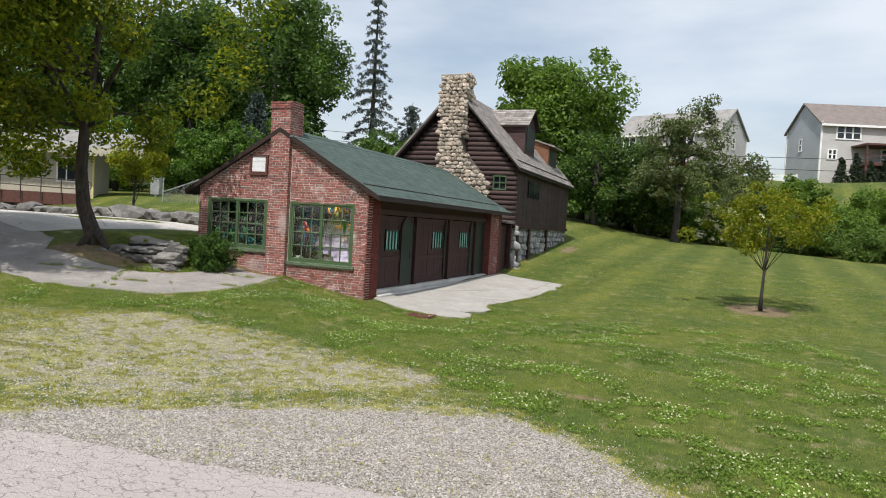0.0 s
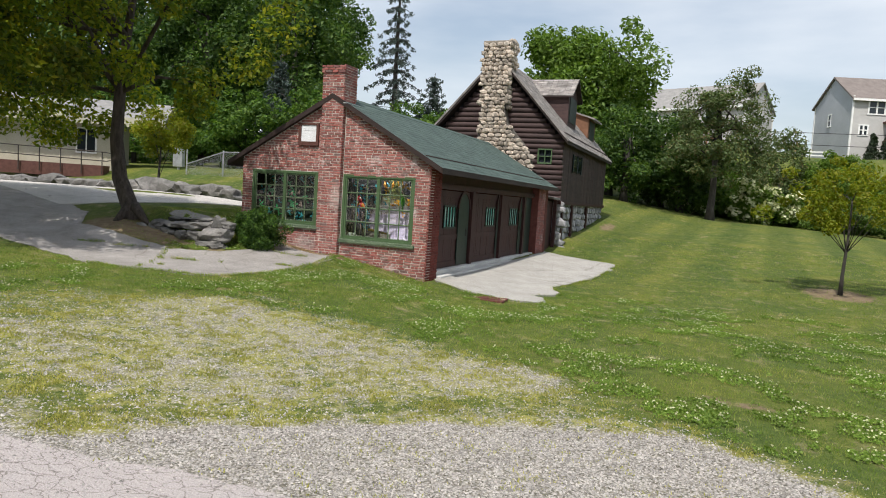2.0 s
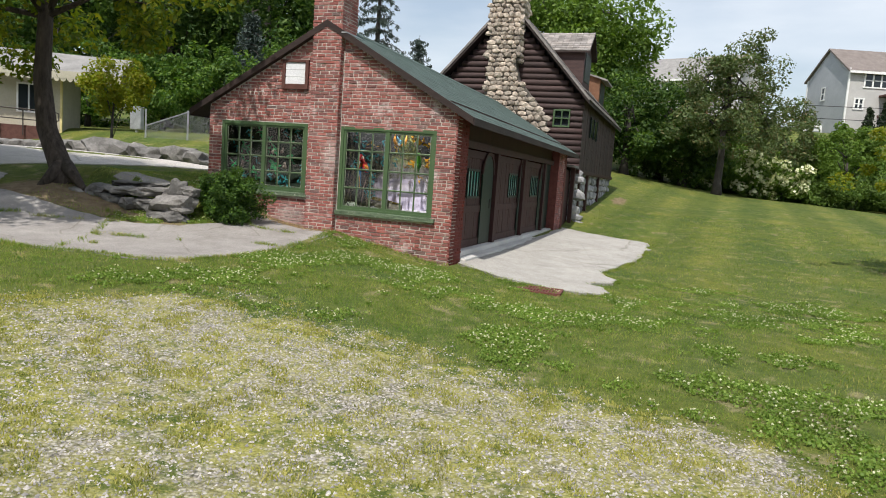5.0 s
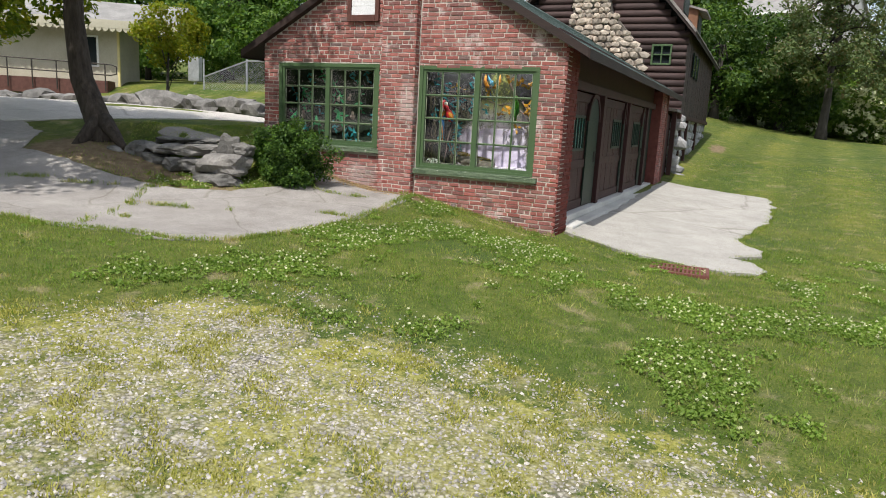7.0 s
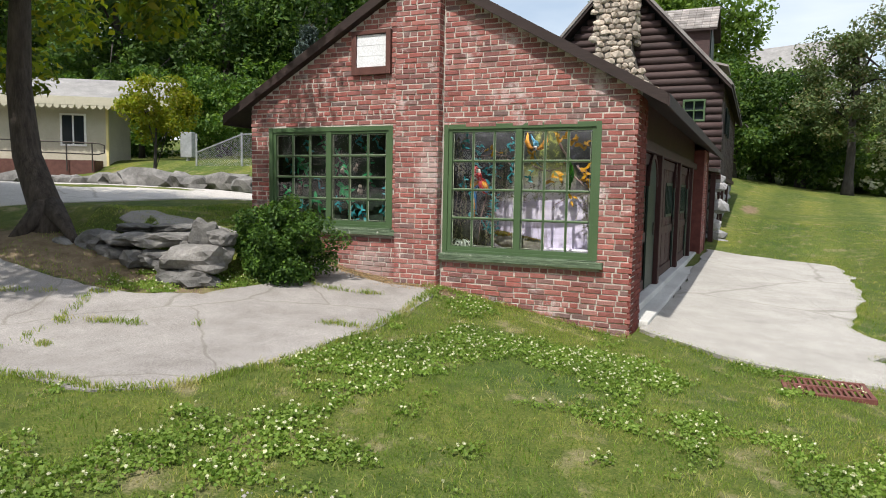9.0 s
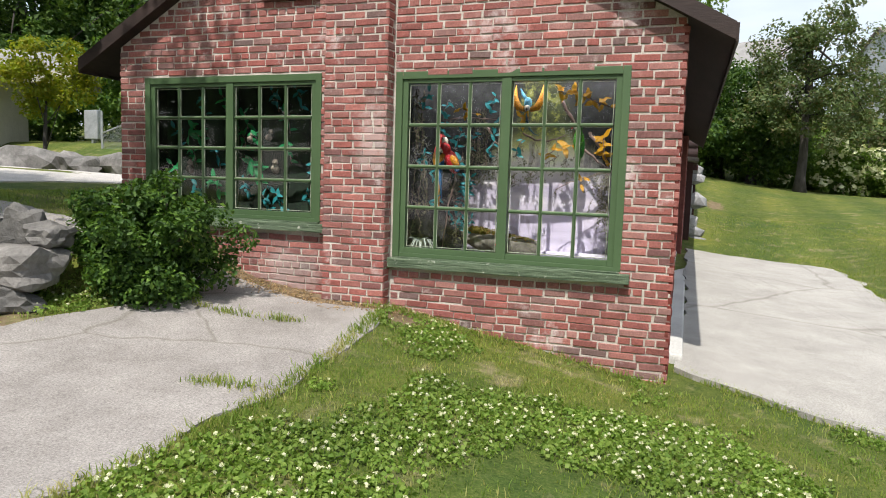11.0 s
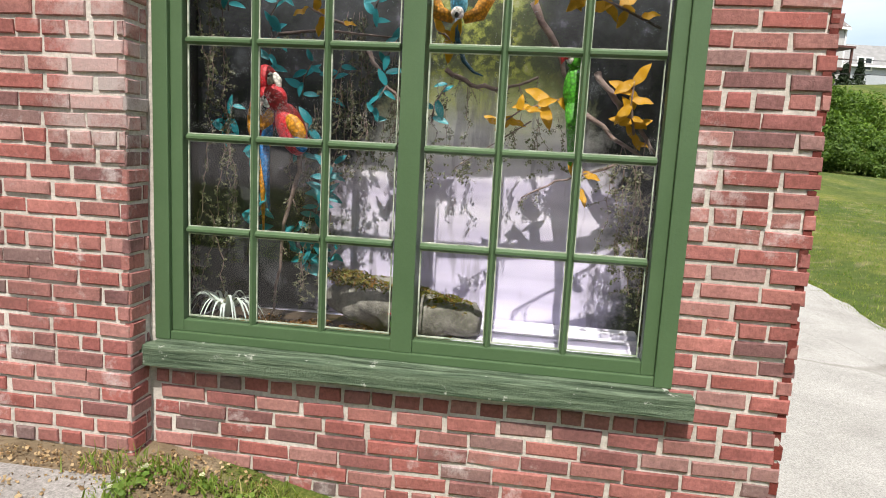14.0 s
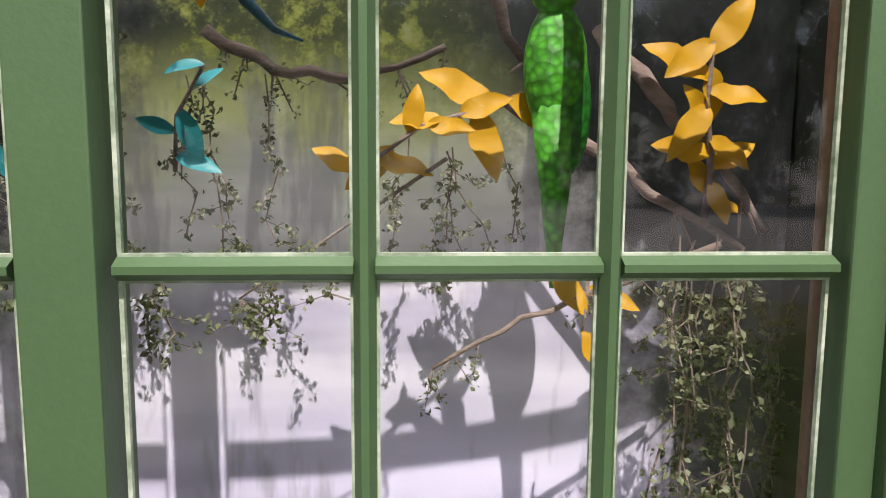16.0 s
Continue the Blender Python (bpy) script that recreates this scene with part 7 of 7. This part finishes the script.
# ---- grass, weeds and gravel: uncountable ----
def blades(name, pts, hmin, hmax, width, material, label, category, seed):
    rnd = np.random.default_rng(seed)
    p = np.array(pts)
    n = len(p)
    a = rnd.random(n) * math.tau
    h = hmin + (hmax - hmin) * rnd.random(n) ** 1.6
    lean = rnd.normal(size=(n, 2)) * 0.45
    side = np.stack([np.cos(a), np.sin(a), np.zeros(n)], 1) * width * (0.7 + 0.6 * rnd.random(n))[:, None]
    tip = p + np.stack([lean[:, 0] * h, lean[:, 1] * h, h], 1)
    mid = p + np.stack([lean[:, 0] * h * 0.35, lean[:, 1] * h * 0.35, h * 0.6], 1)
    v = np.stack([p - side, p + side, mid + side * 0.7, mid - side * 0.7, tip], 1).reshape(-1, 3)
    me = bpy.data.meshes.new(name)
    me.vertices.add(n * 5)
    me.vertices.foreach_set("co", v.reshape(-1))
    o = np.arange(n)[:, None] * 5
    me.loops.add(n * 9)
    me.loops.foreach_set("vertex_index", (o + np.array([[0, 1, 2, 0, 2, 3, 3, 2, 4]])).reshape(-1).astype(np.int32))
    me.polygons.add(n * 3)
    me.polygons.foreach_set("loop_start", (np.arange(n * 3) * 3).astype(np.int32))
    me.materials.append(material)
    me.update(calc_edges=True)
    return tagged(new(name, me), label, category, kind="stuff")


def inside(poly, x, y):
    r = False
    for (x0, y0), (x1, y1) in zip(poly, poly[1:] + poly[:1]):
        if (y0 > y) != (y1 > y) and x < x0 + (y - y0) * (x1 - x0) / (y1 - y0):
            r = not r
    return r


def turf_points(count, x0, x1, y0, y1, chance, seed):
    rnd = np.random.default_rng(seed)
    out = []
    while len(out) < count:
        x, y = x0 + (x1 - x0) * rnd.random(), y0 + (y1 - y0) * rnd.random()
        if y > FY - 0.16 - (0.15 if -11.2 < x < -10.4 else 0) and -13.6 < x < -7.7:
            continue
        if inside(APRON_POLY, x, y) or inside(SLAB_POLY, x, y):
            continue
        if rnd.random() < chance(x, y):
            out.append((x, y, height(x, y) - 0.004))
    return out


def lawn(x, y):
    b, r = cover(x, y)
    k = 0.5 + 1.3 * noise.noise(Vector((x * 1.9, y * 1.9, 12))) + 0.7 * noise.noise(Vector((x * 0.7, y * 0.7, 3)))
    return max(0.0, (1 - b * 2.0) * (1 - r)) * (0.28 + 0.72 * min(1, max(0, k))) * (1 - 0.8 * soil_amount(x, y))


def weeds(x, y):
    b, r = cover(x, y)
    k = 0.7 * noise.noise(Vector((x * 2.3, y * 2.3, 31))) + 0.7 * noise.noise(Vector((x * 6, y * 6, 3)))
    return smooth(0.08, 0.4, b) * (1 - r) * (0.04 + smooth(0.0, 0.4, k)) * (1 - 0.86 * smooth(0.66, 0.95, b))


def cloverness(x, y):
    b, r = cover(x, y)
    k = noise.noise(Vector((x * 0.8, y * 0.8, 55))) + 0.75 * noise.noise(Vector((x * 2.6, y * 2.6, 5)))
    return max(0.0, 1 - 2.6 * b) * (1 - r) * smooth(0.02, 0.40, k) * 0.9


blades("grass", turf_points(170000, -15.5, 3.0, 5.0, 17.5, lambda x, y: lawn(x, y) * (1.0 if y > 8 and x < -4 else 0.5), 401), 0.014, 0.048, 0.0032, GRASS_BLADE, "short mown lawn grass with dry tips", "grass", 402)
blades("grass", turf_points(30000, -7.5, 6.0, 17.5, 34.0, lawn, 403), 0.02, 0.06, 0.006, GRASS_BLADE, "mown lawn grass further off", "grass", 404)
blades("weeds", turf_points(78000, -14.0, 2.5, 3.4, 10.5, weeds, 405), 0.010, 0.038, 0.0045, leaf_surface("yellow_weed", [(0.24, 0.265, 0.06), (0.34, 0.345, 0.09), (0.45, 0.41, 0.16)], low=(0.85, 0.85, 0.85), high=(1.2, 1.15, 1.0)), "yellow-green weeds and moss growing through gravel", "weeds", 406)
# grass tufts along the wall foot and in the cracks of the apron
crack_pts = []
crnd = np.random.default_rng(407)
for (xa, ya), (xb, yb), n in (((-15.1, 11.2), (-14.7, 11.5), 300), ((-14.3, 11.6), (-13.6, 12.0), 420), ((-12.6, 11.2), (-13.3, 12.0), 300), ((-13.35, 12.1), (-12.95, 12.45), 300), ((-12.75, 11.35), (-12.0, 11.6), 420), ((-12.3, 10.7), (-12.1, 10.75), 160),
                              ((-12.2, 10.1), (-12.6, 11.2), 260), ((-11.66, 11.88), (-11.58, 11.92), 130), ((-11.75, 13.8), (-10.75, 13.93), 420), ((-10.62, 12.55), (-10.3, 12.62), 260), ((-13.9, 12.6), (-12.7, 12.5), 380),
                              ((-10.6, 14.7), (-9.0, 14.8), 700), ((-9.0, 14.82), (-8.1, 14.85), 300)):
    for _ in range(n):
        k = crnd.random()
        x, y = xa + (xb - xa) * k, ya + (yb - ya) * k
        wob = 0.10 * noise.noise(Vector((x * 5, y * 5, 8)))
        if noise.noise(Vector((x * 9, y * 9, 2))) < -0.15 and y < 14:
            continue
        x, y = x + wob + crnd.normal() * 0.035, y + wob + crnd.normal() * 0.035
        crack_pts.append((x, y, height(x, y) + 0.02))
for (xa, ya), (xb, yb) in list(zip(APRON_POLY, APRON_POLY[1:]))[:9] + list(zip(SLAB_POLY, SLAB_POLY[1:]))[:20]:
    for _ in range(int(650 * math.hypot(xb - xa, yb - ya))):
        k = crnd.random()
        x, y = xa + (xb - xa) * k + crnd.normal() * 0.04, ya + (yb - ya) * k + crnd.normal() * 0.04
        crack_pts.append((x, y, height(x, y) + 0.004))
blades("grass_tufts", crack_pts, 0.02, 0.07, 0.0035, GRASS_BLADE, "grass tufts in pavement cracks and along the wall foot", "grass", 408)

clover_pts = turf_points(24000, -14, 3.0, 5.5, 17.0, cloverness, 409)
crn = np.random.default_rng(410)
tagged(new("clover", leaf_cloud("clover", [(x, y, z + 0.03) for x, y, z in clover_pts], [(0.05, 0.05, 0.016)] * len(clover_pts), 6, 0.024, CLOVER, crn, 0, 0.2, 0.9)), "low clover patches in the lawn", "clover", kind="stuff")
flower_pts = [p for p in clover_pts if crn.random() < 0.13]
tagged(new("clover_flowers", leaf_cloud("clover_flowers", [(x, y, z + 0.06) for x, y, z in flower_pts], [0.009] * len(flower_pts), 8, 0.0135, CLOVER_FLOWER, crn, 0, 0.6, 0.9)), "white clover flower heads scattered over the lawn", "clover", kind="stuff")


def pebbles(count, seed):
    rnd = np.random.default_rng(seed)
    pts = []
    while len(pts) < count:
        x, y = -14 + 15.5 * rnd.random(), 3.0 + 7.0 * rnd.random()
        b, r = cover(x, y)
        if rnd.random() < b * b * (1 - 0.95 * r):
            pts.append((x, y, height(x, y)))
    base = np.array([(1, 0, -0.3), (0, 1, -0.3), (-1, 0, -0.3), (0, -1, -0.3), (0, 0, 1)])
    tri = np.array([(0, 1, 4), (1, 2, 4), (2, 3, 4), (3, 0, 4)])
    p = np.array(pts)
    n = len(p)
    s = 0.0055 + 0.011 * rnd.random(n) ** 2.2
    a = rnd.random(n) * math.tau
    sq = 0.6 + 0.5 * rnd.random((n, 3))
    v = base[None] * sq[:, None, :] * s[:, None, None] * (0.8 + 0.4 * rnd.random((n, 5, 1)))
    c, sn = np.cos(a)[:, None], np.sin(a)[:, None]
    w = np.stack([v[:, :, 0] * c - v[:, :, 1] * sn, v[:, :, 0] * sn + v[:, :, 1] * c, v[:, :, 2] * 0.7], 2) + p[:, None, :] + np.array([0, 0, 0.003])
    me = bpy.data.meshes.new("gravel")
    me.vertices.add(n * 5)
    me.vertices.foreach_set("co", w.reshape(-1))
    me.loops.add(n * 12)
    me.loops.foreach_set("vertex_index", (np.arange(n)[:, None, None] * 5 + tri[None]).reshape(-1).astype(np.int32))
    me.polygons.add(n * 4)
    me.polygons.foreach_set("loop_start", (np.arange(n * 4) * 3).astype(np.int32))
    me.materials.append(PEBBLE)
    me.update(calc_edges=True)
    tagged(new("gravel", me), "pale crushed stone gravel with weeds between", "gravel", kind="stuff")


pebbles(84000, 411)

# dry leaves and straw along the wall foot
lrn = np.random.default_rng(412)
foot_pts = []
while len(foot_pts) < 420:
    x, y = -12.3 + 3.6 * lrn.random(), 14.42 + 0.5 * lrn.random()
    if lrn.random() < 0.15 + 0.85 * smooth(14.5, 14.72, y) and lrn.random() < smooth(-9.5, -10.6, x) and y < FY - (0.2 if -11.2 < x < -10.4 else 0.05):
        foot_pts.append((x, y, height(x, y) + 0.018))
tagged(new("dry_leaves", leaf_cloud("dry_leaves", foot_pts, [(0.06, 0.05, 0.006)] * len(foot_pts), 7, 0.013, leaf_surface("dry_leaf", [(0.20, 0.12, 0.06), (0.36, 0.24, 0.13), (0.48, 0.36, 0.22)], glow=0.1), lrn, 0, 0.1, 0.9)),
       "dry brown leaves and straw along the brick wall foot", "leaf litter", kind="stuff")


# ---- bricks, last ----
COURSE, STRETCH = 0.0648, 0.1985
brick_meshes = {}


def brick_mesh(kind, depth=0.030):
    """kind: (length, variant). Front at y = 0, drawn back into the wall; worn arrises."""
    if kind in brick_meshes:
        return brick_meshes[kind]
    length, var, mat = kind
    r = random.Random(int(length * 10000) * 31 + var)
    lx, lz, e = length / 2, (COURSE - 0.0145) / 2, 0.004
    j = lambda k: r.uniform(-k, k) * 1.5
    v = [(-lx + j(0.002), depth, -lz), (lx + j(0.002), depth, -lz), (lx, depth, lz), (-lx, depth, lz)]
    v += [(-lx + j(0.002), e, -lz + j(0.0015)), (lx + j(0.002), e, -lz + j(0.0015)), (lx + j(0.002), e, lz + j(0.0015)), (-lx + j(0.002), e, lz + j(0.0015))]
    v += [(-lx + e + j(0.002), j(0.001), -lz + e), (lx - e + j(0.002), j(0.001), -lz + e + j(0.001)), (lx - e + j(0.002), j(0.001), lz - e), (-lx + e + j(0.002), j(0.001), lz - e + j(0.001))]
    f = [(8, 9, 10, 11)]
    for a in range(4):
        b = (a + 1) % 4
        f += [(a, b, b + 4, a + 4), (a + 4, b + 4, b + 8, a + 8)]
    me = mesh_of("brick", v, f, mat)
    brick_meshes[kind] = me
    return me


def brick_spots(u0, u1, z0, z1, free, rnd, bond=6):
    """Courses of bricks: centre along the wall, centre height, length."""
    out = []
    row, z = 0, z0
    while z < z1:
        header = row % bond == bond - 1
        step = 0.0985 if header else STRETCH
        u = u0 - (0 if row % 2 else step / 2)
        while u < u1:
            size = step * rnd.choice((0.9, 0.96, 1.0, 1.0, 1.02, 1.06, 1.1))
            a, b = max(u, u0), min(u + size, u1)
            for lo, hi in free(a, b, z + COURSE / 2):
                if hi - lo > 0.035:
                    out.append(((lo + hi) / 2, z + COURSE / 2, round((hi - lo - rnd.choice((0.008, 0.011, 0.014, 0.018, 0.024))) / 0.004) * 0.004))
            u += size
        z += COURSE
        row += 1
    return out


def front_free(a, b, z):
    spans = [(a, b)]
    blocks = [(w[0], w[1]) for w in SHOP_WINDOWS if w[2] - 0.115 < z < w[3]]
    blocks.append((PIL0 - 0.004, PIL1 + 0.004))
    if z > FX0:
        lim = (RIDGE_Z - 0.09 - z - COURSE / 2) / SLOPE
        blocks += [(-99, RIDGE_X - lim), (RIDGE_X + lim, 99)]
    if 2.83 < z < 3.37:
        blocks.append((-11.80, -11.26))
    for lo, hi in blocks:
        spans = [s for p, q in spans for s in ((p, min(q, lo)), (max(p, hi), q)) if s[1] - s[0] > 0.005]
    return spans


def lay(spots, place, parent, near, rnd, mat, cap=300):
    """The nearest bricks as pieces of their own, the rest as one joined part."""
    verts, faces, made = [], [], 0
    for u, z, length in spots:
        me = brick_mesh((length, rnd.randrange(4), mat))
        m = place(u, z + 0.007 * noise.noise(Vector((u * 1.3, z * 0.6, 0)))) @ pose(0, rnd.uniform(-0.006, 0.003), rnd.uniform(-0.003, 0.003), 0, rnd.uniform(-1.2, 1.2), rnd.uniform(-1.0, 1.0))
        if near(u, z) and made < cap:
            b = put("brick", me, parent)
            b.matrix_parent_inverse = parent.matrix_world.inverted() if parent.parent is None else Matrix()
            b.matrix_basis = m
            made += 1
        else:
            o = len(verts)
            verts += [tuple(m @ v.co) for v in me.vertices]
            faces += [tuple(o + i for i in p.vertices) for p in me.polygons]
    if verts:
        rest = put("brickwork", mesh_of("brickwork", verts, faces, mat), parent)
        rest.matrix_parent_inverse = parent.matrix_world.inverted()
        rest["kind"] = "stuff"


bpy.context.view_layer.update()
brnd = random.Random(77)
spots = brick_spots(FX0, FX1, -0.75, 4.1, front_free, brnd)
lay(spots, lambda u, z: Matrix.Translation((u, FY - 0.0075, z)), front, lambda u, z: (u > -8.62 and z > -0.35 and z < 2.2) or (u > -10.5 and -0.32 < z < 0.56), brnd, BRICK)
spots = brick_spots(PIL0, PIL1, -0.6, 3.98, lambda a, b, z: [(a, b)], brnd)
lay(spots, lambda u, z: Matrix.Translation((u, PILY + 0.0045, z)), chimney, lambda u, z: -0.1 < z < 2.3, brnd, BRICK)
stack_spots = brick_spots(PIL0 - 0.02, PIL1, 3.98, 4.60, lambda a, b, z: [(a, b)], brnd)
lay(stack_spots, lambda u, z: Matrix.Translation((u, PILY + 0.0045, z)), chimney, lambda u, z: False, brnd, BRICK)
cap_spots = brick_spots(PIL0 - 0.04, PIL1 + 0.03, 4.60, 4.79, lambda a, b, z: [(a, b)], brnd)
lay(cap_spots, lambda u, z: Matrix.Translation((u, PILY - 0.022, z)), chimney, lambda u, z: False, brnd, BRICK)
turn = pose(0, 0, 0, 0, 0, 90)
lay(brick_spots(PILY, FY, -0.6, 3.98, lambda a, b, z: [(a, b)], brnd), lambda u, z: Matrix.Translation((PIL1 - 0.0045, u, z)) @ turn, chimney, lambda u, z: False, brnd, BRICK)
lay(brick_spots(PILY, FY + 0.47, 3.85, 4.78, lambda a, b, z: [(a, b)], brnd), lambda u, z: Matrix.Translation((PIL1 - 0.0045, u, z)) @ turn, chimney, lambda u, z: False, brnd, BRICK)
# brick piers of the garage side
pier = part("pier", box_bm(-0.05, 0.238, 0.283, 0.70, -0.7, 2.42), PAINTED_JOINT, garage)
pier2 = part("pier", box_bm(-0.05, 0.238, 10.42, 11.50, -0.7, 2.42), PAINTED_JOINT, garage)
bpy.context.view_layer.update()
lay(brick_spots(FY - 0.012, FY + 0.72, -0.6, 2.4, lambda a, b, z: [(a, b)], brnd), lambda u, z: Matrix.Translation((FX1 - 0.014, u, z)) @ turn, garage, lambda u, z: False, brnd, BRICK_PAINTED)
lay(brick_spots(FY + 10.42, FY + 11.8, -0.6, 2.4, lambda a, b, z: [(a, b)], brnd), lambda u, z: Matrix.Translation((FX1 - 0.014, u, z)) @ turn, garage, lambda u, z: False, brnd, BRICK)
